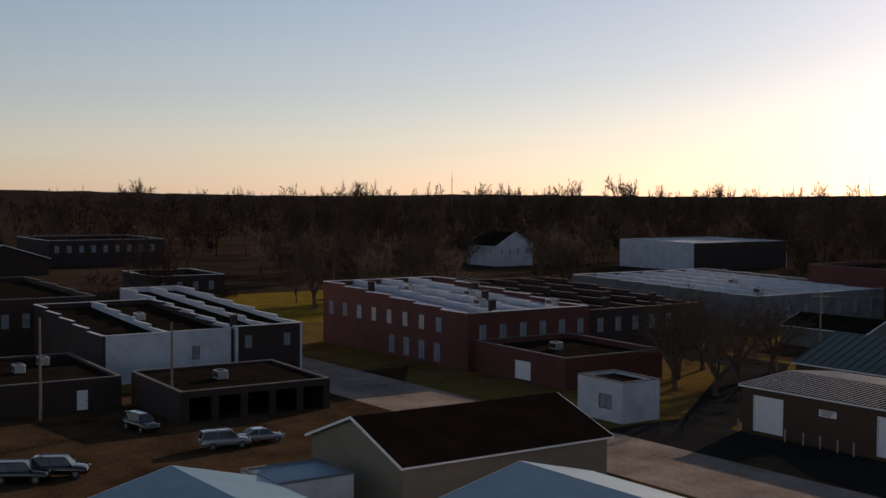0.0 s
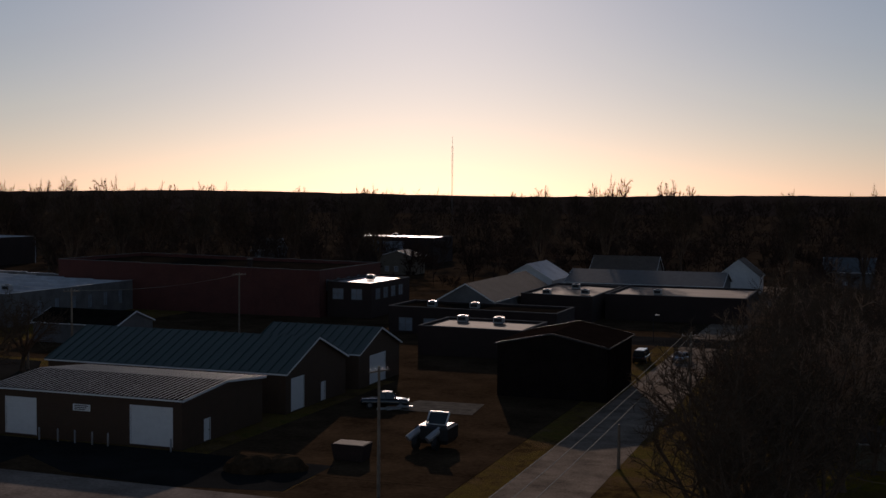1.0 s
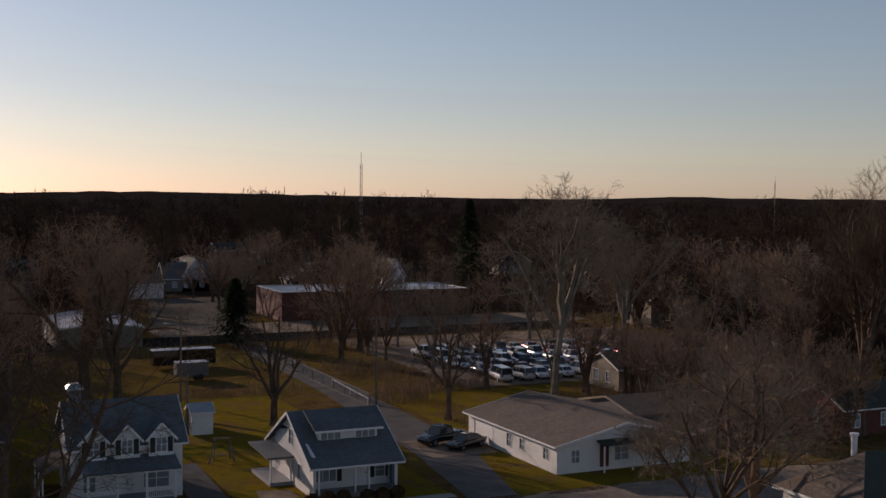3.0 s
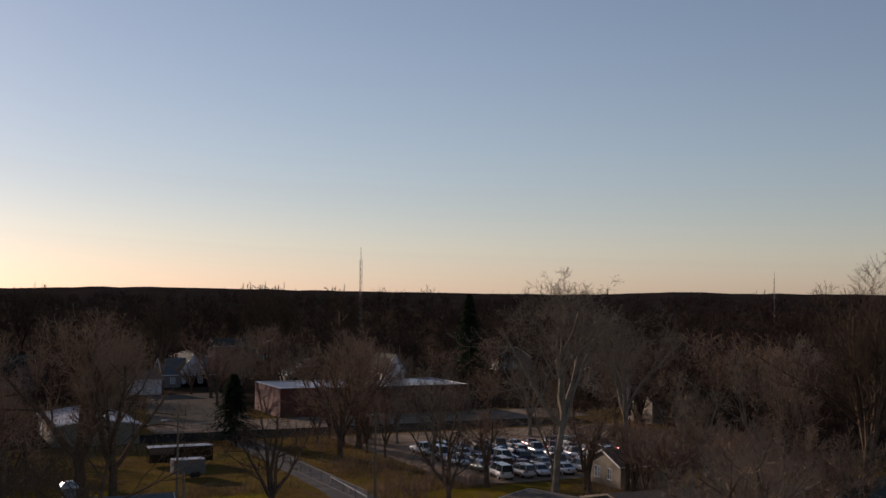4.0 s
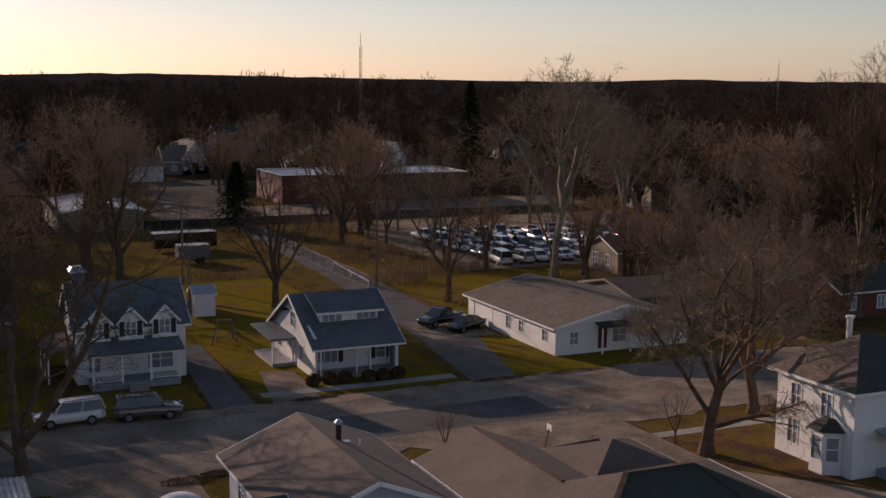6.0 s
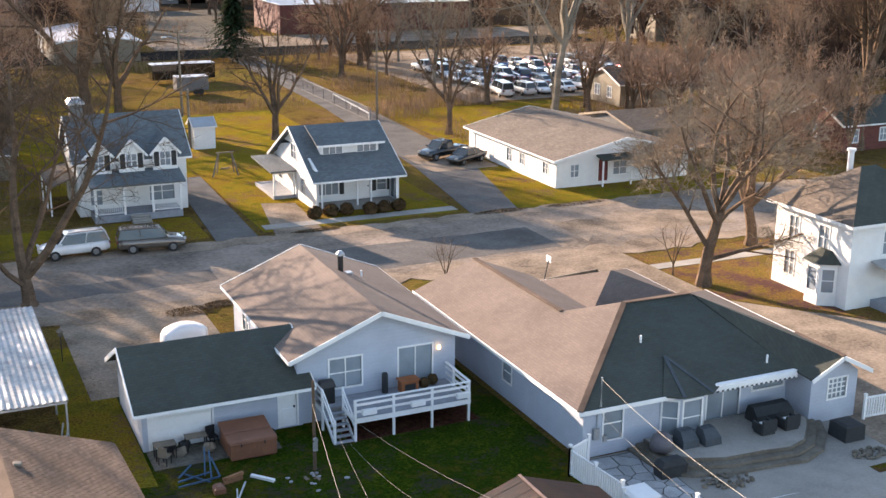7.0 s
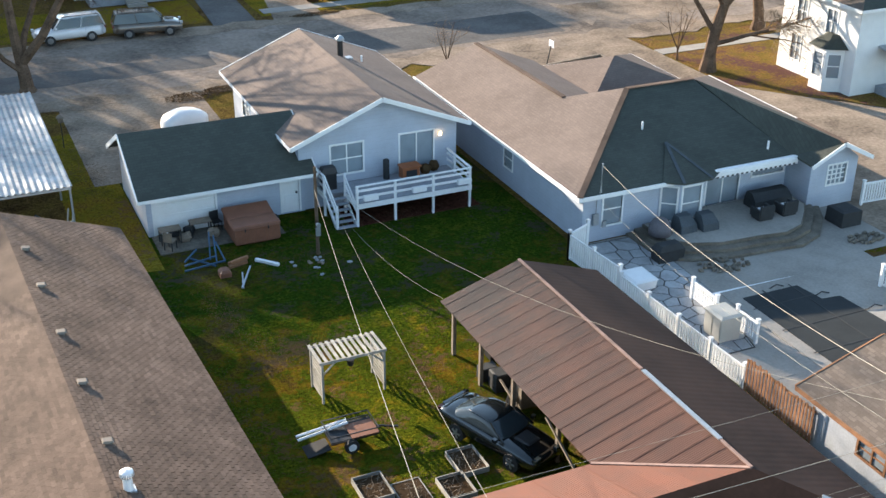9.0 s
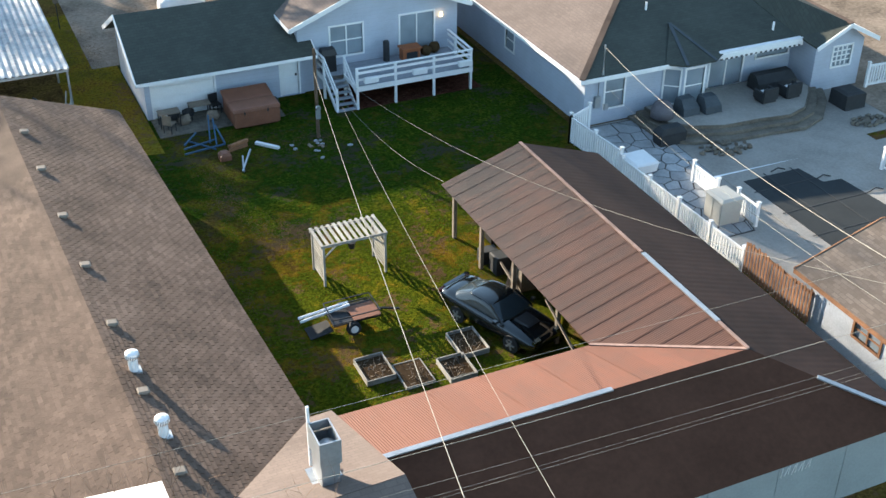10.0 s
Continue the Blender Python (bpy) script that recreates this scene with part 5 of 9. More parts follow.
# ---- hot tub, junk on the slab ----
sheet("pavement_slab", rect(8.4, 14.3, 49.1, 51.1), 0.05, "old_concrete", "stained concrete slab behind the garage", "slab", thick=0.25)
tub = thing("hot_tub", (12.8, 49.6, 0.05), "brown hot tub with folding cover", "hot tub")
bm = nbm()
loft(bm, [[(11.75 + i, 48.55 + i, z), (13.85 - i, 48.55 + i, z), (13.85 - i, 50.6 - i, z), (11.75 + i, 50.6 - i, z)] for i, z in ((0.06, 0.03), (0.0, 0.1), (0.0, 0.85))])
part("cabinet", bm, "tub", tub)
for a, b, rise in ((48.48, 49.56, 0.0), (49.6, 50.68, 0.16)):
    bm = nbm()
    loft(bm, [[(11.68 + i, a + i, z), (13.92 - i, a + i, z), (13.92 - i, b - i, z + rise), (11.68 + i, b - i, z + rise)] for i, z in ((0.0, 0.86), (0.03, 0.93), (0.0, 0.96), (0.06, 1.0))])
    cover = part("cover", bm, "tub", tub)
    bm = nbm()
    box(bm, 12.2, 12.26, a + 0.02, a + 0.05, 0.7, 0.92)
    box(bm, 13.3, 13.36, a + 0.02, a + 0.05, 0.7, 0.92)
    part("strap", bm, "black", cover)
for k in range(11):
    bm = nbm()
    x = 11.82 + k * 0.19
    box(bm, x, x + 0.17, 48.53, 48.548, 0.12, 0.82)
    part("slat", bm, "tub", tub)


def bars_thing(name, label, category, mat_name, rows, w=0.06, at=None, piece="bar", group=""):
    root = thing(name, at or rows[0][0], label, category, group)
    for a, b in rows:
        bm = nbm()
        bar(bm, a, b, w)
        part(piece, bm, mat_name, root)
    return root


bars_thing("engine_hoist", "blue steel engine hoist lying in pieces on the grass", "hoist", "bluep",
           [((9.1, 47.5, 0.08), (10.6, 47.9, 0.08)), ((9.0, 47.0, 0.08), (10.9, 47.3, 0.08)), ((10.5, 47.2, 0.1), (10.7, 48.4, 0.9)), ((10.3, 47.6, 0.1), (10.55, 48.6, 1.0)), ((10.9, 47.3, 0.08), (10.8, 48.5, 0.5)), ((9.5, 48.2, 0.06), (10.4, 47.0, 0.06)), ((9.2, 47.9, 0.06), (9.9, 48.5, 0.3))], 0.065)
bars_thing("scrap_stand", "pale metal stand lying on the grass", "scrap", "galv", [((10.95, 44.5, 0.05), (11.3, 45.9, 0.05)), ((10.9, 44.5, 0.07), (11.7, 46.0, 0.25))], 0.07)
bars_thing("scrap_board", "white board lying on the grass", "board", "vinyl", [((12.2, 46.9, 0.04), (13.0, 46.0, 0.04))], 0.16)
for k, (x, y, z, a) in enumerate(((11.35, 46.75, 0.06, 0.25), (11.4, 47.05, 0.06, 0.15), (11.45, 46.9, 0.2, 0.35))):
    bars_thing("orange_timber", "short rust-orange timber block on the grass", "timber", "cedar", [((x - 0.45 * math.cos(a), y - 0.45 * math.sin(a), z), (x + 0.45 * math.cos(a), y + 0.45 * math.sin(a), z))], 0.13, group="timbers")
rk = random.Random(31)
for k in range(16):
    x, y = 14.6 + rk.gauss(0, 0.55), 45.4 + rk.gauss(0, 0.5)
    bm = nbm()
    blob(bm, (x, y, 0.03), (rk.uniform(0.06, 0.15), rk.uniform(0.05, 0.12), rk.uniform(0.04, 0.09)), k + 60, 0.5, 1)
    whole("rubble_stone", bm, "stone" if k % 3 else "wood", "pale broken stone lying on the grass", "stone", group="rubble stones")
prism("clay_flue", "tub", "broken clay flue tile on the grass", "flue tile", [(10.3, 10.8, 45.8, 46.3, 0.0), (10.3, 10.8, 45.8, 46.3, 0.22), (10.42, 10.68, 45.86, 46.24, 0.34)])


def small_table(x, y, label):
    root = thing("work_table", (x, y, 0.05), label, "table", "yard tables")
    bm = nbm()
    box(bm, x - 0.5, x + 0.5, y - 0.3, y + 0.3, 0.72, 0.76)
    part("tabletop", bm, "wood", root)
    for sx in (-0.45, 0.45):
        for sy in (-0.25, 0.25):
            bm = nbm()
            bar(bm, (x + sx, y + sy, 0.05), (x + sx, y + sy, 0.72), 0.05)
            part("leg", bm, "dark_metal", root)


small_table(9.1, 50.2, "cluttered work table on the slab")
small_table(10.6, 50.5, "small dark table with junk")


def chair(x, y, turn, mat_name, label):
    root = thing("yard_chair", (x, y, 0.05), label, "chair", "yard chairs")
    HOME[root] = Vector((0, 0, 0))
    root.rotation_euler = (0, 0, turn)
    for nm, b in (("seat", (-0.23, 0.23, -0.23, 0.23, 0.42, 0.46)), ("backrest", (-0.23, 0.23, 0.19, 0.23, 0.46, 0.9))):
        bm = nbm()
        box(bm, *b)
        part(nm, bm, mat_name, root)
    for sx in (-0.2, 0.2):
        for sy in (-0.2, 0.2):
            bm = nbm()
            bar(bm, (sx, sy, 0), (sx, sy, 0.42), 0.04)
            part("leg", bm, "dark_metal", root)


chair(11.4, 50.7, 0.2, "dark_metal", "old metal chair beside the hot tub")
chair(8.95, 49.5, 2.4, "wood", "tipped pale chair on the slab")
for i, (x, y) in enumerate(((9.8, 50.1), (10.1, 50.7), (11.1, 50.0), (9.4, 50.7), (13.4, 50.9), (14.1, 50.4))):
    bm = nbm()
    blob(bm, (x, y, 0.25), (0.3, 0.22, 0.24), i * 2.3, 0.6, 2, 0.85)
    whole("scrap_lump", bm, "black" if i % 2 else "wood", "heap of dark yard junk on the slab", "junk", group="yard junk")

# ---- service pole in the yard ----
sp = thing("service_pole", (15.0, 46.4, 0), "short wooden service pole with meter", "utility pole")
bm = nbm()
tube(bm, [(15.0, 46.4, 0), (15.0, 46.4, 4.3)], [0.09, 0.07], 10)
part("pole", bm, "bark", sp)
bm = nbm()
tube(bm, [(15.0, 46.28, 1.55), (15.0, 46.12, 1.55)], 0.1, 12)
part("meter", bm, "galv", sp)
bm = nbm()
box(bm, 14.9, 15.1, 46.2, 46.3, 1.0, 1.4)
part("meter_box", bm, "galv", sp)

# ---- arbor ----
ar = thing("arbor", (12.4, 35.4, 0), "weathered white slatted garden arbor with hanging pot", "arbor")
for x in (11.2, 13.6):
    for y in (34.8, 36.05):
        bm = nbm()
        bar(bm, (x, y, 0), (x, y, 1.7), 0.08)
        part("post", bm, "grey_white", ar)
    for k in range(10):
        bm = nbm()
        z = 0.2 + k * 0.15
        bar(bm, (x, 34.8, z), (x, 36.05, z), 0.02, 0.075)
        part("slat", bm, "grey_white", ar)
for y in (34.8, 36.05):
    bm = nbm()
    bar(bm, (11.1, y, 1.7), (13.7, y, 1.7), 0.05, 0.1)
    part("beam", bm, "grey_white", ar)
for k in range(12):
    bm = nbm()
    x = 11.15 + k * 0.225
    bar(bm, (x, 34.72, 1.77), (x, 36.13, 1.77), 0.11, 0.03)
    part("slat", bm, "grey_white", ar)
bm = nbm()
tube(bm, [(12.5, 35.4, 1.0), (12.5, 35.4, 1.25)], [0.11, 0.15], 10)
tube(bm, [(12.5, 35.4, 1.25), (12.5, 35.4, 1.75)], 0.012, 4)
part("hanging_pot", bm, "dark_metal", ar)

for x, s in ((11.2, 1), (13.6, -1)):
    bm = nbm()
    bar(bm, (x, 34.8, 1.2), (x + s * 0.5, 34.8, 1.66), 0.05)
    part("brace", bm, "grey_white", ar)

# ---- utility trailer ----
tr = thing("utility_trailer", (11.2, 32.1, 0), "small rusty utility trailer with pipes across it", "trailer")
bm = nbm()
box(bm, 10.3, 12.3, 31.6, 32.9, 0.5, 0.56)
part("bed", bm, "dark_metal", tr)
bm = nbm()
hexa(bm, [(11.15, 31.55, 0.62), (12.3, 31.55, 0.62), (12.3, 32.5, 0.66), (11.15, 32.5, 0.66), (11.15, 31.55, 0.66), (12.3, 31.55, 0.66), (12.3, 32.5, 0.7), (11.15, 32.5, 0.7)])
part("plate", bm, "tub", tr, "rust-brown sheet")
for a, b in (((10.3, 31.6), (12.3, 31.6)), ((10.3, 32.9), (12.3, 32.9)), ((12.3, 31.6), (12.3, 32.9)), ((10.3, 31.6), (10.3, 32.9))):
    for z in (0.62, 0.85):
        bm = nbm()
        bar(bm, (*a, z), (*b, z), 0.04)
        part("side_rail", bm, "dark_metal", tr)
for y in (31.5, 33.0):
    bm = nbm()
    tube(bm, [(11.1, y - 0.09, 0.3), (11.1, y + 0.09, 0.3)], 0.3, 16)
    w = part("wheel", bm, "rubber", tr)
    bm = nbm()
    tube(bm, [(11.1, y - 0.1, 0.3), (11.1, y - 0.12, 0.3)], 0.17, 14)
    part("rim", bm, "vinyl", w)
for k in range(2):
    bm = nbm()
    tube(bm, [(9.2, 32.6 + k * 0.22, 0.42 + k * 0.04), (11.3, 32.5 + k * 0.2, 0.78)], 0.06, 8)
    part("pipe", bm, "vinyl", tr)
bm = nbm()
slab(bm, [(9.35, 31.75, 0.06), (10.3, 31.65, 0.3), (10.3, 32.5, 0.3), (9.35, 32.6, 0.06)], 0.03)
part("ramp", bm, "rubber", tr)
bm = nbm()
bar(bm, (12.3, 32.25, 0.5), (13.3, 32.0, 0.35), 0.07)
part("tongue", bm, "dark_metal", tr)
tr.scale = (0.86, 0.86, 0.84)


# ---- raised beds ----
def bed(x0, x1, y0, y1, h):
    root = thing("raised_bed", ((x0 + x1) / 2, (y0 + y1) / 2, 0), "raised garden bed of white boards with dead stalks", "raised bed", "raised beds")
    for a, b in (((x0, y0), (x1, y0)), ((x1, y0), (x1, y1)), ((x1, y1), (x0, y1)), ((x0, y1), (x0, y0))):
        for z in (0.055, 0.16):
            if z > h:
                continue
            bm = nbm()
            bar(bm, (*a, z), (*b, z), 0.035, 0.1)
            part("board", bm, "grey_white", root)
    bm = nbm()
    slab(bm, [(x0, y0, 0.09), (x1, y0, 0.09), (x1, y1, 0.09), (x0, y1, 0.09)], 0.09)
    part("soil", bm, "town_dirt", root)
    bm = nbm()
    r = random.Random(int(x0 * 10))
    for k in range(48):
        x, y = r.uniform(x0 + 0.1, x1 - 0.1), r.uniform(y0 + 0.1, y1 - 0.1)
        bar(bm, (x, y, 0.07), (x + r.uniform(-0.2, 0.2), y + r.uniform(-0.2, 0.2), r.uniform(0.12, 0.3)), 0.011)
    tagged(part("stalks", bm, "wood", root), kind="stuff")


bed(10.5, 11.5, 28.7, 30.0, 0.4)
bed(11.6, 12.6, 28.0, 29.3, 0.1)
bed(13.05, 14.0, 27.7, 28.9, 0.3)
bed(13.95, 14.95, 28.75, 30.1, 0.4)

# clutter under the shed roof
r4 = random.Random(3)
for i in range(16):
    x, y = r4.uniform(17.4, 22.5), r4.uniform(25.5, 35.6)
    s = r4.uniform(0.25, 0.6)
    bm = nbm()
    if i % 3:
        loft(bm, [[(x - s * k, y - s * 0.7 * k, z), (x + s * k, y - s * 0.7 * k, z), (x + s * k, y + s * 0.7 * k, z), (x - s * k, y + s * 0.7 * k, z)] for k, z in ((1, 0), (1, s * 1.5), (0.9, s * 1.6))])
    else:
        tube(bm, [(x, y, 0), (x, y, 0.85), (x, y, 0.9)], [0.28, 0.28, 0.22], 12)
    whole("storage_bin" if i % 3 else "steel_drum", bm, ("wood", "dark_metal", "black", "dark_metal", "tub")[i % 5], "stored clutter under the shed roof", "storage", group="shed clutter")
bars_thing("lumber_pile", "loose lumber leaning under the shed roof", "lumber", "wood", [((17.2, 31.5 + 0.15 * k, 0.05), (18.6, 32.6 + 0.2 * k, 1.7)) for k in range(4)] + [((17.1, 29.3, 0.3), (17.2, 32.4, 0.9)), ((17.3, 26.5, 0.2), (17.2, 29.0, 1.4))], 0.07)

# ---- vents on the long brown roof ----
turn = Matrix.Rotation(radians(2.4), 4, "Z")
def brown_at(dx, yl):
    """A place on the east slope: metres from the ridge, along the building."""
    p = turn @ Vector((-4.75 + dx, yl, 0)) + Vector((7.42, 25.74, 0))
    return Vector((p.x, p.y, 4.2 - dx * 1.7 / 4.75))


for yl in (18.0, 14.7, 11.0, 7.6, 4.1, 0.6, -2.9):
    p = brown_at(0.46, yl)
    root = thing("roof_vent", p, "small square beige roof vent", "roof vent", "roof vents")
    bm = nbm()
    box(bm, p.x - 0.09, p.x + 0.11, p.y - 0.10, p.y + 0.10, p.z - 0.1, p.z + 0.10)
    part("throat", bm, "vent", root)
    bm = nbm()
    hexa(bm, [p + Vector(v) for v in ((-0.15, -0.14, 0.10), (0.18, -0.14, 0.07), (0.18, 0.14, 0.07), (-0.15, 0.14, 0.10), (-0.12, -0.11, 0.16), (0.14, -0.11, 0.13), (0.14, 0.11, 0.13), (-0.12, 0.11, 0.16))])
    part("hood", bm, "vent", root)


def turbine(yl):
    p = brown_at(0.50, yl)
    root = thing("turbine_vent", p, "white steel turbine vent on the roof", "turbine vent", "turbine vents")
    bm = nbm()
    box(bm, p.x - 0.17, p.x + 0.20, p.y - 0.17, p.y + 0.17, p.z - 0.1, p.z + 0.02)
    part("flashing", bm, "galv", root)
    bm = nbm()
    tube(bm, [p + Vector((0, 0, z)) for z in (-0.1, 0.40, 0.43)], [0.135, 0.135, 0.15], 18)
    part("neck", bm, "vinyl", root)
    for k in range(20):
        a, bm = k * math.tau / 20, nbm()
        rows = [(0.145, 0.43, 0.0), (0.205, 0.49, 0.10), (0.21, 0.55, 0.16), (0.165, 0.615, 0.20)]
        inner = [bm.verts.new(p + Vector((math.cos(a + w) * (r - 0.006), math.sin(a + w) * (r - 0.006), z))) for r, z, w in rows]
        outer = [bm.verts.new(p + Vector((math.cos(a + w + 0.2) * r, math.sin(a + w + 0.2) * r, z))) for r, z, w in rows]
        for i in range(3):
            bm.faces.new((inner[i], outer[i], outer[i + 1], inner[i + 1]))
        part("vane", bm, "galv", root)
    bm = nbm()
    tube(bm, [p + Vector((0, 0, z)) for z in (0.60, 0.62, 0.66, 0.685)], [0.185, 0.185, 0.12, 0.02], 18)
    part("cap", bm, "vinyl", root)


turbine(1.72)
turbine(-1.33)

# galvanised stack by the building's corner
ch = thing("vent_stack", (6.58, 21.19, 0), "square galvanised vent stack with wider open top box", "vent stack")
for x0, x1, y0, y1 in ((6.3, 6.86, 20.74, 20.78), (6.3, 6.86, 21.6, 21.64), (6.3, 6.34, 20.78, 21.6), (6.82, 6.86, 20.78, 21.6)):
    bm = nbm()
    box(bm, x0, x1, y0, y1, 4.68, 5.4)
    part("side", bm, "galv", ch)
bm = nbm()
loft(bm, [[(6.58 - a, 21.19 - b, z), (6.58 + a, 21.19 - b, z), (6.58 + a, 21.19 + b, z), (6.58 - a, 21.19 + b, z)] for a, b, z in ((0.24, 0.38, 0.0), (0.24, 0.38, 4.6), (0.27, 0.43, 4.7))])
part("shaft", bm, "galv", ch)
bm = nbm()
box(bm, 6.18, 6.98, 20.68, 21.7, 3.86, 3.9)
part("flashing", bm, "galv", ch)
bm = nbm()
tube(bm, [(6.6, 21.05, 4.6), (6.6, 21.05, 5.12), (6.6, 21.05, 5.22)], [0.22, 0.22, 0.05], 12)
part("inner_pipe", bm, "galv", ch)
bm = nbm()
box(bm, 6.34, 6.82, 21.3, 21.34, 5.34, 5.38)
part("cross_bar", bm, "wood", ch)
bm = nbm()
bar(bm, (6.34, 21.68, 4.0), (6.34, 21.68, 5.88), 0.07)
part("stay", bm, "vinyl", ch)

# ---- patio and pool ----
sheet("pavement_patio", rect(26.0, 47.0, 25.7, 42.4), 0.004, "concrete", "pale blue-grey concrete pool surround", "patio", thick=0.2)
def raised_patio(grow_by, z, mat_name):
    pts = [(29.9 - grow_by, 42.4), (30.0 - grow_by, 40.6 - grow_by), (30.8 - grow_by * 0.6, 39.8 - grow_by), (32.2, 39.3 - grow_by), (34.2, 39.2 - grow_by), (35.6 + grow_by * 0.3, 39.0 - grow_by), (36.8 + grow_by * 0.6, 39.4 - grow_by * 0.8), (37.8 + grow_by, 40.4 - grow_by * 0.4), (38.5 + grow_by, 41.2)]
    pts += [(38.5, 42.9), (33.6, 42.9), (32.9, 41.8), (31.4, 41.8), (30.7, 42.4)]
    bm = nbm()
    slab(bm, [(x, y, z) for x, y in pts], 0.15)
    return bm


pt = thing("raised_patio", (34, 40.5, 0), "raised curved concrete patio with two steps", "patio")
part("platform", raised_patio(0.0, 0.45, None), "concrete", pt)
part("step", raised_patio(0.45, 0.30, None), "riser", pt)
part("step", raised_patio(0.9, 0.15, None), "riser", pt)
for grow_by, z in ((0.06, 0.452), (0.50, 0.302), (0.95, 0.152)):
    part("nosing", raised_patio(grow_by, z - 0.01, None), "riser", pt)

# flagstones between the fence and the house
fl = thing("flagstone_path", (27.8, 38.0, 0), "irregular flagstone path with dark joints", "pavement", kind="structure")
bm = nbm()
slab(bm, [(26.0, 31.6, 0.012), (28.2, 31.6, 0.012), (29.4, 36.2, 0.012), (29.7, 42.2, 0.012), (26.75, 42.3, 0.012), (26.0, 40.0, 0.012)], 0.1)
part("joint_bed", bm, "joint", fl)
rs = random.Random(12)
OUTLINE = [(26.05, 31.7), (28.15, 31.7), (29.35, 36.2), (29.62, 42.1), (26.8, 42.2), (26.05, 40.0)]


def clip(poly, px, py, nx, ny):
    """The part of a polygon on the side of the line through (px, py) away from (nx, ny)."""
    out = []
    for (ax, ay), (bx, by) in zip(poly, poly[1:] + poly[:1]):
        da, db = (ax - px) * nx + (ay - py) * ny, (bx - px) * nx + (by - py) * ny
        if da <= 0:
            out.append((ax, ay))
        if da * db < 0:
            u = da / (da - db)
            out.append((ax + (bx - ax) * u, ay + (by - ay) * u))
    return out


seeds = []
while len(seeds) < 74:
    u, v = rs.uniform(26.1, 29.6), rs.uniform(31.8, 42.1)
    if all((u - a) ** 2 + (v - b) ** 2 > 0.46 ** 2 for a, b in seeds) or rs.random() < 0.002:
        seeds.append((u, v))
for u, v in seeds:
    cell = [(x, y) for x, y in OUTLINE]
    for a, b in seeds:
        d = math.hypot(a - u, b - v)
        if 0 < d < 3.0 and len(cell) > 2:
            gap = d / 2 - rs.uniform(0.022, 0.04)
            cell = clip(cell, u + (a - u) / d * gap, v + (b - v) / d * gap, (a - u) / d, (b - v) / d)
    if len(cell) > 2:
        bm = nbm()
        slab(bm, [(x, y, 0.035) for x, y in cell], 0.04)
        part("flagstone", bm, "stone", fl)

# pool under its cover
sheet("pavement_coping", rect(29.6, 39.4, 24.0, 35.9), 0.03, "concrete", "pale concrete pool coping", "coping", thick=0.05)
pool = thing("swimming_pool", (34, 30, 0.03), "swimming pool under a dark grey safety cover", "pool")
pts = [(30.2, 25.0), (36.6, 25.0), (36.6, 31.0), (34.4, 31.0), (34.2, 33.6), (33.3, 33.7), (33.1, 35.1), (30.2, 35.1)]
bm = nbm()
slab(bm, [(x, y, 0.055) for x, y in pts], 0.03)
part("cover", bm, "cover", pool)
for k in range(5):
    bm = nbm()
    y = 26.5 + k * 1.9
    bar(bm, (30.0, y, 0.062), (33.2 if y > 33 else 34.5, y, 0.062), 0.06, 0.012)
    part("strap", bm, "black", pool)
for k in range(2):
    bm = nbm()
    bar(bm, (31.4 + k * 1.4, 25, 0.064), (31.4 + k * 1.4, 35.3, 0.064), 0.06, 0.012)
    part("strap", bm, "black", pool)
for x, y in ((32.2, 35.3), (33.6, 34.0), (34.9, 32.2), (36.9, 30.2)):
    root = thing("pool_hook", (x, y, 0.03), "bent black strap hook on the coping", "hook", "pool hooks")
    bm = nbm()
    tube(bm, [(x - 0.4, y, 0.07), (x, y + 0.08, 0.14), (x + 0.3, y - 0.05, 0.07)], 0.03, 5)
    part("strap", bm, "black", root)
bm = nbm()
bar(bm, (27.8, 36.0, 0.012), (38.5, 35.7, 0.012), 0.16, 0.02)
whole("drain_channel", bm, "vinyl", "white linear drain in the pool surround", "drain")

# furniture and covered things
prism("deck_box", "vinyl", "white resin deck box", "storage box", [(26.3, 27.3, 37.4, 38.6, 0.03), (26.25, 27.35, 37.35, 38.65, 0.42), (26.2, 27.4, 37.3, 38.7, 0.46), (26.3, 27.3, 37.4, 38.6, 0.52)])
cab = prism("resin_cabinet", "plastic", "beige resin outdoor cabinet", "cabinet", [(27.05, 28.0, 32.45, 33.55, 0.03), (27.05, 28.0, 32.45, 33.55, 1.05)])
bm = nbm()
loft(bm, [[(26.98 + a, 32.38 + a, z), (28.07 - a, 32.38 + a, z), (28.07 - a, 33.62 - a, z), (26.98 + a, 33.62 - a, z)] for a, z in ((0, 1.05), (0, 1.1), (0.12, 1.18))])
part("lid", bm, "plastic", cab)
for y in (32.5, 33.02):
    bm = nbm()
    box(bm, 27.02, 27.045, y, y + 0.46, 0.12, 1.0)
    part("door", bm, "plastic", cab)
prism("covered_grill", "black", "grill under a black fabric cover", "grill", [(28.7, 30.0, 39.2, 39.85, 0.01), (28.66, 30.04, 39.17, 39.88, 0.6), (28.85, 29.85, 39.3, 39.75, 0.85)])
bm = nbm()
loft(bm, [[(30.0 + r * math.cos(k * math.tau / 14), 41.2 + r * math.sin(k * math.tau / 14), z) for k in range(14)] for r, z in ((0.55, 0.46), (0.53, 0.8), (0.4, 1.1), (0.18, 1.25))])
whole("covered_heater", bm, "cover_grey", "round patio heater under a grey cover", "heater", smooth=True)
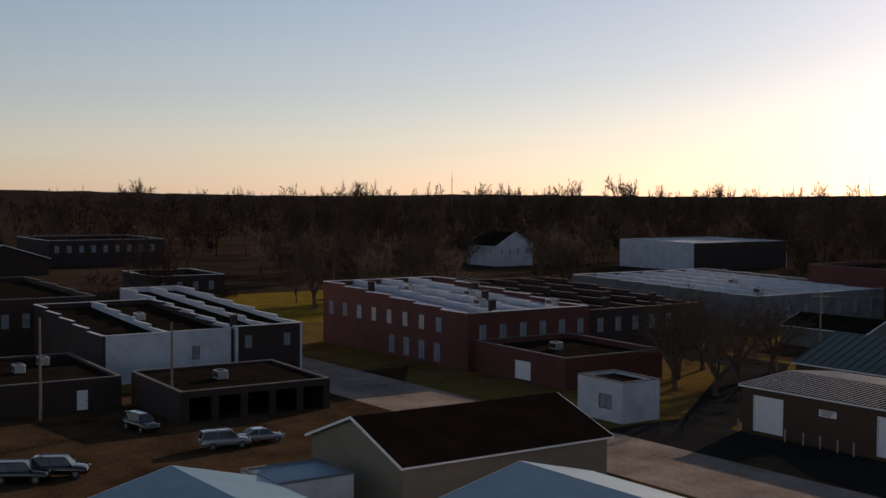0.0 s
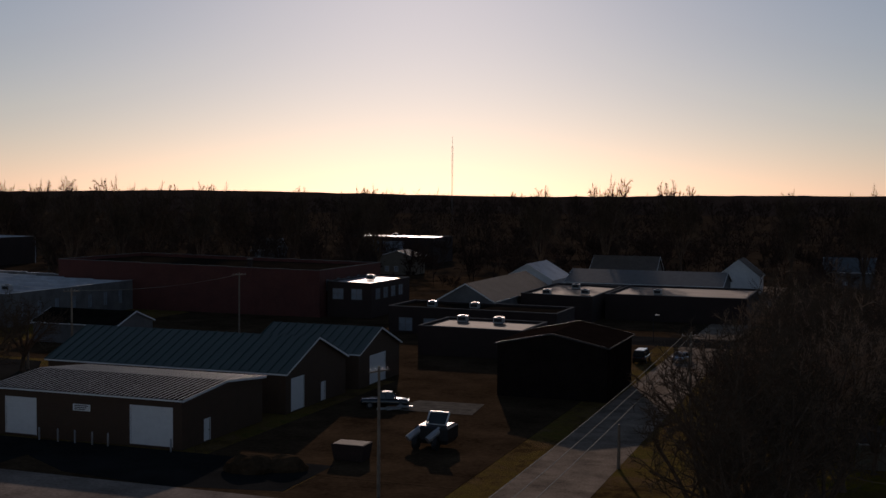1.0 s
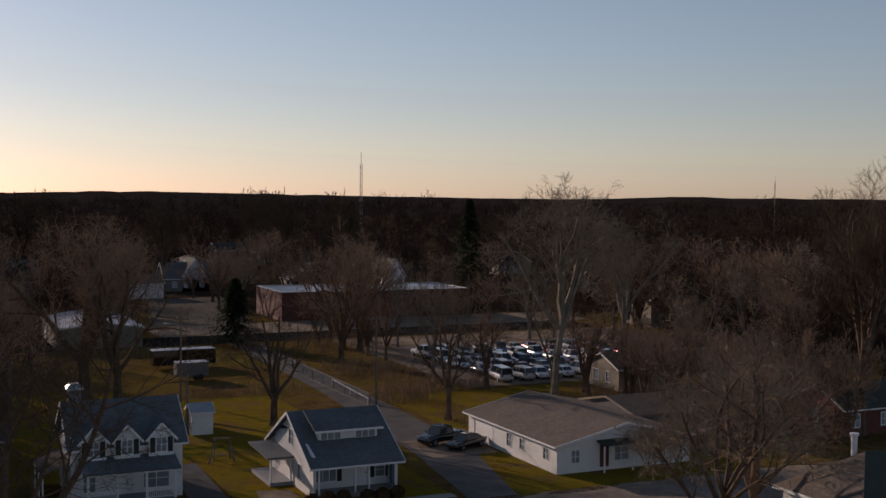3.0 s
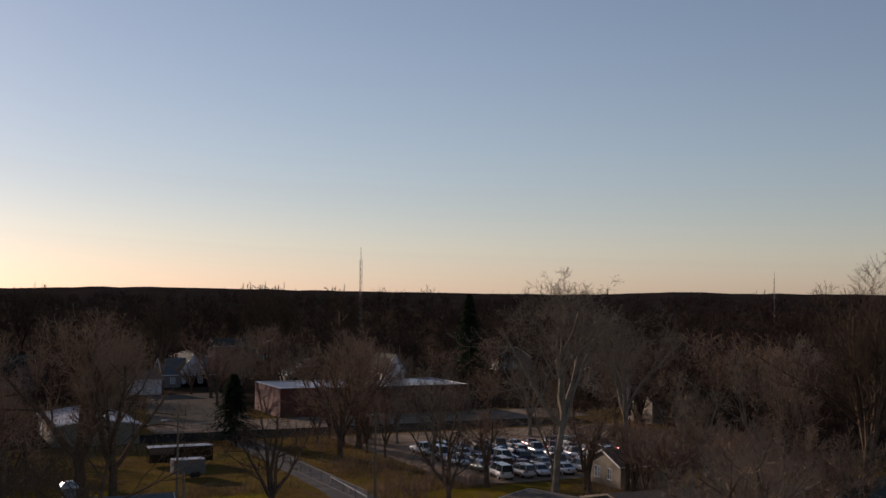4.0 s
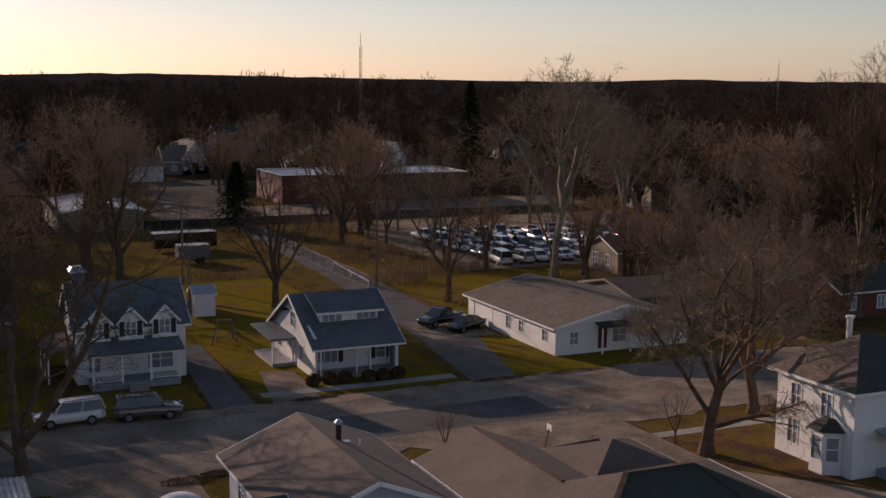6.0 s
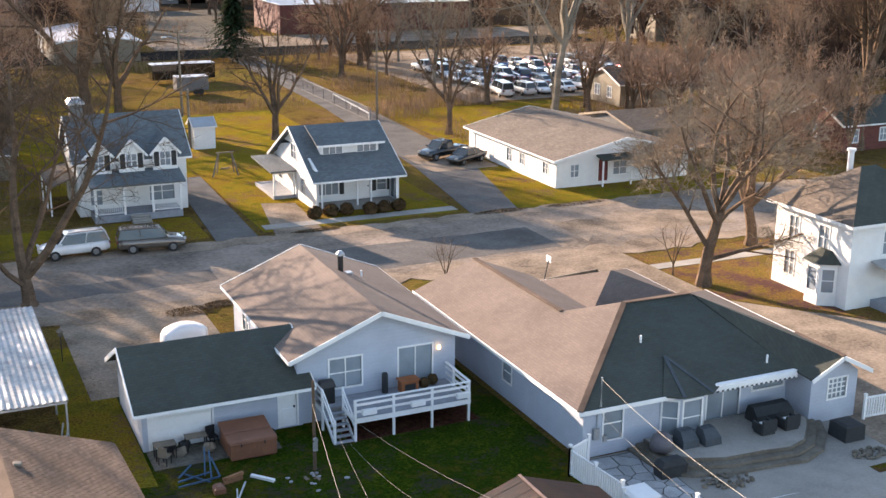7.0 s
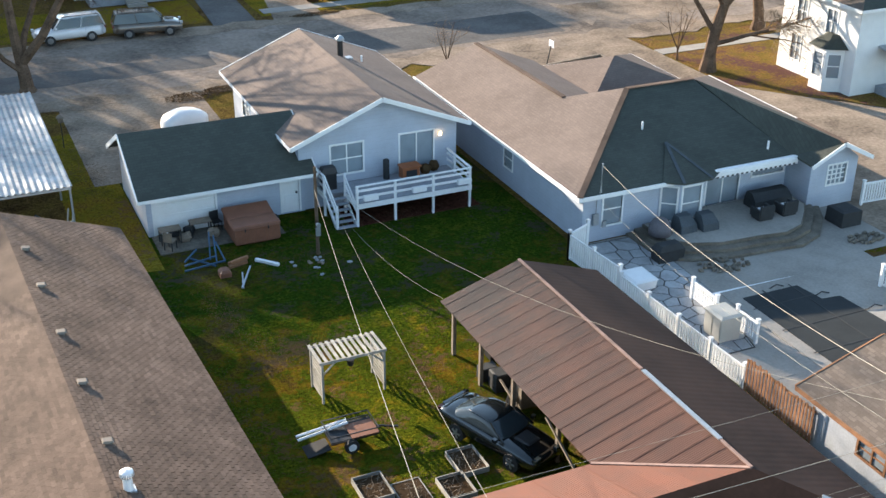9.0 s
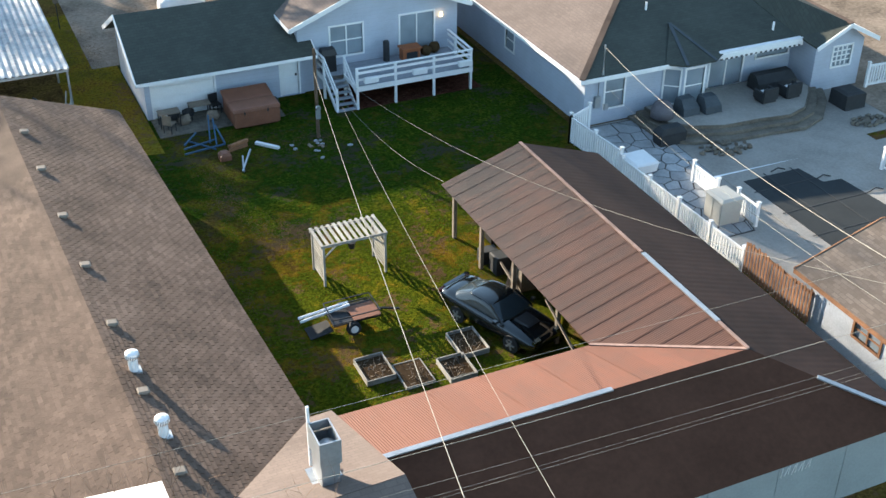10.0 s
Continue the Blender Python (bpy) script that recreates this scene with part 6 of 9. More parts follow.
for x, y in ((31.3, 41.1), (32.4, 40.9)):
    prism("covered_armchair", "cover_slate", "armchair under a dark grey cover", "armchair", [(x - 0.45, x + 0.45, y - 0.45, y + 0.45, 0.46), (x - 0.43, x + 0.43, y - 0.4, y + 0.45, 0.8), (x - 0.35, x + 0.35, y + 0.0, y + 0.42, 1.15)], group="covered armchairs")
prism("covered_sofa", "black", "outdoor sofa set under a black cover", "sofa", [(35.7, 38.0, 41.5, 42.4, 0.46), (35.72, 37.95, 41.52, 42.4, 0.85), (35.8, 37.9, 41.95, 42.35, 1.15)])
for x in (35.5, 36.9):
    root = thing("wicker_armchair", (x, 40.7, 0.46), "dark wicker armchair with pale cushion", "armchair", "wicker armchairs")
    for nm, b, mt in (("seat", (x - 0.4, x + 0.4, 40.35, 41.05, 0.62, 0.82), "black"), ("cushion", (x - 0.3, x + 0.3, 40.4, 40.95, 0.82, 0.9), "vinyl"), ("backrest", (x - 0.4, x + 0.4, 40.3, 40.42, 0.62, 1.2), "black"),
                      ("arm", (x - 0.46, x - 0.34, 40.35, 41.05, 0.6, 1.02), "black"), ("arm", (x + 0.34, x + 0.46, 40.35, 41.05, 0.6, 1.02), "black"), ("base", (x - 0.38, x + 0.38, 40.36, 41.0, 0.455, 0.62), "black")):
        bm = nbm()
        box(bm, *b)
        part(nm, bm, mt, root)
prism("covered_fire_table", "black", "square fire table under a black cover", "table", [(38.9, 40.1, 38.9, 40.1, 0.0), (38.92, 40.08, 38.92, 40.08, 0.75), (39.1, 39.9, 39.1, 39.9, 0.82)])
for cx, cy, rad in ((31.3, 38.0, 1.0), (39.2, 37.6, 0.75)):
    ring = thing("stone_bed", (cx, cy, 0), "rough ring of loose landscaping stones", "stone bed", "stone beds")
    for k in range(42):
        a, d = rs.uniform(0, 6.28), rad * math.sqrt(rs.random())
        bm = nbm()
        blob(bm, (cx + d * math.cos(a) * 1.3, cy + d * math.sin(a) * 0.7, 0.07), (rs.uniform(0.08, 0.18), rs.uniform(0.07, 0.14), rs.uniform(0.06, 0.13)), k + cx, 0.5, 1)
        part("stone", bm, "riser", ring)

# retracted awning with striped valance
aw = thing("awning", (36.0, 42.6, 2.4), "retracted white awning with striped valance", "awning")
bm = nbm()
bar(bm, (33.5, 42.1, 2.62), (38.4, 42.1, 2.62), 0.25, 0.16)
part("cassette", bm, "vinyl", aw)
for k in range(34):
    bm = nbm()
    x = 33.55 + k * 0.142
    box(bm, x, x + 0.142, 41.96, 41.975, 2.32, 2.54)
    part("valance_stripe", bm, "vinyl" if k % 2 else "black", aw)
# small hip roof over the bay
br = thing("bay_roof", (32.1, 42.5, 2.6), "small charcoal hip roof over the bay window", "roof")
tip, eave = (32.1, 44.3, 3.56), [(30.5, 42.0, 2.63), (31.35, 41.45, 2.63), (32.95, 41.45, 2.63), (33.8, 42.05, 2.63)]
for p, q in zip(eave, eave[1:]):
    bm = nbm()
    slab(bm, [p, q, tip], 0.08)
    part("facet", bm, "dark_x", br)
for p in eave[1:3]:
    bm = nbm()
    bar(bm, Vector(p) + Vector((0, 0, 0.02)), Vector(tip) + Vector((0, 0, 0.02)), 0.16, 0.03)
    part("hip_cap", bm, "cover_slate", br)
# service mast and meter on the long house
sm = thing("service_mast", (27.2, 42.3, 1.2), "grey service mast and meter on the wall", "service mast")
bm = nbm()
tube(bm, [(27.2, 42.38, 1.2), (27.2, 42.38, 2.4), (27.2, 42.1, 2.7), (27.2, 42.1, 4.1)], 0.05, 8)
part("conduit", bm, "galv", sm)
bm = nbm()
box(bm, 27.05, 27.35, 42.34, 42.48, 0.9, 1.45)
part("meter_box", bm, "galv", sm)
bm = nbm()
box(bm, 27.6, 27.8, 42.38, 42.48, 0.7, 1.0)
part("junction_box", bm, "galv", sm)


# ---- fences ----
def picket_fence(a, b, height, label, post_gap=2.2, picket_gap=0.16, group="white fences"):
    a, b = Vector((*a, 0)), Vector((*b, 0))
    root = thing("picket_fence", a, label, "fence", group)
    d = (b - a)
    n = max(1, round(d.length / post_gap))
    for i in range(n + 1):
        p = a + d * i / n
        bm = nbm()
        bar(bm, p, p + Vector((0, 0, height + 0.12)), 0.12)
        bar(bm, p + Vector((0, 0, height + 0.12)), p + Vector((0, 0, height + 0.18)), 0.16)
        part("post", bm, "vinyl", root)
    for z in (0.15, height - 0.05):
        bm = nbm()
        bar(bm, a + Vector((0, 0, z)), b + Vector((0, 0, z)), 0.05, 0.1)
        part("rail", bm, "vinyl", root)
    me = None
    for i in range(int(d.length / picket_gap)):
        p = a + d.normalized() * (i + 0.5) * picket_gap
        if me is None:
            bm = nbm()
            box(bm, -0.035, 0.035, -0.035, 0.035, 0.1, height - 0.02)
            ob = part("picket", bm, "vinyl", None)
            me = ob.data
        else:
            ob = new("picket", me)
        ob.parent = root
        ob.location = p - a


picket_fence((25.2, 41.3), (26.5, 41.9), 1.35, "short white vinyl picket gate panel")
picket_fence((25.2, 41.3), (25.55, 37.6), 1.3, "white vinyl picket fence")
picket_fence((25.55, 37.5), (25.85, 29.4), 1.0, "low white vinyl picket fence")
picket_fence((28.2, 36.0), (28.2, 34.3), 0.9, "short white vinyl picket panel")
picket_fence((28.4, 33.2), (28.4, 31.9), 0.95, "short white vinyl picket panel")
picket_fence((41.7, 40.7), (45.5, 40.5), 1.2, "white vinyl picket fence beside the house")
picket_fence((36.4, 33.6), (37.6, 30.0), 0.95, "white vinyl picket fence by the pool")
sheet("pavement_pad", [(26.2, 29.4), (28.6, 29.4), (28.4, 31.6), (26.2, 31.6)], 0.02, "concrete", "small pale concrete pad", "pad", thick=0.05)
wf = thing("board_fence", (25.6, 27.2, 0), "cedar board fence with leaning boards", "fence")
for k in range(22):
    bm = nbm()
    y = 29.0 - k * 0.17
    lean = rs.uniform(-0.03, 0.03)
    bar(bm, (25.62, y, 0), (25.62 + lean, y + lean, rs.uniform(1.5, 1.75)), 0.03, 0.1, up=(0, 1, 0))
    part("board", bm, "cedar", wf)
for z in (0.4, 1.5):
    bm = nbm()
    bar(bm, (25.68, 29.05, z), (25.68, 25.4, z), 0.05, 0.09)
    part("rail", bm, "cedar", wf)
sheet("lawn_pool", rect(38.2, 44, 33.0, 36.6), 0.012, "yard", "strip of green lawn by the pool", "lawn", thick=0.05)


# ---- wires ----
def wire(name, a, b, sag, r, label, mat_name="cable", steps=12):
    a, b = Vector(a), Vector(b)
    bm = nbm()
    tube(bm, [a.lerp(b, i / steps) - Vector((0, 0, 4 * sag * (i / steps) * (1 - i / steps))) for i in range(steps + 1)], r, 5)
    return whole(name, bm, mat_name, label, "wire", group="overhead wires")


wire("service_cable", (14.95, 46.4, 3.2), (5.9, 12.0, 11.58), 0.3, 0.008, "pale service cable over the yard")
wire("service_cable", (16.7, 48.6, 0.9), (7.53, 12.0, 10.94), 0.3, 0.005, "thin beaded service cable over the yard")
wire("service_cable", (16.7, 48.6, 1.0), (16.6, 36.2, 2.5), 0.5, 0.006, "slack cable from the deck to the shed")
wire("service_cable", (17.3, 49.0, 1.3), (18.28, 16.0, 9.73), 1.2, 0.005, "thin service cable over the shed")
wire("service_cable", (27.2, 42.1, 4.0), (18.09, 16.0, 10.47), 0.5, 0.010, "thick twisted service cable to the house")
wire("service_cable", (27.12, 42.1, 2.4), (18.45, 16.0, 9.11), 0.5, 0.005, "thin service cable to the house")
for z, y0, y1, r in ((7.0, 21.3, 19.8, 0.005), (10.0, 16.32, 14.11, 0.006), (10.0, 15.74, 12.88, 0.0025), (10.0, 15.18, 12.9, 0.0025), (10.0, 15.13, 12.75, 0.0025)):
    wire("power_line", (-24, y0, z), (46, y1, z), 0.5, r, "thin power line along the alley", "cable", 20)


# things kept under the carport and beside it
bars_thing("metal_scrap", "bent dark metal frame under the carport", "scrap", "dark_metal", [((3.2, 52.6, 0.1), (4.4, 52.4, 0.9)), ((4.4, 52.4, 0.9), (4.6, 53.4, 0.2)), ((3.2, 52.6, 0.1), (3.6, 53.6, 1.0)), ((3.6, 53.6, 1.0), (4.6, 53.4, 0.2)), ((2.6, 52.4, 0.1), (3.0, 53.4, 1.2))], 0.06)
bars_thing("chain_rack", "pale metal rack leaning by the carport post", "rack", "galv", [((4.7, 52.2, 0.05), (5.0, 52.4, 1.6)), ((4.9, 52.0, 0.05), (5.2, 52.3, 1.5)), ((4.75, 52.3, 0.5), (5.05, 52.15, 0.5)), ((4.85, 52.3, 1.0), (5.12, 52.2, 1.0))], 0.05)
dish = thing("dish_antenna", (2.4, 52.3, 1.3), "white dish antenna under the carport edge", "dish antenna")
bm = nbm()
tube(bm, [(2.4, 52.3, 1.3), (2.45, 52.2, 1.38), (2.5, 52.1, 1.5)], [0.08, 0.25, 0.34], 14)
part("reflector", bm, "vinyl", dish)
bm = nbm()
bar(bm, (2.4, 52.4, 0.0), (2.4, 52.35, 1.35), 0.05)
part("stand", bm, "dark_metal", dish)
prism("tool_chest", "dark_metal", "dark steel tool chest under the carport", "tool chest", [(0.2, 1.6, 53.0, 53.7, 0.0), (0.2, 1.6, 53.0, 53.7, 0.95), (0.25, 1.55, 53.05, 53.65, 1.0)])
feeder = thing("bird_feeder", (6.4, 64.4, 0), "small dark bird feeder on a pole", "bird feeder")
bm = nbm()
bar(bm, (6.4, 64.4, 0), (6.4, 64.4, 1.5), 0.05)
part("pole", bm, "dark_metal", feeder)
bm = nbm()
loft(bm, [[(6.4 - r, 64.4 - r, z), (6.4 + r, 64.4 - r, z), (6.4 + r, 64.4 + r, z), (6.4 - r, 64.4 + r, z)] for r, z in ((0.12, 1.5), (0.12, 1.75), (0.2, 1.77), (0.03, 1.95))])
part("house", bm, "wood", feeder)

# dead leaves and bare earth in the yard
for x, y, rx, ry, n in ((9.6, 42.5, 0.8, 3.2, 900), (6.9, 52.5, 1.4, 6.0, 1000), (6.6, 60.0, 1.3, 5.0, 700), (10.6, 39.0, 1.4, 1.6, 700), (14.9, 46.0, 1.8, 1.0, 500), (17.0, 31.5, 0.7, 4.5, 900), (12.4, 28.6, 2.4, 1.2, 700), (20.0, 48.8, 3.6, 0.8, 800), (12.5, 47.0, 2.4, 1.2, 400), (8.2, 36.0, 0.7, 6.0, 500), (15.0, 38.0, 5.0, 5.0, 420), (7.0, 60.0, 1.1, 4.5, 900), (51.6, 58.2, 0.9, 4.0, 900), (49.5, 60.0, 3.0, 4.0, 700)):
    bm = nbm()
    rl = random.Random(int(x * 10 + y))
    for k in range(n):
        p = Vector((rl.gauss(x, rx * 0.5), rl.gauss(y, ry * 0.5), rl.uniform(0.012, 0.05)))
        d = Vector((rl.uniform(-1, 1), rl.uniform(-1, 1), rl.uniform(-0.15, 0.4))).normalized() * rl.uniform(0.018, 0.04)
        t = d.cross(Vector((0, 0, 1))).normalized() * 0.018
        bm.faces.new([bm.verts.new(p - d), bm.verts.new(p + t), bm.verts.new(p + d), bm.verts.new(p - t)])
    whole("leaf_litter", bm, "leaf", "scattered dead leaves in the grass", "leaves", "stuff")
# ---- houses over the street ----
gable_building("farmhouse", "white two-storey house with three front gables and porch", "house", 11.9, 20.6, 96.0, 103.6, 4.6, 7.5, "x", "white", "blue_x", oh=0.4,
               openings={"S": [(0.9, 1.8, 0.9, 2.3), (3.6, 4.4, 0.5, 2.5, "d"), (5.6, 7.6, 0.9, 2.3)], "W": [(2, 3, 0.9, 2.3), (4.8, 5.8, 0.9, 2.3), (3.3, 4.3, 3.6, 5.0)], "E": [(2, 3, 0.9, 2.3)]})
cot = gable_building("cottage", "white cottage with steep blue-grey roof and dormer", "cottage", 29.9, 37.2, 90.15, 102.3, 2.75, 6.05, "x", "white", "blue_x", oh=0.45, skip="S",
                     openings={"W": [(1.6, 2.5, 0.9, 2.1), (8.0, 8.9, 0.9, 2.1), (5.4, 6.7, 3.4, 4.6)], "E": [(0.3, 1.7, 0.35, 2.2, "s")]})
f = Face((30.1, 92.0), (37.0, 92.0))
cops = [(0.6, 2.3, 0.95, 2.1), (4.3, 5.1, 0.4, 2.4), (5.8, 6.6, 1.0, 2.1)]
bm = nbm()
wall_mesh(bm, f, 0, lambda s: 3.6, 0.2, cops)
part("wall", bm, "white", cot)
window(cot, f, cops[0], bars=(2, 0), shutters="black")
door(cot, f, cops[1])
window(cot, f, cops[2], bars=(0, 1), shutters="black")
gable_building("ranch_house", "low white ranch house with tan roof", "house", 52.3, 66.5, 90.1, 108.0, 2.55, 4.1, "y", "white", "tan_y", oh=0.45,
               openings={"S": [(1.5, 2.3, 0.9, 2.0), (4.4, 5.4, 0.3, 2.3, "r"), (6.0, 7.4, 0.8, 2.0)], "W": [(1.4, 5.4, 0.1, 2.2, "o"), (8.4, 9.3, 0.8, 2.0), (11, 11.9, 1.0, 2.0), (15.5, 16.4, 1.0, 2.0)]})


def hip_house(name, label, category, x0, x1, y0, y1, ze, zr, wall, roofs, oh, openings):
    """A house under a hip roof; roofs: the materials of the S, E, N and W slopes."""
    root = thing(name, ((x0 + x1) / 2, (y0 + y1) / 2, 0), label, category)
    faces = faces_of(x0, x1, y0, y1)
    for side, f in faces.items():
        bm = nbm()
        wall_mesh(bm, f, 0, lambda s: ze, 0.2, openings.get(side, []), (), 0.2 if side in "EW" else 0.0)
        part("wall", bm, wall, root)
    fill_openings(root, faces, openings, "trim", None)
    a, b, c, d, z = x0 - oh, x1 + oh, y0 - oh, y1 + oh, ze + 0.02
    h = (y1 - y0) / 2 + oh
    ym = (y0 + y1) / 2
    p, q = (a + h, ym, zr), (b - h, ym, zr)
    for mt, pts in zip(roofs, ([(a, c, z), (b, c, z), q, p], [(b, c, z), (b, d, z), q], [(b, d, z), (a, d, z), p, q], [(a, d, z), (a, c, z), p])):
        bm = nbm()
        slab(bm, pts, 0.14)
        part("roof", bm, mt, root)
    for u, v in (((a, c), (b, c)), ((b, c), (b, d)), ((b, d), (a, d)), ((a, d), (a, c))):
        bm = nbm()
        bar(bm, (*u, z - 0.1), (*v, z - 0.1), 0.06, 0.2)
        part("fascia", bm, "trim", root)
    return root


# tan towards the sun, dark away from it: the roof's shade as colour
hip_house("corner_house", "white two-storey house with tan hip roof, shaded sides coloured dark", "house", 52.6, 61.0, 53.9, 61.0, 5.6, 8.3, "white", ("dark_x", "dark_y", "tan_x", "tan_y"), 0.5,
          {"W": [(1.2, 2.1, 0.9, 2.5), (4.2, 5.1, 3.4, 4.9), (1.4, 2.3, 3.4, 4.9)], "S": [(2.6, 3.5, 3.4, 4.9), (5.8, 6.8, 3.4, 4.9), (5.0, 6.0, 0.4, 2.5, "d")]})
hip_house("rear_garage", "small attached garage with brown shingle hip roof", "garage", 34.6, 40.2, 54.7, 60.2, 2.3, 3.5, "grey", ("brown_x", "brown_y", "brown_x", "brown_y"), 0.4, {})
# ---- beyond ----
flat_building("brick_warehouse", "low red brick building with pale flat roof", "building", 67.0, 107.0, 222.0, 240.0, (5.6, 5.4), "brick", "membrane", roof_drop=0.1, coping="trim")
# ---- street house details ----
def small_gable(name, label, x, y, w, zb, zt, depth, wall="white", roof="blue_y", shutters="black"):
    root = thing(name, (x, y, zb), label, "gable", "roof gables")
    f = Face((x - w / 2, y), (x + w / 2, y))
    bm = nbm()
    o = (w / 2 - 0.4, w / 2 + 0.4, zb + 0.15, zb + 1.25)
    wall_mesh(bm, f, zb - 0.2, lambda s: zb + 1.3 + (zt - zb - 1.3) * (1 - abs(s - w / 2) / (w / 2)), 0.15, [o], (w / 2,))
    part("wall", bm, wall, root)
    window(root, f, o, shutters=shutters)
    bm, tr_ = nbm(), nbm()
    e = 0.25
    ze = zb + 1.3 - e * (zt - zb - 1.3) / (w / 2)
    slab(bm, [(x - w / 2 - e, y + depth, ze + 0.1), (x - w / 2 - e, y - 0.25, ze + 0.1), (x, y - 0.25, zt + 0.1), (x, y + depth, zt + 0.1)], 0.1)
    slab(bm, [(x + w / 2 + e, y - 0.25, ze + 0.1), (x + w / 2 + e, y + depth, ze + 0.1), (x, y + depth, zt + 0.1), (x, y - 0.25, zt + 0.1)], 0.1)
    part("roof", bm, roof, root)
    for s in (-1, 1):
        bar(tr_, (x + s * (w / 2 + e), y - 0.27, ze + 0.04), (x, y - 0.27, zt + 0.06), 0.05, 0.18)
    part("fascia", tr_, "trim", root)


for gx in (13.5, 16.1, 18.8):
    small_gable("front_gable", "white front gable with shuttered window", gx, 95.42, 2.0, 3.72, 6.1, 3.6)


def porch(name, label, x0, x1, y0, y1, zf, ze, zt, roof, posts, rail=True):
    root = thing(name, ((x0 + x1) / 2, (y0 + y1) / 2, 0), label, "porch")
    bm = nbm()
    box(bm, x0, x1, y0, y1, 0, zf)
    part("floor", bm, "deck", root)
    bm = nbm()
    slab(bm, [(x0 - 0.3, y0 - 0.3, ze), (x1 + 0.3, y0 - 0.3, ze), (x1 + 0.3, y1 - 0.01, zt), (x0 - 0.3, y1 - 0.01, zt)], 0.14)
    part("roof", bm, roof, root)
    bm = nbm()
    bar(bm, (x0, y0 + 0.1, ze - 0.22), (x1, y0 + 0.1, ze - 0.22), 0.12, 0.22)
    part("beam", bm, "trim", root)
    xs = [x0 + 0.1 + (x1 - x0 - 0.2) * i / (posts - 1) for i in range(posts)]
    for x in xs:
        bm = nbm()
        bar(bm, (x, y0 + 0.1, zf), (x, y0 + 0.1, ze - 0.3), 0.16)
        part("post", bm, "trim", root)
    if rail:
        for i, (a, b) in enumerate(zip(xs, xs[1:])):
            if posts > 3 and i == posts // 2 - 1 and posts % 2 == 0:
                continue
            bm = nbm()
            bar(bm, (a, y0 + 0.1, zf + 0.9), (b, y0 + 0.1, zf + 0.9), 0.07)
            bar(bm, (a, y0 + 0.1, zf + 0.15), (b, y0 + 0.1, zf + 0.15), 0.06)
            part("rail", bm, "trim", root)
            for k in range(int((b - a) / 0.16)):
                bm = nbm()
                x = a + 0.12 + k * 0.16
                bar(bm, (x, y0 + 0.1, zf + 0.15), (x, y0 + 0.1, zf + 0.9), 0.05)
                part("baluster", bm, "trim", root)
    return root


porch("front_porch", "white front porch with blue-grey roof and balusters", 12.7, 19.6, 93.4, 95.95, 0.55, 3.0, 3.65, "blue_x", 4)
bm = nbm()
for k in range(4):
    box(bm, 15.4, 16.9, 92.2 + k * 0.3, 93.4, 0.12 * k, 0.12 * (k + 1))
whole("porch_steps", bm, "concrete", "concrete steps up to the porch", "steps")
chm = thing("brick_chimney", (12.6, 99.6, 6.5), "brick chimney with pale metal cap", "chimney")
bm = nbm()
box(bm, 12.1, 13.1, 99.2, 100.2, 6.4, 8.6)
part("shaft", bm, "masonry_grey", chm)
bm = nbm()
loft(bm, [[(12.6 - a, 99.7 - a, z), (12.6 + a, 99.7 - a, z), (12.6 + a, 99.7 + a, z), (12.6 - a, 99.7 + a, z)] for a, z in ((0.7, 8.6), (0.7, 8.75), (0.35, 9.1))])
part("cap", bm, "galv", chm)
gable_building("back_shed", "low shed with pale tan roof behind the house", "shed", -1.0, 8.5, 112.0, 118.0, 2.4, 3.4, "x", "cream", "tan_x", oh=0.3)
wing = thing("side_porch", (10.8, 100, 0), "low white lean-to with tan roof", "lean-to")
bm = nbm()
slab(bm, [(9.7, 97.0, 2.4), (11.88, 97.0, 3.2), (11.88, 103.2, 3.2), (9.7, 103.2, 2.4)], 0.12)
part("roof", bm, "tan_y", wing)
for y in (97.2, 100.0, 103.0):
    bm = nbm()
    bar(bm, (9.85, y, 0), (9.85, y, 2.35), 0.12)
    part("post", bm, "trim", wing)

# cottage: dormer, porches, shrubs
dm = thing("roof_dormer", (33.7, 93.0, 4.0), "long shed dormer with two triple windows", "dormer")
f = Face((31.1, 92.7), (36.3, 92.7))
ops = [(0.25, 1.95, 4.28, 4.92), (3.3, 5.0, 4.28, 4.92)]
bm = nbm()
wall_mesh(bm, f, 3.4, lambda s: 5.1, 0.15, ops)
part("wall", bm, "white", dm)
for o in ops:
    window(dm, f, o, bars=(2, 0))
for x in (31.1, 36.3):
    g2 = Face((x, 92.7), (x, 95.5)) if x > 33 else Face((x, 95.5), (x, 92.7))
    bm = nbm()
    wall_mesh(bm, g2, 3.4, (lambda s: 5.05 + 0.36 * (s + 0.5)) if x > 33 else (lambda s: 5.05 + 0.36 * (3.3 - s)), 0.12, [], (), 0.16)
    part("cheek", bm, "white", dm)
bm = nbm()
slab(bm, [(30.7, 92.2, 5.1), (36.7, 92.2, 5.1), (36.7, 95.5, 6.32), (30.7, 95.5, 6.32)], 0.12)
part("roof", bm, "blue_x", dm)
bm = nbm()
bar(bm, (30.7, 92.18, 5.03), (36.7, 92.18, 5.03), 0.05, 0.18)
part("fascia", bm, "trim", dm)
pr = thing("cottage_porch", (33.5, 91, 0), "cottage front porch with slim posts", "porch")
bm = nbm()
box(bm, 30.12, 36.98, 89.9, 91.99, 0, 0.35)
part("floor", bm, "concrete", pr)
for x in (30.3, 33.4, 34.6, 36.9):
    bm = nbm()
    bar(bm, (x, 90.05, 0.35), (x, 90.05, 2.6), 0.12)
    part("post", bm, "trim", pr)
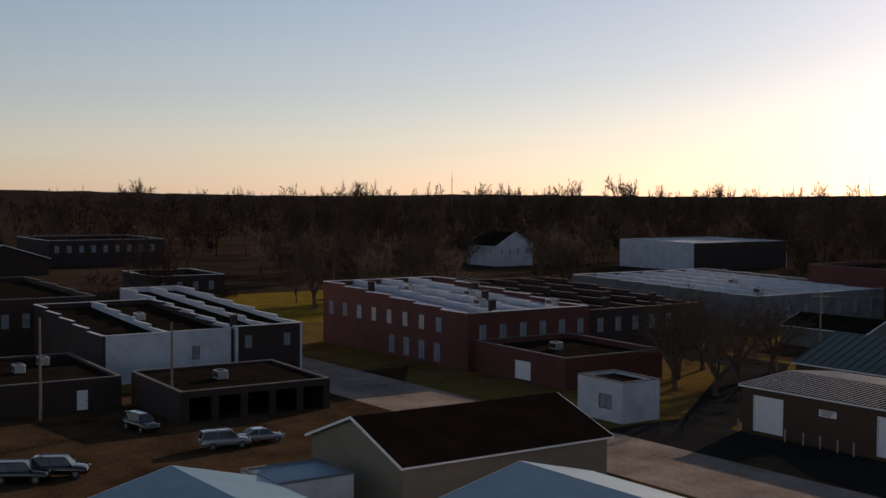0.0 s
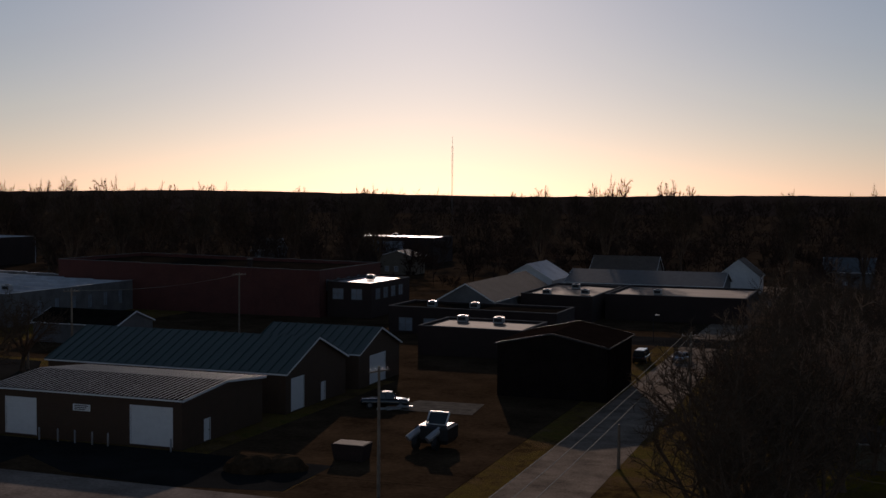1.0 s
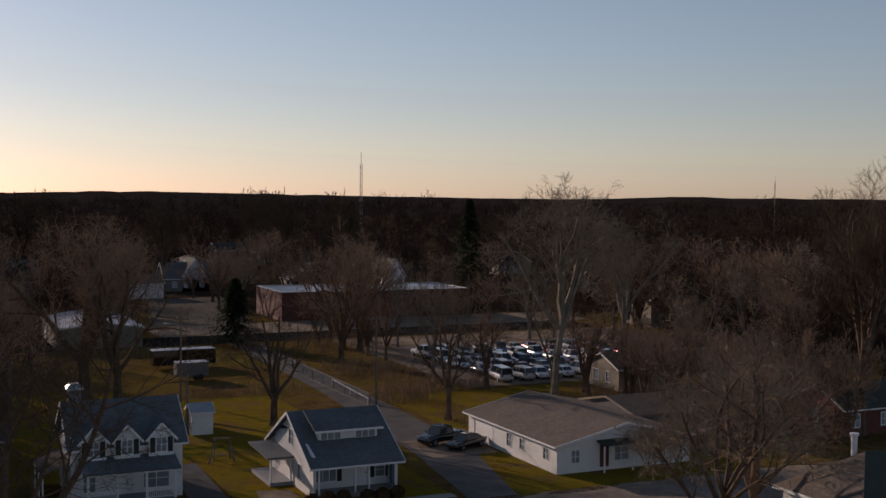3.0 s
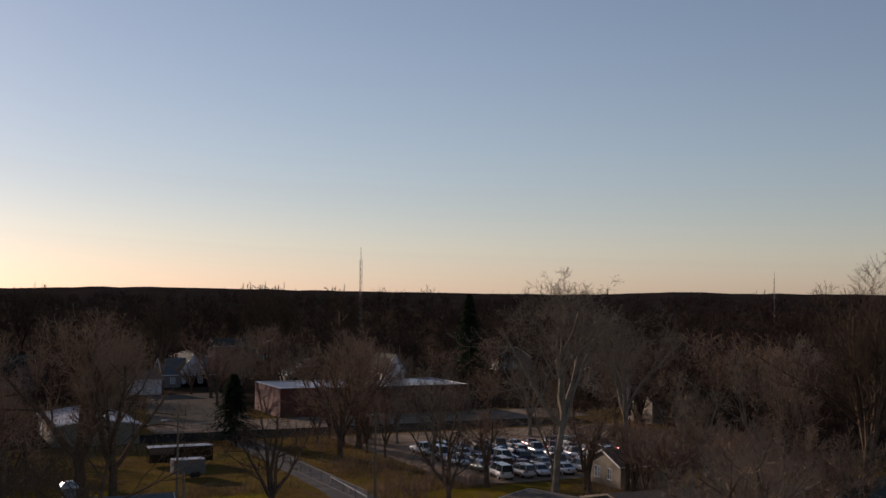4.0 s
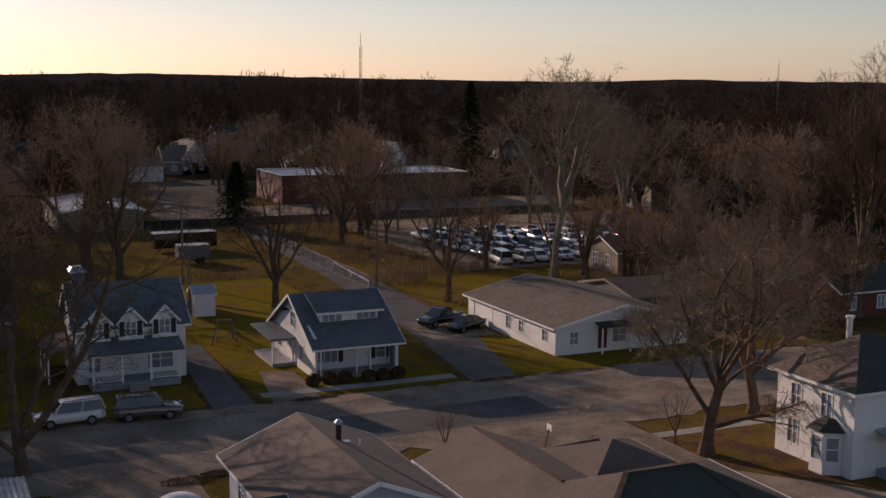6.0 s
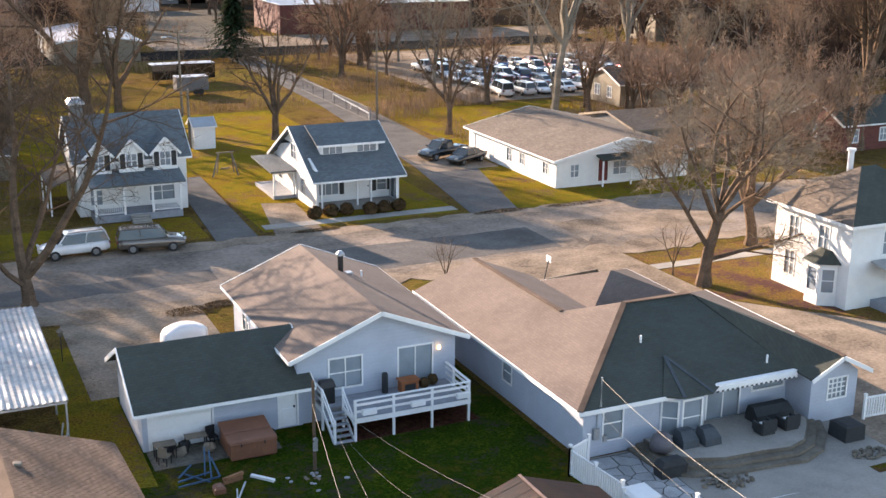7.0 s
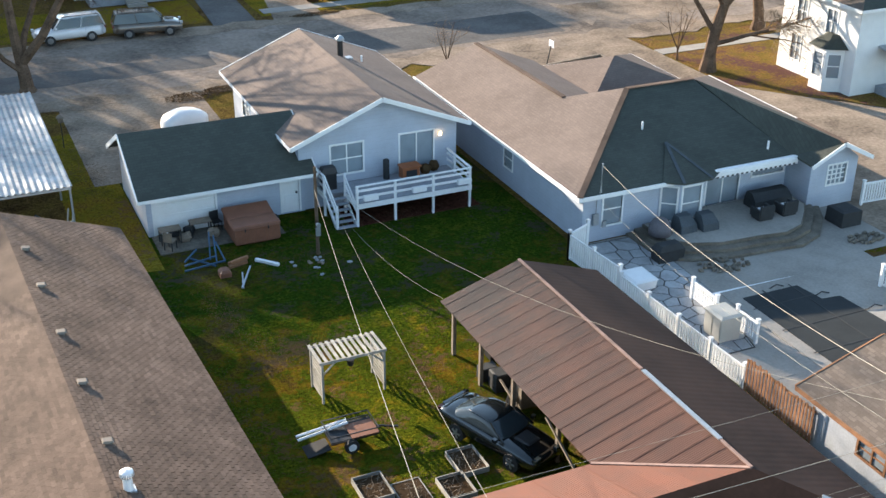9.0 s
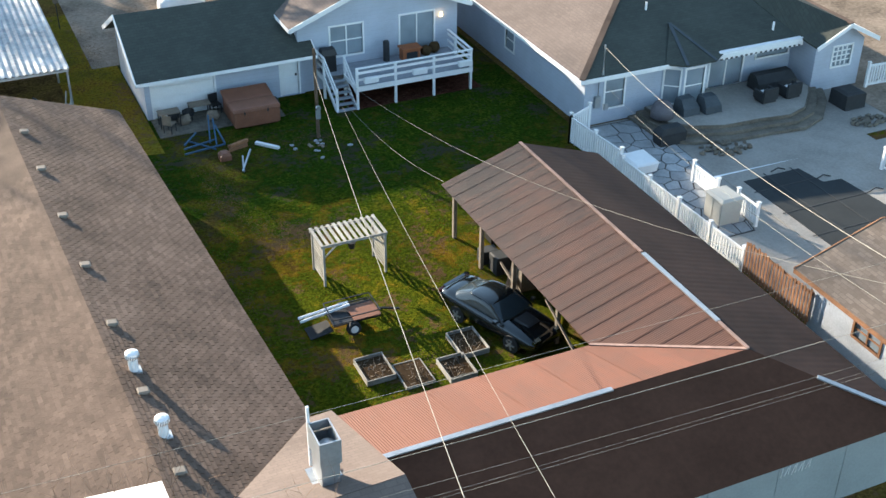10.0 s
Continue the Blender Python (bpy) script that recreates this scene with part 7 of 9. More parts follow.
porch("side_porch", "small white side porch", 27.9, 29.85, 95.8, 101.6, 0.3, 2.5, 2.75, "blue_y", 2, False)
for i, (x, y) in enumerate(((29.2, 88.6), (30.6, 88.8), (31.9, 88.7), (33.8, 88.2), (35.1, 88.3), (36.4, 88.4))):
    root = thing("shrub", (x, y, 0), "rounded brown-green clipped shrub", "shrub", "clipped shrubs")
    bm = nbm()
    blob(bm, (x, y, 0.42), (0.6, 0.55, 0.5), i * 1.7, 0.35, 3, 0.85)
    for k in range(260):
        d = Vector((rs.gauss(0, 1), rs.gauss(0, 1), abs(rs.gauss(0, 1)))).normalized()
        p = Vector((x, y, 0.42)) + Vector((d.x * 0.62, d.y * 0.57, d.z * 0.52))
        t = d.cross(Vector((0.3, 0.2, 1))).normalized() * 0.05
        bm.faces.new([bm.verts.new(p - t), bm.verts.new(p + t), bm.verts.new(p + d * 0.12 + t * 0.3)])
    part("leaves", bm, "shrub", root)

# ranch: porch, parked cars
bm = nbm()
slab(bm, [(56.4, 88.9, 2.5), (59.8, 88.9, 2.5), (59.8, 91.4, 3.1), (56.4, 91.4, 3.1)], 0.12)
whole("porch_roof", bm, "dark_x", "small dark porch roof over the red door", "porch roof")
for x in (56.6, 59.6):
    bm = nbm()
    bar(bm, (x, 89.1, 0), (x, 89.1, 2.48), 0.12)
    whole("porch_post", bm, "trim", "white painted wooden porch post", "post", group="porch posts")
car("pickup", "car_black", 48.6, 106.4, radians(200), "dark pickup truck parked beside the ranch house", "truck", name="pickup_truck")
car("sedan", "car_black", 49.8, 103.4, radians(205), "dark sedan parked beside the ranch house")
car("suv", "car_tan", 15.3, 84.6, radians(-6), "pewter sport utility vehicle parked at the kerb")
car("suv", "car_white", 9.9, 85.2, radians(184), "white sport utility vehicle parked at the kerb")

# corner house: bay, porch, dark cross roof
bay = thing("bay_window", (52.2, 55.9, 0), "two-sided white bay window with small hip roof", "bay window")
for a, b in (((52.58, 57.2), (51.6, 56.6)), ((51.6, 56.6), (51.6, 55.4)), ((51.6, 55.4), (52.58, 54.8))):
    f = Face(a, b)
    o = (0.2, f.length - 0.2, 0.9, 2.4)
    bm = nbm()
    wall_mesh(bm, f, 0, lambda s: 2.8, 0.15, [o])
    part("wall", bm, "white", bay)
    window(bay, f, o, bars=(0, 1))
bm = nbm()
loft(bm, [[(51.35, 55.2, 2.8), (52.58, 54.5, 2.8), (52.58, 57.5, 2.8), (51.35, 56.8, 2.8)], [(52.3, 55.8, 3.5), (52.58, 55.5, 3.5), (52.58, 56.5, 3.5), (52.3, 56.2, 3.5)]])
part("roof", bm, "dark_x", bay)
porch("corner_porch", "white porch on the corner house with pale roof", 54.6, 61.0, 51.6, 53.85, 0.5, 2.75, 3.1, "galv", 4)
stk = thing("flue_pipe", (56.3, 58.6, 7), "white flue pipe on the roof", "flue")
bm = nbm()
tube(bm, [(56.3, 58.6, 7.0), (56.3, 58.6, 9.1)], 0.2, 10)
tube(bm, [(56.3, 58.6, 9.1), (56.3, 58.6, 9.25)], 0.3, 10)
part("pipe", bm, "vinyl", stk)

# garden bed, hoop, covered boat, play set, shed, poles
bars_thing("timber_bed", "timber-edged garden bed full of dead stems", "garden bed", "wood", [((38.2, 63.9, 0.1), (42.2, 64.6, 0.1)), ((42.2, 64.6, 0.1), (42.6, 67.2, 0.1)), ((38.0, 66.6, 0.1), (42.6, 67.2, 0.1)), ((38.2, 63.9, 0.1), (38.0, 66.6, 0.1)), ((39, 65, 0.15), (42, 65.6, 0.3)), ((39, 66, 0.15), (41.8, 65.4, 0.4))], 0.2)
hp = thing("basketball_hoop", (38.0, 66.6, 0), "low basketball hoop with dark backboard", "basketball hoop")
bm = nbm()
bar(bm, (38.0, 66.6, 0), (38.25, 66.5, 1.5), 0.07)
part("pole", bm, "dark_metal", hp)
bm = nbm()
bar(bm, (38.27, 66.2, 1.6), (38.27, 66.8, 1.6), 0.04, 0.45)
part("backboard", bm, "vinyl", hp)
covered = thing("covered_car", (13.25, 64.9, 0), "small rounded car under a white fabric cover", "car")
bm = nbm()
hull = []
for k in range(13):  # nose, cabin and tail under the taut cloth
    u = k / 12
    high = 0.42 + 0.72 * math.sin(math.pi * (0.08 + 0.84 * u)) ** 0.75
    half = 0.95 * min(1.0, 0.55 + 1.9 * math.sqrt(max(0.0, u * (1 - u))))
    ring = [(11.95 + 2.6 * u + 0.06 * math.sin(a), 64.9 - half * 0.85 * math.copysign(abs(math.cos(a)) ** 0.55, math.cos(a)), 0.05 + (high - 0.05) * math.sin(a) ** 0.7) for a in [math.pi * m / 14 for m in range(15)]]
    hull.append(ring)
loft(bm, hull)
part("cover", bm, "vinyl", covered, smooth=True)
bm = nbm()
bar(bm, (12.3, 64.07, 0.14), (14.2, 64.07, 0.14), 0.05, 0.04)
part("elastic_hem", bm, "cover_grey", covered)
bars_thing("swing_set", "wooden a-frame swing set on the lawn", "swing set", "wood", [((25.2, 106.2, 0), (26.0, 107.0, 2.1)), ((26.0, 107.8, 0), (26.0, 107.0, 2.1)), ((27.6, 106.2, 0), (27.2, 107.0, 2.1)), ((27.6, 107.8, 0), (27.2, 107.0, 2.1)), ((25.8, 107.0, 2.1), (27.4, 107.0, 2.1)), ((26.2, 107, 0.6), (27.0, 107, 0.6))], 0.12)
gable_building("garden_shed", "small white metal garden shed", "shed", 26.6, 28.8, 119.5, 122.0, 2.3, 3.0, "x", "white", "galv", oh=0.15)


def power_pole(x, y, height, arms=1, turn=0.0, lamp=False):
    root = thing("utility_pole", (x, y, 0), "weathered wooden utility pole with crossarm", "utility pole", "utility poles")
    bm = nbm()
    tube(bm, [(x, y, 0), (x, y, height)], [0.17, 0.11], 8)
    part("pole", bm, "wood", root)
    for k in range(arms):
        z = height - 0.4 - k * 1.0
        dx, dy = 1.1 * math.cos(turn), 1.1 * math.sin(turn)
        bm = nbm()
        bar(bm, (x - dx, y - dy, z), (x + dx, y + dy, z), 0.1, 0.12)
        part("crossarm", bm, "wood", root)
        for s in (-0.9, -0.4, 0.4, 0.9):
            bm = nbm()
            tube(bm, [(x + dx * s, y + dy * s, z + 0.06), (x + dx * s, y + dy * s, z + 0.24)], [0.03, 0.05], 6)
            part("insulator", bm, "galv", root)
    if lamp:
        bm = nbm()
        tube(bm, [(x, y, height - 1.2), (x - 0.9, y - 0.2, height - 0.8), (x - 1.5, y - 0.3, height - 0.8)], 0.04, 6)
        part("lamp_arm", bm, "galv", root)
        bm = nbm()
        box(bm, x - 2.0, x - 1.4, y - 0.45, y - 0.15, height - 0.88, height - 0.74)
        part("lamp_head", bm, "galv", root)
    return root


power_pole(29.8, 139.6, 10.2, lamp=True)
power_pole(50.4, 129.0, 10.5, 1, 0.0)
power_pole(26.5, 121.0, 6.0, 0)
power_pole(-20.9, 104.2, 4.0, 0)
power_pole(-19.0, 135.0, 9.0, 1, 0.3)
power_pole(-37.0, 87.3, 10.6, 1, 1.2)
power_pole(-104.0, 136.4, 11.0, 1, 0.8)
power_pole(-108.5, 132.8, 8.0, 0)
power_pole(-99.8, 175.2, 11.0, 1, 0.8)
power_pole(-128.0, 37.0, 11.0, 0)
power_pole(-121.0, 49.0, 10.5, 0)
for k in range(3):
    wire("power_line", (-19.8 + 0.8 * k, 135.0, 8.7), (-19.03 + 1.2 * k, 60.0, 8.2), 0.4, 0.028, "power line along the street")
    wire("power_line", (-104.0, 136.4 + 0.4 * k, 10.7), (-99.8, 175.2 + 0.4 * k, 10.7), 0.8, 0.012, "power line over the alley")

# lane fence, trailers, tanks, sheds behind
ft = thing("chain_fence", (48.6, 160, 0), "grey chain-link fence along the lane", "fence")
for i in range(16):
    bm = nbm()
    y = 128 + i * 4.2
    tube(bm, [(49.2, y, 0), (49.2, y, 1.6)], 0.04, 6)
    part("post", bm, "dull_galv", ft)
for z in (1.58, 0.1):
    bm = nbm()
    bar(bm, (49.2, 128, z), (49.2, 191, z), 0.05)
    part("rail", bm, "dull_galv", ft)
bars_thing("rail_barrier", "pale steel barrier rail beside the lane", "barrier", "galv", [((49.6, 129.5, 0.7), (50.6, 145, 0.7)), ((49.6, 129.5, 0), (49.6, 129.5, 0.7)), ((50.1, 137, 0), (50.1, 137, 0.7)), ((50.6, 145, 0), (50.6, 145, 0.7))], 0.14)


def box_trailer(x0, x1, y0, y1, z1, mat_name, label):
    root = thing("box_trailer", ((x0 + x1) / 2, y0, 0), label, "trailer", "parked trailers")
    bm = nbm()
    loft(bm, [[(x0 + a, y0 + a, z), (x1 - a, y0 + a, z), (x1 - a, y1 - a, z), (x0 + a, y1 - a, z)] for a, z in ((0, 0.6), (0, z1 - 0.1), (0.1, z1))])
    part("box", bm, mat_name, root)
    bm = nbm()
    slab(bm, [(x0, y0, z1 + 0.02), (x1, y0, z1 + 0.02), (x1, y1, z1 + 0.02), (x0, y1, z1 + 0.02)], 0.05)
    part("roof", bm, "membrane", root)
    for x in (x0 + (x1 - x0) * 0.6, x0 + (x1 - x0) * 0.75):
        bm = nbm()
        tube(bm, [(x, y0 - 0.02, 0.4), (x, y0 + 0.25, 0.4)], 0.4, 12)
        part("wheel", bm, "rubber", root)


box_trailer(31.6, 40.4, 166.0, 168.5, 2.7, "car_black", "long black cargo trailer with pale roof")
box_trailer(32.6, 36.8, 155.0, 157.2, 2.4, "masonry_grey", "grey stock trailer with pale roof")
gable_building("cinder_shed", "long pale shed with low grey roof", "shed", 21.8, 35.0, 192.5, 214.0, 3.2, 4.2, "y", "cream", "membrane", oh=0.3, openings={"W": [(3, 6, 0.1, 2.8, "o")]})
gable_building("white_garage", "small white garage among trees", "garage", 48.0, 56.0, 281.0, 289.0, 3.6, 5.4, "x", "white", "tan_x", oh=0.3)
gable_building("far_gable_house", "pale blue-grey gabled house beyond the lot", "house", 64.6, 71.4, 300.0, 310.0, 4.2, 8.2, "y", "masonry", "dark_y", oh=0.3, openings={"S": [(1.2, 2.2, 1.0, 2.4), (4.4, 5.4, 1.0, 2.4)]})
gable_building("small_house", "pale house among trees", "house", 82.0, 90.0, 126.0, 134.0, 2.8, 4.4, "x", "cream", "tan_x", oh=0.3, openings={"S": [(1.5, 2.6, 0.9, 2.1)], "W": [(2, 3.2, 0.9, 2.2), (5, 6, 0.9, 2.2)]})
gable_building("brown_house", "orange-brown brick house with white windows", "house", 88.0, 99.0, 93.0, 101.0, 2.8, 4.8, "x", "brick", "dark_x", oh=0.3, openings={"S": [(1.0, 2.0, 0.9, 2.2), (5.0, 6.0, 0.9, 2.2)], "W": [(3, 4, 0.9, 2.2)]})
gable_building("grey_house", "grey house half hidden by trees", "house", 67.5, 77.0, 100.5, 111.0, 2.4, 3.5, "x", "masonry_grey", "tan_x", trim="wood", oh=0.3)
gable_building("gabled_house", "tall white gabled house behind the brick warehouse", "house", 98.6, 103.4, 247.0, 258.0, 6.6, 10.2, "y", "white", "dark_y", oh=0.3, openings={"S": [(0.9, 1.8, 4.4, 5.8), (3.0, 3.9, 4.4, 5.8), (1.9, 2.8, 7.2, 8.4)]})
rh = random.Random(21)
for i, (x, y) in enumerate(((112, 398), (100, 410), (90, 290), (150, 240), (165, 262), (60, 300), (38, 320), (20, 300), (170, 330), (140, 205), (128, 186), (-12, 330), (72, 340), (200, 300), (-140, 330), (-200, 360))):
    w, d = rh.uniform(9, 14), rh.uniform(8, 11)
    gable_building("far_house", "far pale house among bare trees", "house", x, x + w, y, y + d, rh.uniform(3.2, 5.4), rh.uniform(6.2, 8.6), "x" if i % 2 else "y", ("cream", "masonry_grey", "cream", "masonry_grey")[i % 4], ("tan_x", "dark_x", "blue_x")[i % 3], oh=0.3,
                   group="far houses", openings={"S": [(2, 3.1, 1, 2.4), (5, 6.1, 1, 2.4)]})

# salvage lot
n = 0
base = {}
for j in range(5):
    for i in range(10):
        x, y = 72.5 + i * 3.1 + rh.uniform(-0.4, 0.4), 140.0 + j * 6.2 + rh.uniform(-0.6, 0.6)
        form = rh.choice(["sedan", "suv", "sedan", "pickup", "van"])
        tint = rh.choice(["car_white", "car_grey", "car_white", "car_white", "car_red", "car_blue", "car_grey", "car_grey", "car_white"])
        ang = radians(90 + rh.uniform(-12, 12) + (180 if rh.random() < 0.5 else 0))
        key = (form, tint)
        if key in base:
            copy_thing(base[key], pose(x, y, 0, 0, 0, math.degrees(ang)))
        else:
            base[key] = car(form, tint, x, y, ang, "old parked car in the salvage lot", "car", "salvage cars")
# downtown vehicles
for form, tint, x, y, a in (("suv", "car_grey", -104.5, 47.6, 80), ("sedan", "car_grey", -105.0, 51.6, 85), ("suv", "car_black", -101.5, 27.6, 60), ("suv", "car_black", -101.6, 31.0, 60),
                            ("pickup", "car_black", -52.0, 124.5, 20), ("van", "car_black", -31.4, 172.5, 90), ("sedan", "car_grey", -26.0, 175.0, 80), ("suv", "car_black", -117.0, 44.0, 10)):
    car(form, tint, x, y, radians(a), "parked vehicle in the shade", "car", "downtown cars")
# bollards and sign at the metal garage
for x in (-82.6, -76.6, -74.4, -72.4, -70.4, -68.6, -61.6):
    bm = nbm()
    tube(bm, [(x, 95.3, 0), (x, 95.3, 1.2), (x, 95.3, 1.28)], [0.09, 0.09, 0.04], 8)
    whole("bollard", bm, "galv", "pale steel bollard before the garage", "bollard", group="garage bollards")
sg = thing("wall_sign", (-72.3, 96.2, 3.3), "small white wall sign with dark lines", "sign")
bm = nbm()
box(bm, -73.3, -71.3, 96.2, 96.27, 3.0, 3.65)
part("board", bm, "trim", sg)
for k in range(3):
    bm = nbm()
    box(bm, -73.1, -71.5 - 0.2 * k, 96.185, 96.198, 3.48 - k * 0.18, 3.56 - k * 0.18)
    part("text_bar", bm, "dark_metal", sg)
# machine with pale frame in the gravel yard
mc = thing("farm_machine", (-39.5, 106.5, 0), "dark farm machine with bright framed cab glass", "machine")
bm = nbm()
loft(bm, [[(-41.0 + a, 105.5 + a, z), (-37.6 - a, 105.5 + a, z), (-37.6 - a, 108.5 - a, z), (-41.0 + a, 108.5 - a, z)] for a, z in ((0.2, 0.5), (0, 0.9), (0, 2.0), (0.3, 2.2))])
part("body", bm, "dark_metal", mc)
for a, b in (((-40.2, 106.6, 2.2), (-38.2, 106.6, 2.2)), ((-38.2, 106.6, 2.2), (-38.1, 107.4, 3.3)), ((-38.1, 107.4, 3.3), (-40.1, 107.4, 3.3)), ((-40.1, 107.4, 3.3), (-40.2, 106.6, 2.2))):
    bm = nbm()
    bar(bm, a, b, 0.12)
    part("frame_bar", bm, "vinyl", mc)
bm = nbm()
slab(bm, [(-40.1, 106.65, 2.25), (-38.25, 106.65, 2.25), (-38.15, 107.4, 3.25), (-40.05, 107.4, 3.25)], 0.03)
part("cab_glass", bm, "car_glass", mc)
for x in (-41.4, -39.4):
    bm = nbm()
    tube(bm, [(x, 104.8, 1.0), (x + 0.9, 105.9, 1.9)], 0.35, 12)
    part("cylinder", bm, "galv", mc)
    bm = nbm()
    tube(bm, [(x + 0.4, 105.3, 0.6), (x + 0.9, 105.3, 0.6)], 0.6, 14)
    part("wheel", bm, "rubber", mc)
prism("steel_dumpster", "brick_dark", "rusty brown steel dumpster", "dumpster", [(-46.0, -43.2, 98.0, 99.8, 0.0), (-46.2, -43.0, 97.8, 100.0, 1.5), (-46.1, -43.1, 97.9, 99.9, 1.55)])
sl = thing("street_lamp", (-34.0, 197.0, 0), "slim street lamp on the far road", "street lamp")
bm = nbm()
tube(bm, [(-34.0, 197.0, 0), (-34.0, 197.0, 4.3), (-33.5, 196.8, 4.5)], 0.07, 6)
part("pole", bm, "dark_metal", sl)
bm = nbm()
box(bm, -33.7, -33.0, 196.6, 197.0, 4.45, 4.6)
part("lamp_head", bm, "galv", sl)


for k, (x, y, a, ln) in enumerate(((-51.2, 123.0, 0.3, 2.2), (-50.6, 123.6, -0.2, 1.8), (-50.2, 122.8, 0.7, 1.6), (-49.4, 124.2, 0.1, 2.0))):
    bars_thing("scrap_sheet", "bright crumpled metal sheet on the pad", "scrap", "galv", [((x - ln / 2 * math.cos(a), y - ln / 2 * math.sin(a), 0.12 + 0.05 * k), (x + ln / 2 * math.cos(a), y + ln / 2 * math.sin(a), 0.2 + 0.05 * k))], 0.22, group="scrap sheets")
# heaps and loose things in the gravel yard
for x, y, rx, ry, hh in ((-51.2, 91.6, 2.4, 1.8, 1.5), (-48.6, 93.2, 2.2, 1.7, 1.2)):
    bm = nbm()
    blob(bm, (x, y, 0.0), (rx, ry, hh), x, 0.25, 3, 1.0)
    whole("dirt_heap", bm, "town_dirt", "heap of dark gravel in the yard", "gravel heap", group="gravel heaps")
for x, y, rx, ry in ((14.9, 69.9, 1.7, 0.9), (17.0, 70.6, 1.2, 0.6), (44.0, 84.7, 2.6, 0.5), (51.0, 84.6, 3.0, 0.5), (28.0, 84.9, 2.0, 0.4), (40.2, 65.7, 1.8, 1.2)):
    bm = nbm()
    rl = random.Random(int(x * 10))
    for k in range(420):
        u, a = math.sqrt(rl.random()), rl.uniform(0, math.tau)
        p = Vector((x + rx * u * math.cos(a), y + ry * u * math.sin(a), 0.04 + 0.12 * (1 - u)))
        d = Vector((rl.uniform(-1, 1), rl.uniform(-1, 1), rl.uniform(-0.3, 0.5))).normalized() * 0.09
        t = d.cross(Vector((0, 0, 1))).normalized() * 0.05
        bm.faces.new([bm.verts.new(p - d), bm.verts.new(p + t), bm.verts.new(p + d), bm.verts.new(p - t)])
    whole("leaf_litter", bm, "leaf", "drift of dead brown leaves at the road edge", "leaves", "stuff")
# ---- downtown ----
gable_building("tan_hall", "long tan metal building with dark brown roof", "building", -87.9, -73.7, 48.0, 68.6, 4.1, 6.65, "y", "cream", "brown_roof", oh=0.4, gable="cream")
gable_building("blue_roof_shed", "shed with pale blue metal roof", "shed", -78.8, -64.0, 25.5, 38.5, 3.4, 5.0, "x", "white", "blue_metal", oh=0.4)
gable_building("blue_roof_store", "metal building with pale blue roof and skylight strip", "building", -66.3, -50.0, 46.8, 60.4, 3.4, 5.0, "x", "white", "blue_metal", oh=0.4)
flat_building("blue_canopy", "low lean-to with flat pale blue metal roof", "shed", -82.6, -76.9, 38.95, 45.6, (3.3, 3.2), "masonry", "blue_metal", roof_drop=0.05)
flat_building("white_shed", "small white block shed with parapet", "shed", -99.2, -92.0, 87.8, 93.3, (4.5, 4.4), "masonry", "tar", roof_drop=0.3, openings={"S": [(3.6, 5.4, 1.4, 2.8, "s")]})
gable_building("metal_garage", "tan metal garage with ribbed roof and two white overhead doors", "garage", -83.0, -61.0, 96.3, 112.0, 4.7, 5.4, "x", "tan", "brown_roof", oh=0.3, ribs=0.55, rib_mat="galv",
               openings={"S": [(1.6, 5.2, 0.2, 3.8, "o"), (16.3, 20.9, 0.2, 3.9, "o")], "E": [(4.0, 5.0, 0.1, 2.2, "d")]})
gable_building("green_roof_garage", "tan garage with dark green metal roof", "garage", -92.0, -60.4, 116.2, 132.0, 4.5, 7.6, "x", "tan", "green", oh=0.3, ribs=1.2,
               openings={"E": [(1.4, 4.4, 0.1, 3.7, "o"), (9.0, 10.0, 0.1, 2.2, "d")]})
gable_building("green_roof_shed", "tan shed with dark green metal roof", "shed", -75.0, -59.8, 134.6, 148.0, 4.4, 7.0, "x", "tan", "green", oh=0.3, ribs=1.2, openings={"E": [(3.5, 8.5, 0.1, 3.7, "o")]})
flat_building("brick_block", "large red brick block with stepped parapet and pale roof", "building", -171.5, -131.0, 95.8, 118.0, (9.9, 8.05), "brick", "membrane", steps=6, coping="masonry", party=(101.5, 107.0, 112.5),
              openings={"S": [(2 + 4.4 * i, 3.3 + 4.4 * i, 4.9, 6.9) for i in range(8)] + [(20.3 + 4.0 * i, 21.8 + 4.0 * i, 0.6, 3.2) for i in range(4)],
                        "E": [(2 + 3.6 * i, 3.1 + 3.6 * i, 4.2, 6.3) for i in range(6)]})
flat_building("brick_annex", "one-storey red brick annex with dark roof", "building", -130.9, -112.0, 97.0, 114.0, (4.3, 4.0), "brick", "tar", openings={"S": [(9.0, 12.0, 0.3, 2.6, "o")]})
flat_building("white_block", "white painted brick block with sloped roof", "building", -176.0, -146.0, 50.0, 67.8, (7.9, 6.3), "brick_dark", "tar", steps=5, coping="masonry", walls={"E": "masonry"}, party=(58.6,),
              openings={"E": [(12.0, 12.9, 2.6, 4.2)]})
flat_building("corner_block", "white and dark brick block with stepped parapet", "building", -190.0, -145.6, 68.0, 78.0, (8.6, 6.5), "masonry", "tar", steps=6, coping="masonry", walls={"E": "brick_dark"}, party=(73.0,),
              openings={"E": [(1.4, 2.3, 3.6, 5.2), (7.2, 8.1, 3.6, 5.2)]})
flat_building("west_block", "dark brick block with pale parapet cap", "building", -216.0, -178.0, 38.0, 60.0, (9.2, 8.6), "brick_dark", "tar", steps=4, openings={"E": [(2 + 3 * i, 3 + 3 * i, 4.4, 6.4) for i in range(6)]})
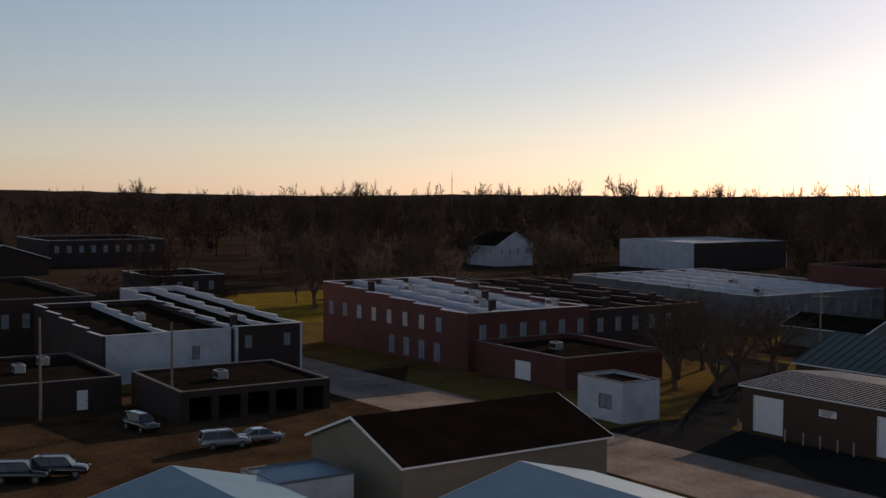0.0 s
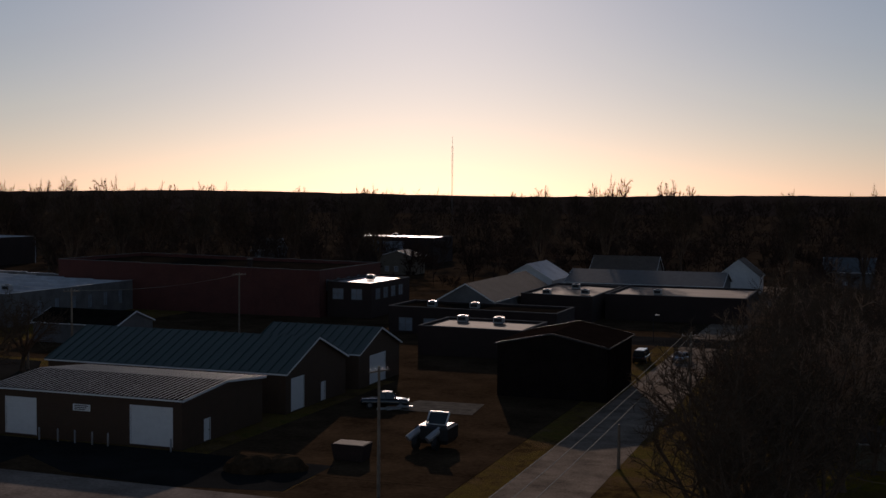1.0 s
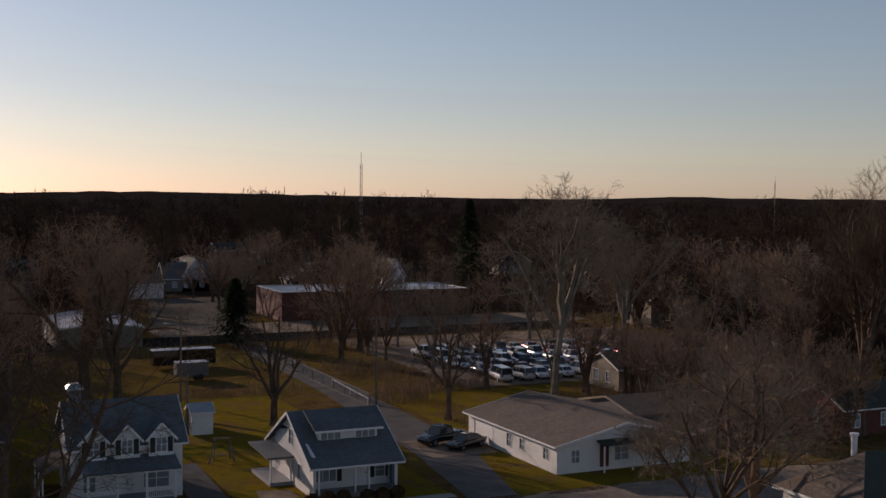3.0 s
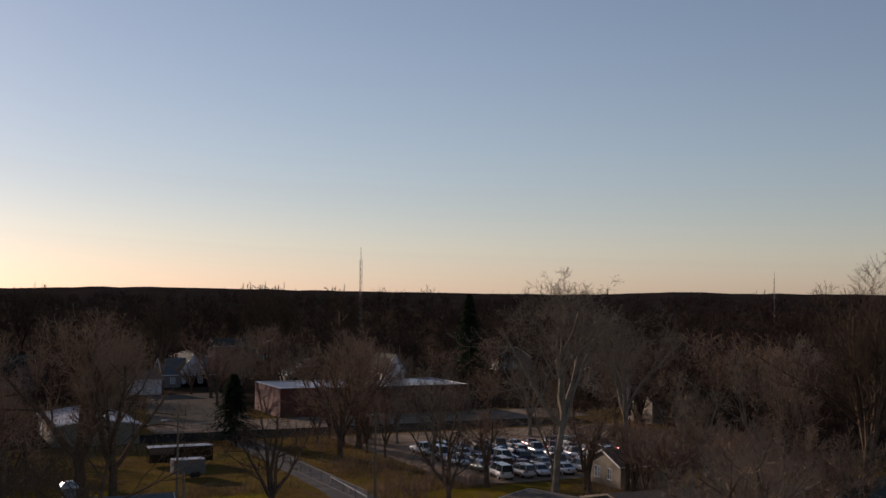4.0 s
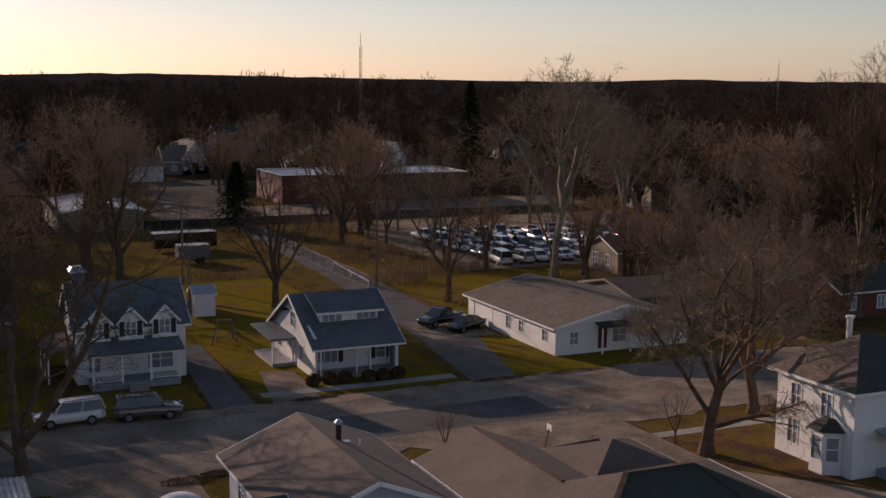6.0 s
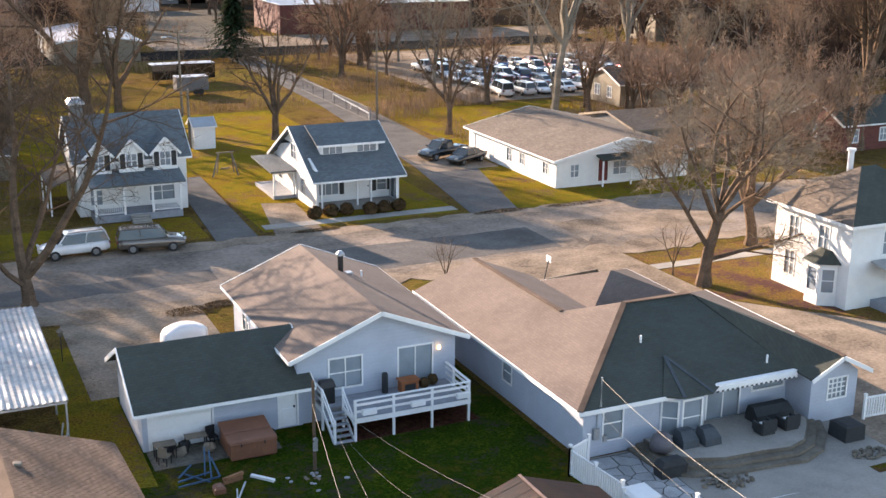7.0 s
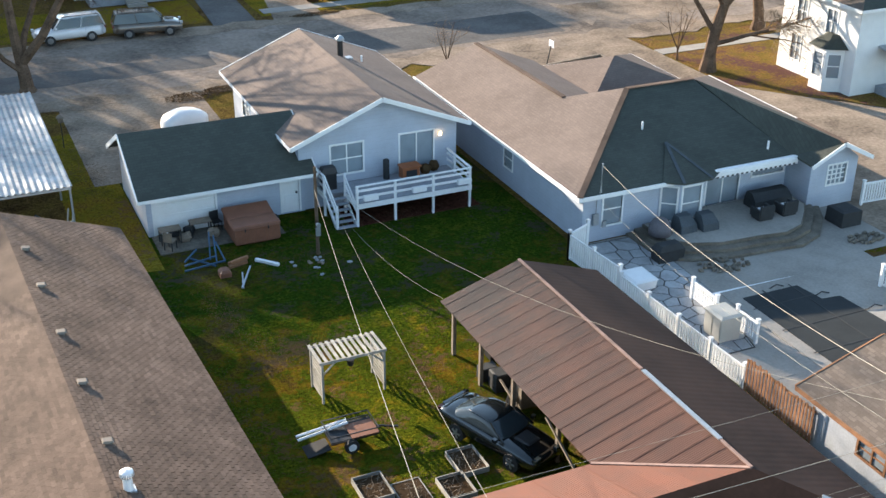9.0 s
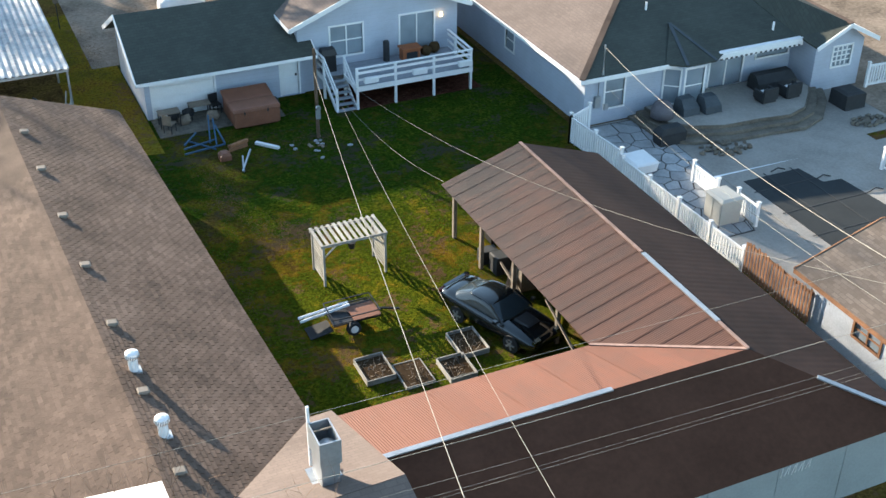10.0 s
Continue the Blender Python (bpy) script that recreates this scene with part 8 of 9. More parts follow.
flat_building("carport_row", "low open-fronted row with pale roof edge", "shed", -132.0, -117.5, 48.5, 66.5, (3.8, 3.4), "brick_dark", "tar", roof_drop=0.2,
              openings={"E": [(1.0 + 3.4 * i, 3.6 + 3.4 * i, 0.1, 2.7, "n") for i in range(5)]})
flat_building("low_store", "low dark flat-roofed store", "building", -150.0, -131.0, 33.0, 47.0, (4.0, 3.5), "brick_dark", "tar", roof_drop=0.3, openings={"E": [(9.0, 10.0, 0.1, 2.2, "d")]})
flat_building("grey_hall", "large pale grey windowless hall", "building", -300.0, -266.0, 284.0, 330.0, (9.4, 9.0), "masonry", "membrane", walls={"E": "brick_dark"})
flat_building("pale_roof_block", "block with pale ribbed roof behind stepped parapet", "building", -196.0, -144.5, 171.6, 213.0, (7.0, 6.0), "masonry_grey", "membrane", steps=7, coping="masonry", party=(178.5, 185.5, 192.5, 199.5, 206.5),
              openings={"E": [(3 + 5 * i, 4.2 + 5 * i, 1.6, 4.2) for i in range(7)]})
flat_building("long_brick_block", "long dark red brick block with stepped white coping", "building", -163.0, -101.5, 209.5, 240.0, (9.9, 9.2), "brick", "tar", steps=9, openings={"E": [(3 + 5 * i, 4.2 + 5 * i, 5.0, 7.2) for i in range(5)]})
gable_building("alley_house", "small dark shed with pale gable", "shed", -128.0, -112.0, 158.0, 168.0, 3.2, 5.0, "x", "masonry_grey", "tar", oh=0.3)
gable_building("tan_roof_hall", "pale hall with a broad tan gable roof", "building", -75.5, -65.0, 206.5, 246.0, 4.8, 7.8, "y", "masonry_grey", "tan_y", oh=0.4, openings={"S": [(4.6, 5.9, 1.0, 2.4)]})
flat_building("row_store", "low dark row of stores with tar roof", "building", -80.0, -49.5, 193.0, 205.5, (4.6, 4.4), "brick_dark", "tar", roof_drop=0.3, openings={"S": [(2 + 4.6 * i, 4.4 + 4.6 * i, 0.4, 2.6) for i in range(6)]})
flat_building("dusty_store", "flat-roofed store with dusty brown roof", "building", -64.2, -50.0, 222.0, 250.0, (5.2, 4.9), "brick_dark", "roof_grit", roof_drop=0.3)
flat_building("long_store", "long low flat-roofed store", "building", -49.0, -22.0, 229.0, 254.0, (5.0, 5.0), "brick_dark", "roof_grit", roof_drop=0.3)
flat_building("small_store", "small flat-roofed store with rooftop units", "building", -64.6, -48.0, 167.5, 181.0, (4.4, 4.3), "brick_dark", "roof_grit", roof_drop=0.3)
gable_building("feed_mill", "tall metal-clad feed building, backlit shade in its colour", "building", -42.5, -29.0, 137.0, 152.0, 6.4, 7.8, "y", "shaded_clad", "brown_roof", trim="dark_metal", oh=0.3)
flat_building("far_school", "far flat-roofed brick school with white band", "building", -176.0, -143.0, 385.0, 405.0, (9.2, 9.0), "brick_dark", "membrane", roof_drop=0.2, openings={"S": [(10.0, 22.0, 3.6, 7.6, "s")]})
gable_building("white_barn", "white gabled barn with pale roof", "barn", -82.0, -70.0, 268.0, 285.0, 4.5, 8.0, "y", "white", "membrane", oh=0.4)
gable_building("pale_house", "pale house with tan roof", "house", -66.0, -50.0, 290.0, 302.0, 5.0, 9.0, "x", "masonry_grey", "tan_x", oh=0.4)
gable_building("pale_house", "white gabled house among trees", "house", -36.0, -26.0, 300.0, 312.0, 4.5, 8.5, "y", "white", "tan_y", oh=0.4)
gable_building("long_shop", "long low building with grey metal roof", "building", -64.0, -30.0, 257.0, 274.0, 5.0, 7.4, "x", "masonry_grey", "dull_galv", oh=0.4)
flat_building("glass_store", "low store with bright roof edge", "building", -101.0, -91.5, 212.0, 232.0, (7.0, 6.8), "brick_dark", "membrane", roof_drop=0.2, openings={"E": [(2 + 4 * i, 4.2 + 4 * i, 3.6, 5.6) for i in range(4)], "S": [(1.2, 3.4, 3.6, 5.6), (5.2, 7.4, 3.6, 5.6)]})
# west of the park
gable_building("blue_roof_hall", "far hall with pale blue metal roof", "building", -400.0, -350.0, 78.0, 104.0, 5.0, 9.0, "x", "brick_dark", "blue_metal", oh=0.5)
flat_building("civic_block", "far two-storey brick block with pale cornice", "building", -420.0, -384.0, 114.0, 153.0, (8.8, 8.6), "brick_dark", "tar",
              coping="masonry", openings={"E": [(2 + 4 * i, 3.4 + 4 * i, 4.6, 6.8) for i in range(9)]})
flat_building("bank_block", "low dark block with white cornice", "building", -286.0, -265.5, 103.0, 121.0, (4.9, 4.7), "brick_dark", "tar", coping="trim", openings={"E": [(2 + 4 * i, 3.2 + 4 * i, 1.2, 3.2) for i in range(4)]})
gable_building("mansion", "large pale house with dark mansard roof", "house", -334.0, -318.0, 244.0, 260.0, 7.0, 11.5, "x", "masonry", "tar", oh=0.5, openings={"E": [(2 + 3.5 * i, 3.2 + 3.5 * i, 4, 6) for i in range(4)], "S": [(2 + 3.5 * i, 3.2 + 3.5 * i, 4, 6) for i in range(4)]})


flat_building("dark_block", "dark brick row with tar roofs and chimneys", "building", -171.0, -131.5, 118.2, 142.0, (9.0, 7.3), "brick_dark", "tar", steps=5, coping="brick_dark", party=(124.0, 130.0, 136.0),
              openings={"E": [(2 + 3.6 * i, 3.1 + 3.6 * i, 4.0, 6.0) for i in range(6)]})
flat_building("alley_store", "low brick store with pale roof strip", "building", -206.0, -172.5, 142.6, 150.0, (6.4, 6.0), "brick_dark", "membrane", roof_drop=0.3)
for x, y, z in ((-140, 104.5, 8.1), (-150, 110, 8.5), (-158, 104, 8.9), (-136, 115, 7.9), (-150, 178, 6.0), (-165, 188, 6.4), (-160, 60, 6.6), (-60, 226, 4.8), (-53, 229, 4.8), (-58, 242, 4.8), (-55, 178, 4.1),
                (-61, 178, 4.1), (-40, 236, 4.7), (-66, 199, 4.2), (-74, 199, 4.2), (-140, 38, 3.5), (-144, 42, 3.6), (-124, 56, 3.4), (-160, 392, 9.1), (-96, 222, 6.8), (-122, 104, 3.6)):
    roof_unit(x, y, z)
for x, y, z in ((-133, 101.5, 8.2), (-142, 107.0, 8.6), (-152, 112.5, 9.0), (-134, 124, 7.4), (-140, 130, 7.7), (-136, 136, 7.5), (-148, 124, 8.0), (-147, 68.3, 6.6), (-160, 98, 9.2), (-145, 213, 6.2), (-120, 215, 9.4)):
    roof_chimney(x, y, z)


def water_tower(x, y):
    root = thing("water_tower", (x, y, 0), "white and dark blue water tower on a single stem", "water tower")
    prof = [(0.0, 36.2), (2.5, 36.0), (4.6, 35.0), (6.0, 33.0), (6.2, 31.2), (5.6, 29.6), (3.6, 27.4), (1.7, 25.6), (1.25, 24.0)]
    for name, mat_name, a, b in (("tank", "tank_blue", 0, 3), ("band", "tank", 3, 5), ("bowl", "tank_blue", 5, 8)):
        bm = nbm()
        n = 32
        rings = [[bm.verts.new((x + r * math.cos(k * math.tau / n), y + r * math.sin(k * math.tau / n), z)) for k in range(n)] for r, z in ((max(r, 0.01), z) for r, z in prof[a:b + 1])]
        for p, q in zip(rings, rings[1:]):
            for k in range(n):
                bm.faces.new((q[k], q[(k + 1) % n], p[(k + 1) % n], p[k]))
        part(name, bm, mat_name, root, smooth=True)
    bm = nbm()
    tube(bm, [(x, y, 0), (x, y, 3), (x, y, 24.2)], [2.4, 1.25, 1.25], 24)
    part("stem", bm, "tank", root, smooth=True)
    bm = nbm()
    for k in range(12):
        a, b = k * math.tau / 12, (k + 1) * math.tau / 12
        bar(bm, (x + 2.4 * math.cos(a), y + 2.4 * math.sin(a), 36), (x + 2.4 * math.cos(a), y + 2.4 * math.sin(a), 37.2), 0.1)
        bar(bm, (x + 2.4 * math.cos(a), y + 2.4 * math.sin(a), 37.2), (x + 2.4 * math.cos(b), y + 2.4 * math.sin(b), 37.2), 0.1)
    part("rail", bm, "dark_metal", root)
    for dx, hh in ((-2.2, 38.4), (0.3, 40.5), (1.9, 38.5)):
        bm = nbm()
        bar(bm, (x + dx, y, 36), (x + dx, y, hh), 0.12)
        part("antenna", bm, "dark_metal", root)


water_tower(18.4, 412.6)


def mast(x, y, height, width, label):
    root = thing("radio_mast", (x, y, 0), label, "radio mast")
    bm = nbm()
    legs = [Vector((x + width * math.cos(k * math.tau / 3), y + width * math.sin(k * math.tau / 3), 0)) for k in range(3)]
    for p in legs:
        bar(bm, p, p + Vector((0, 0, height)), 0.10)
    n = int(height / 2.2)
    for i in range(n):
        za, zb = height * i / n, height * (i + 1) / n
        for k in range(3):
            bar(bm, legs[k] + Vector((0, 0, za)), legs[(k + 1) % 3] + Vector((0, 0, zb)), 0.05)
    part("lattice", bm, "dull_galv", root)
    bm = nbm()
    bar(bm, (x, y, height), (x, y, height * 1.12), 0.14)
    part("whip", bm, "dark_metal", root)


mast(-283.6, 801.3, 58.0, 0.5, "tall guyed lattice radio mast")
mast(-733.9, 520.9, 37.0, 0.5, "far lattice radio mast")
mast(146.9, 391.3, 35.5, 0.5, "slim lattice radio mast among trees")
mast(580.0, 688.0, 36.0, 0.4, "far thin radio mast")
# ---- trees ----
def grow(seed, fork, mains, angle, counts=(7, 6, 6, 4), fine=0.0010, base_r=0.36, up=0.07, twist=1.0, droop=0.0, lean=(0.0, 0.0), limbs_at=None, spread=1.0):
    """Segments of a bare tree about one unit high: a trunk that forks into limbs, then boughs, branches and twigs.
    limbs_at: (place on the trunk 0 to 1, turn in degrees, angle from upright in degrees, length, thickness) of each main limb."""
    rng = random.Random(seed)
    levels = len(counts) + 1
    limbs, twigs = [], []

    def shoot(p, d, length, r, level):
        last = level >= levels
        n = 1 if last else 2 if level >= levels - 1 else 4 if level == 0 else 6 if level == 1 else 4
        pts, dd = [p.copy()], d.copy()
        wob = (0.07, 0.17, 0.24, 0.30, 0.34, 0.34)[min(level, 5)] * twist
        for i in range(n):
            rise = 0.0 if level == 0 else up * (1.5 - 0.2 * i) if level == 1 else up * 0.8 - droop * (level - 1) * 0.6
            dd = (dd + Vector((rng.uniform(-wob, wob), rng.uniform(-wob, wob), rng.uniform(-wob, wob) * 0.7 + rise))).normalized()
            pts.append(pts[-1] + dd * length / n)
        r1 = 0.0 if last else r * (0.78 if level == 0 else 0.28)
        for i in range(n):
            (limbs if level <= 2 else twigs).append((pts[i], pts[i + 1], r + (r1 - r) * i / n, r + (r1 - r) * (i + 1) / n, level, last))
        if last:
            return
        phase = rng.uniform(0, math.tau)
        if level == 0:
            rows = limbs_at or [(rng.uniform(0.72, 1.0), math.degrees(phase) + k * 360 / mains + rng.uniform(-28, 28), math.degrees(angle) * rng.uniform(0.35, 1.2), rng.uniform(0.48, 0.66), rng.uniform(0.55, 0.78)) for k in range(mains)]
            for u, turn, tilt, ln, thick in rows:
                i = min(n - 1, int(u * n))
                at = pts[i].lerp(pts[i + 1], u * n - i)
                t, q = radians(turn), radians(tilt)
                shoot(at, Vector((math.sin(q) * math.cos(t), math.sin(q) * math.sin(t), math.cos(q))), ln, r * thick, 1)
            return
        kids = max(2, int(round(counts[level - 1] * rng.uniform(0.8, 1.25))))
        for k in range(kids):
            first = 0.30 if level == 1 else 0.16
            u = first + (1 - first) * (k + rng.random()) / kids
            i = min(n - 1, int(u * n))
            at = pts[i].lerp(pts[i + 1], u * n - i)
            axis = (pts[i + 1] - pts[i]).normalized()
            turn = phase + k * 2.4 + rng.uniform(-0.6, 0.6)
            side = axis.orthogonal().normalized()
            side = (side * math.cos(turn) + axis.cross(side) * math.sin(turn)).normalized()
            bend = rng.uniform(0.45, 1.05) * spread
            nd = axis * math.cos(bend) + side * math.sin(bend)
            ln = length * rng.uniform(0.40, 0.72) * (1.2 - 0.62 * u)
            rr = max(fine, (r + (r1 - r) * u) * rng.uniform(0.42, 0.66))
            shoot(at, nd.normalized(), ln, rr, level + 1)

    shoot(Vector((0, 0, -0.01)), Vector((*lean, 1)).normalized(), fork, base_r / 15, 0)
    return limbs, twigs


def segs_to_mesh(name, segs, material, flat=False):
    """Tapered prisms for all segments in one mesh; the last shoots end in points. flat: the last shoots are single slivers."""
    verts, faces = [], []
    for k0, (a, b, ra, rb, level, last) in enumerate(segs):
        d = (b - a).normalized()
        s = d.orthogonal().normalized()
        u = s.cross(d)
        base = len(verts)
        if last and flat:
            w = s * math.cos(k0 * 1.7) + u * math.sin(k0 * 1.7)
            verts += [a + w * ra, a - w * ra, b]
            faces.append((base, base + 1, base + 2))
            continue
        n = (8, 5, 3)[level] if level < 3 else 3
        ring = [(s * math.cos(k * math.tau / n) + u * math.sin(k * math.tau / n)) for k in range(n)]
        flare = 1.5 if level == 0 and a.z < 0 else 1.0
        verts += [a + w * ra * flare for w in ring]
        if rb <= 0:
            verts.append(b)
            faces += [(base + k, base + (k + 1) % n, base + n) for k in range(n)]
        else:
            verts += [b + w * rb for w in ring]
            faces += [(base + k, base + (k + 1) % n, base + n + (k + 1) % n, base + n + k) for k in range(n)]
    me = bpy.data.meshes.new(name)
    me.from_pydata([tuple(v) for v in verts], [], faces)
    me.materials.append(M[material])
    return me


def tree_kind(seed, fork, mains, angle, bark="bark", twig="twig", flat=False, crest=1.0, **more):
    limbs, twigs = grow(seed, fork, mains, angle, **more)
    top = sorted(s[1].z for s in twigs)[int((len(twigs) - 1) * crest)]
    wide = sorted(math.hypot(s[1].x, s[1].y) for s in twigs)[int(len(twigs) * 0.97)]
    return segs_to_mesh("trunk", limbs, bark), segs_to_mesh("crown", twigs, twig, flat), top, wide


LITE = {"counts": (7, 6, 8), "fine": 0.0021, "flat": True}
KINDS = {
    "street": tree_kind(3, 0.10, 2, 0.5, counts=(7, 6, 6, 4), fine=0.0007, twig="twig_dark", twist=1.15, up=0.05, droop=0.04, base_r=0.34,
                        limbs_at=[(0.96, 150, 4, 0.66, 0.74), (0.98, -22, 34, 0.76, 0.70), (0.7, 200, 42, 0.50, 0.40), (0.99, 60, 26, 0.55, 0.5)]),
    "corner": tree_kind(8, 0.36, 5, 0.6, twig="twig_pale", counts=(7, 6, 6, 5), fine=0.0008, lean=(0.10, -0.04), base_r=0.36, twist=1.2, up=0.06, droop=0.03,
                        limbs_at=[(0.36, -25, 66, 0.40, 0.5), (0.50, 158, 26, 0.52, 0.5), (0.86, 190, 34, 0.50, 0.55), (0.94, 60, 26, 0.54, 0.6), (1.0, -40, 20, 0.58, 0.66), (1.0, -90, 42, 0.50, 0.5), (0.98, 120, 14, 0.56, 0.55), (0.8, 10, 50, 0.46, 0.5)]),
    "bushy": tree_kind(9, 0.22, 6, 0.75, twig="twig_red", counts=(7, 6, 6, 5), fine=0.0008, twist=1.25, droop=0.04, base_r=0.42),
    "old": tree_kind(15, 0.20, 5, 0.70, counts=(7, 6, 6, 4), twist=1.3, base_r=0.5, up=0.06, spread=1.1),
    "lawn": tree_kind(21, 0.22, 5, 0.72, counts=(6, 5, 5, 4), fine=0.0008, twist=1.3, base_r=0.5, up=0.05, twig="twig_dark", spread=1.1),
    "tall": tree_kind(11, 0.36, 9, 0.36, counts=(7, 6, 6, 5), fine=0.0006, base_r=0.24, up=0.12, twist=0.7, twig="twig_dark", crest=0.99, spread=0.85),
    "pale": tree_kind(49, 0.42, 7, 0.66, counts=(7, 6, 5, 5), fine=0.0007, bark="pale_bark", twig="twig_pale", base_r=0.25, twist=1.5, up=0.05, spread=1.1, crest=0.99),
    "young": tree_kind(53, 0.16, 4, 0.5, counts=(6, 5), fine=0.0016, base_r=0.2),
    "shrubby": tree_kind(91, 0.05, 7, 0.7, counts=(6, 6, 6), fine=0.0026, base_r=0.2, flat=True),
    "bud": tree_kind(97, 0.45, 3, 0.35, counts=(6, 5), fine=0.0008, twig="twig_red", base_r=0.1, up=0.15),
    "lite_broad": tree_kind(61, 0.18, 6, 0.72, twist=1.25, base_r=0.42, **LITE),
    "lite_tall": tree_kind(67, 0.34, 5, 0.45, up=0.14, **LITE),
    "lite_red": tree_kind(71, 0.16, 5, 0.62, twig="twig_red", twist=1.15, **LITE),
    "lite_slim": tree_kind(79, 0.30, 4, 0.36, up=0.16, twig="twig_red", **LITE),
    "skyline": tree_kind(87, 0.30, 7, 0.58, counts=(7, 7, 8), fine=0.0042, flat=True, twig="twig_dark", twist=1.1, crest=0.985),
    "lite_dark": tree_kind(63, 0.20, 6, 0.68, twig="twig_dark", twist=1.25, base_r=0.42, **LITE),
    "lite_grey": tree_kind(83, 0.24, 5, 0.66, twig="twig_pale", bark="pale_bark", twist=1.4, **LITE),
}


def plant(kind, x, y, height, turn, label="", name="bare_tree", category="tree", group="", width=None):
    """Stands a bare tree of this height and crown width on the ground."""
    trunk, crown, top, wide = KINDS[kind]
    k = height / top
    w = k if width is None else width / 2 / wide
    root = thing(name, (x, y, 0), label or "bare winter tree with fine brown twigs", category, group)
    root.scale, root.rotation_euler = (w, w, k), (0, 0, turn)
    for nm, me in (("trunk", trunk), ("crown", crown)):
        ob = new(nm, me)
        ob.parent = root
    return root


plant("street", 5.8, 75.0, 19.0, 0.0, "forked bare tree beside the street", width=21)
plant("corner", 47.5, 61.7, 16.5, 0.0, "large bare tree on the corner lawn with a low limb", width=16)
plant("bushy", 56.8, 68.4, 15.5, 4.0, "bushy bare tree with dense twigs", width=15)
plant("lawn", 35.9, 121.7, 15.0, 1.0, "dark bare tree on the lawn", width=13)
plant("lawn", 54.4, 117.5, 15.0, 3.1, "bare tree behind the parked cars", width=11)
plant("old", 19.7, 145.2, 23.0, 3.3, "wide old bare tree behind the white house", width=24)
plant("old", 22.6, 141.0, 19.0, 0.8, "wide old bare tree behind the white house", width=17)
plant("tall", 90.6, 93.4, 27.2, 1.4, "very tall bare tree beside the brick house", width=18)
plant("pale", 69.6, 121.0, 26.4, 2.8, "tall sycamore with pale upper limbs", width=23)
plant("pale", 88.0, 134.5, 22.0, 3.9, "tall sycamore with pale upper limbs", width=17)
plant("lite_broad", 58.8, 164.6, 22.0, 0.5, "tall bare tree before the brick warehouse", width=16)
plant("lite_tall", 66.0, 176.0, 20.0, 1.5, "tall bare tree before the brick warehouse", width=13)
for i, (x, y) in enumerate(((60.6, 88.2), (62.2, 89.4), (63.8, 88.4), (65.5, 90.0), (67.0, 92.5), (60.2, 84.9))):
    plant("shrubby", x, y, 4.2 + 0.5 * (i % 3), i * 1.1, "twiggy bare shrub beside the ranch house", "bare_shrub", "shrub", "bare shrubs", width=4.2)
plant("young", 47.0, 64.5, 4.5, 0.0, "young bare street tree")
plant("young", 31.6, 68.4, 4.0, 1.0, "small bare shrub tree at the road edge")
for i, (x, y, hgt) in enumerate(((-0.4, 17.0, 10.3), (0.6, 16.9, 10.7), (1.7, 16.8, 10.1), (5.4, 17.2, 8.0))):
    plant("bud", x, y, hgt, i * 1.9, "slender bare sapling with red buds", "sapling", "tree", "saplings", width=hgt * 0.55)
plant("young", 18.3, 66.5, 3.2, 2.0, "small bare shrub tree at the road edge")

rng = random.Random(5)
CLEAR = [(-302, -262, 284, 332), (-178, -140, 384, 406), (-166, -99, 208, 242), (-198, -142, 170, 215), (-82, -17, 190, 312), (-104, -88, 208, 236), (-424, -348, 76, 162), (-284, -246, 102, 221),
         (20, 37, 160, 214), (46, 58, 262, 292), (62, 108, 196, 242), (44, 58, 128, 262), (62, 74, 292, 314), (28, 44, 126, 172), (70, 108, 138, 172), (94, 108, 240, 262), (-34, -18, 84, 330), (-45, -27, 140, 200), (40, 112, 192, 222)]


def open_view(x, y):
    """Streets and yards west of the park that lie open before the grey hall and the large pale house."""
    deg, r = math.degrees(math.atan2(x, y)), math.hypot(x, y)
    return -48.5 < deg < -38.5 and r < 412 or -54.5 < deg < -50.5 and 215 < r < 405 or -79.5 < deg < -64.0 and 290 < r < 405


def scatter(count, kinds, inside, heights, group, gap=4.0):
    made, tries = [], 0
    while len(made) < count and tries < count * 60:
        tries += 1
        x, y = inside()
        if open_view(x, y) or any(a - 3 < x < b + 3 and c - 3 < y < d + 3 for a, b, c, d in CLEAR):
            continue
        if any((x - a) ** 2 + (y - b) ** 2 < gap * gap for a, b in made):
            continue
        made.append((x, y))
        hgt = rng.uniform(*heights)
        plant(rng.choice(kinds), x, y, hgt, rng.uniform(0, 6.28), group=group, width=hgt * rng.uniform(0.6, 0.9))


for i, (x, y, hgt) in enumerate(((-6.0, 72, 13), (-9.0, 74, 15), (-10.0, 84, 17), (-6.5, 80, 15), (-2.5, 86, 13), (-7.5, 93, 16))):
    plant("lite_dark", x, y, hgt, i * 1.3, "dark bare tree west of the yards", group="trees west of the yards", width=hgt * 0.85)
# the dark stand between the street and downtown
scatter(36, ["lite_dark", "lite_dark", "lite_broad"], lambda: (rng.uniform(-11, -1), rng.uniform(92, 190)), (12, 18), "trees of the dark stand", 4)
scatter(16, ["lite_dark", "lite_dark", "lite_red"], lambda: (rng.uniform(-5, 9), rng.uniform(106, 150)), (10, 15), "trees of the dark stand", 5)
# woods behind the ranch
scatter(34, ["lite_slim", "lite_red", "lite_tall", "lite_grey"], lambda: (rng.uniform(68, 150), rng.uniform(112, 200)), (11, 19), "trees of the wood edge", 3.5)
scatter(9, ["lite_red", "lite_slim"], lambda: (rng.uniform(64, 92), rng.uniform(116, 136)), (8, 12), "trees of the wood edge", 4)
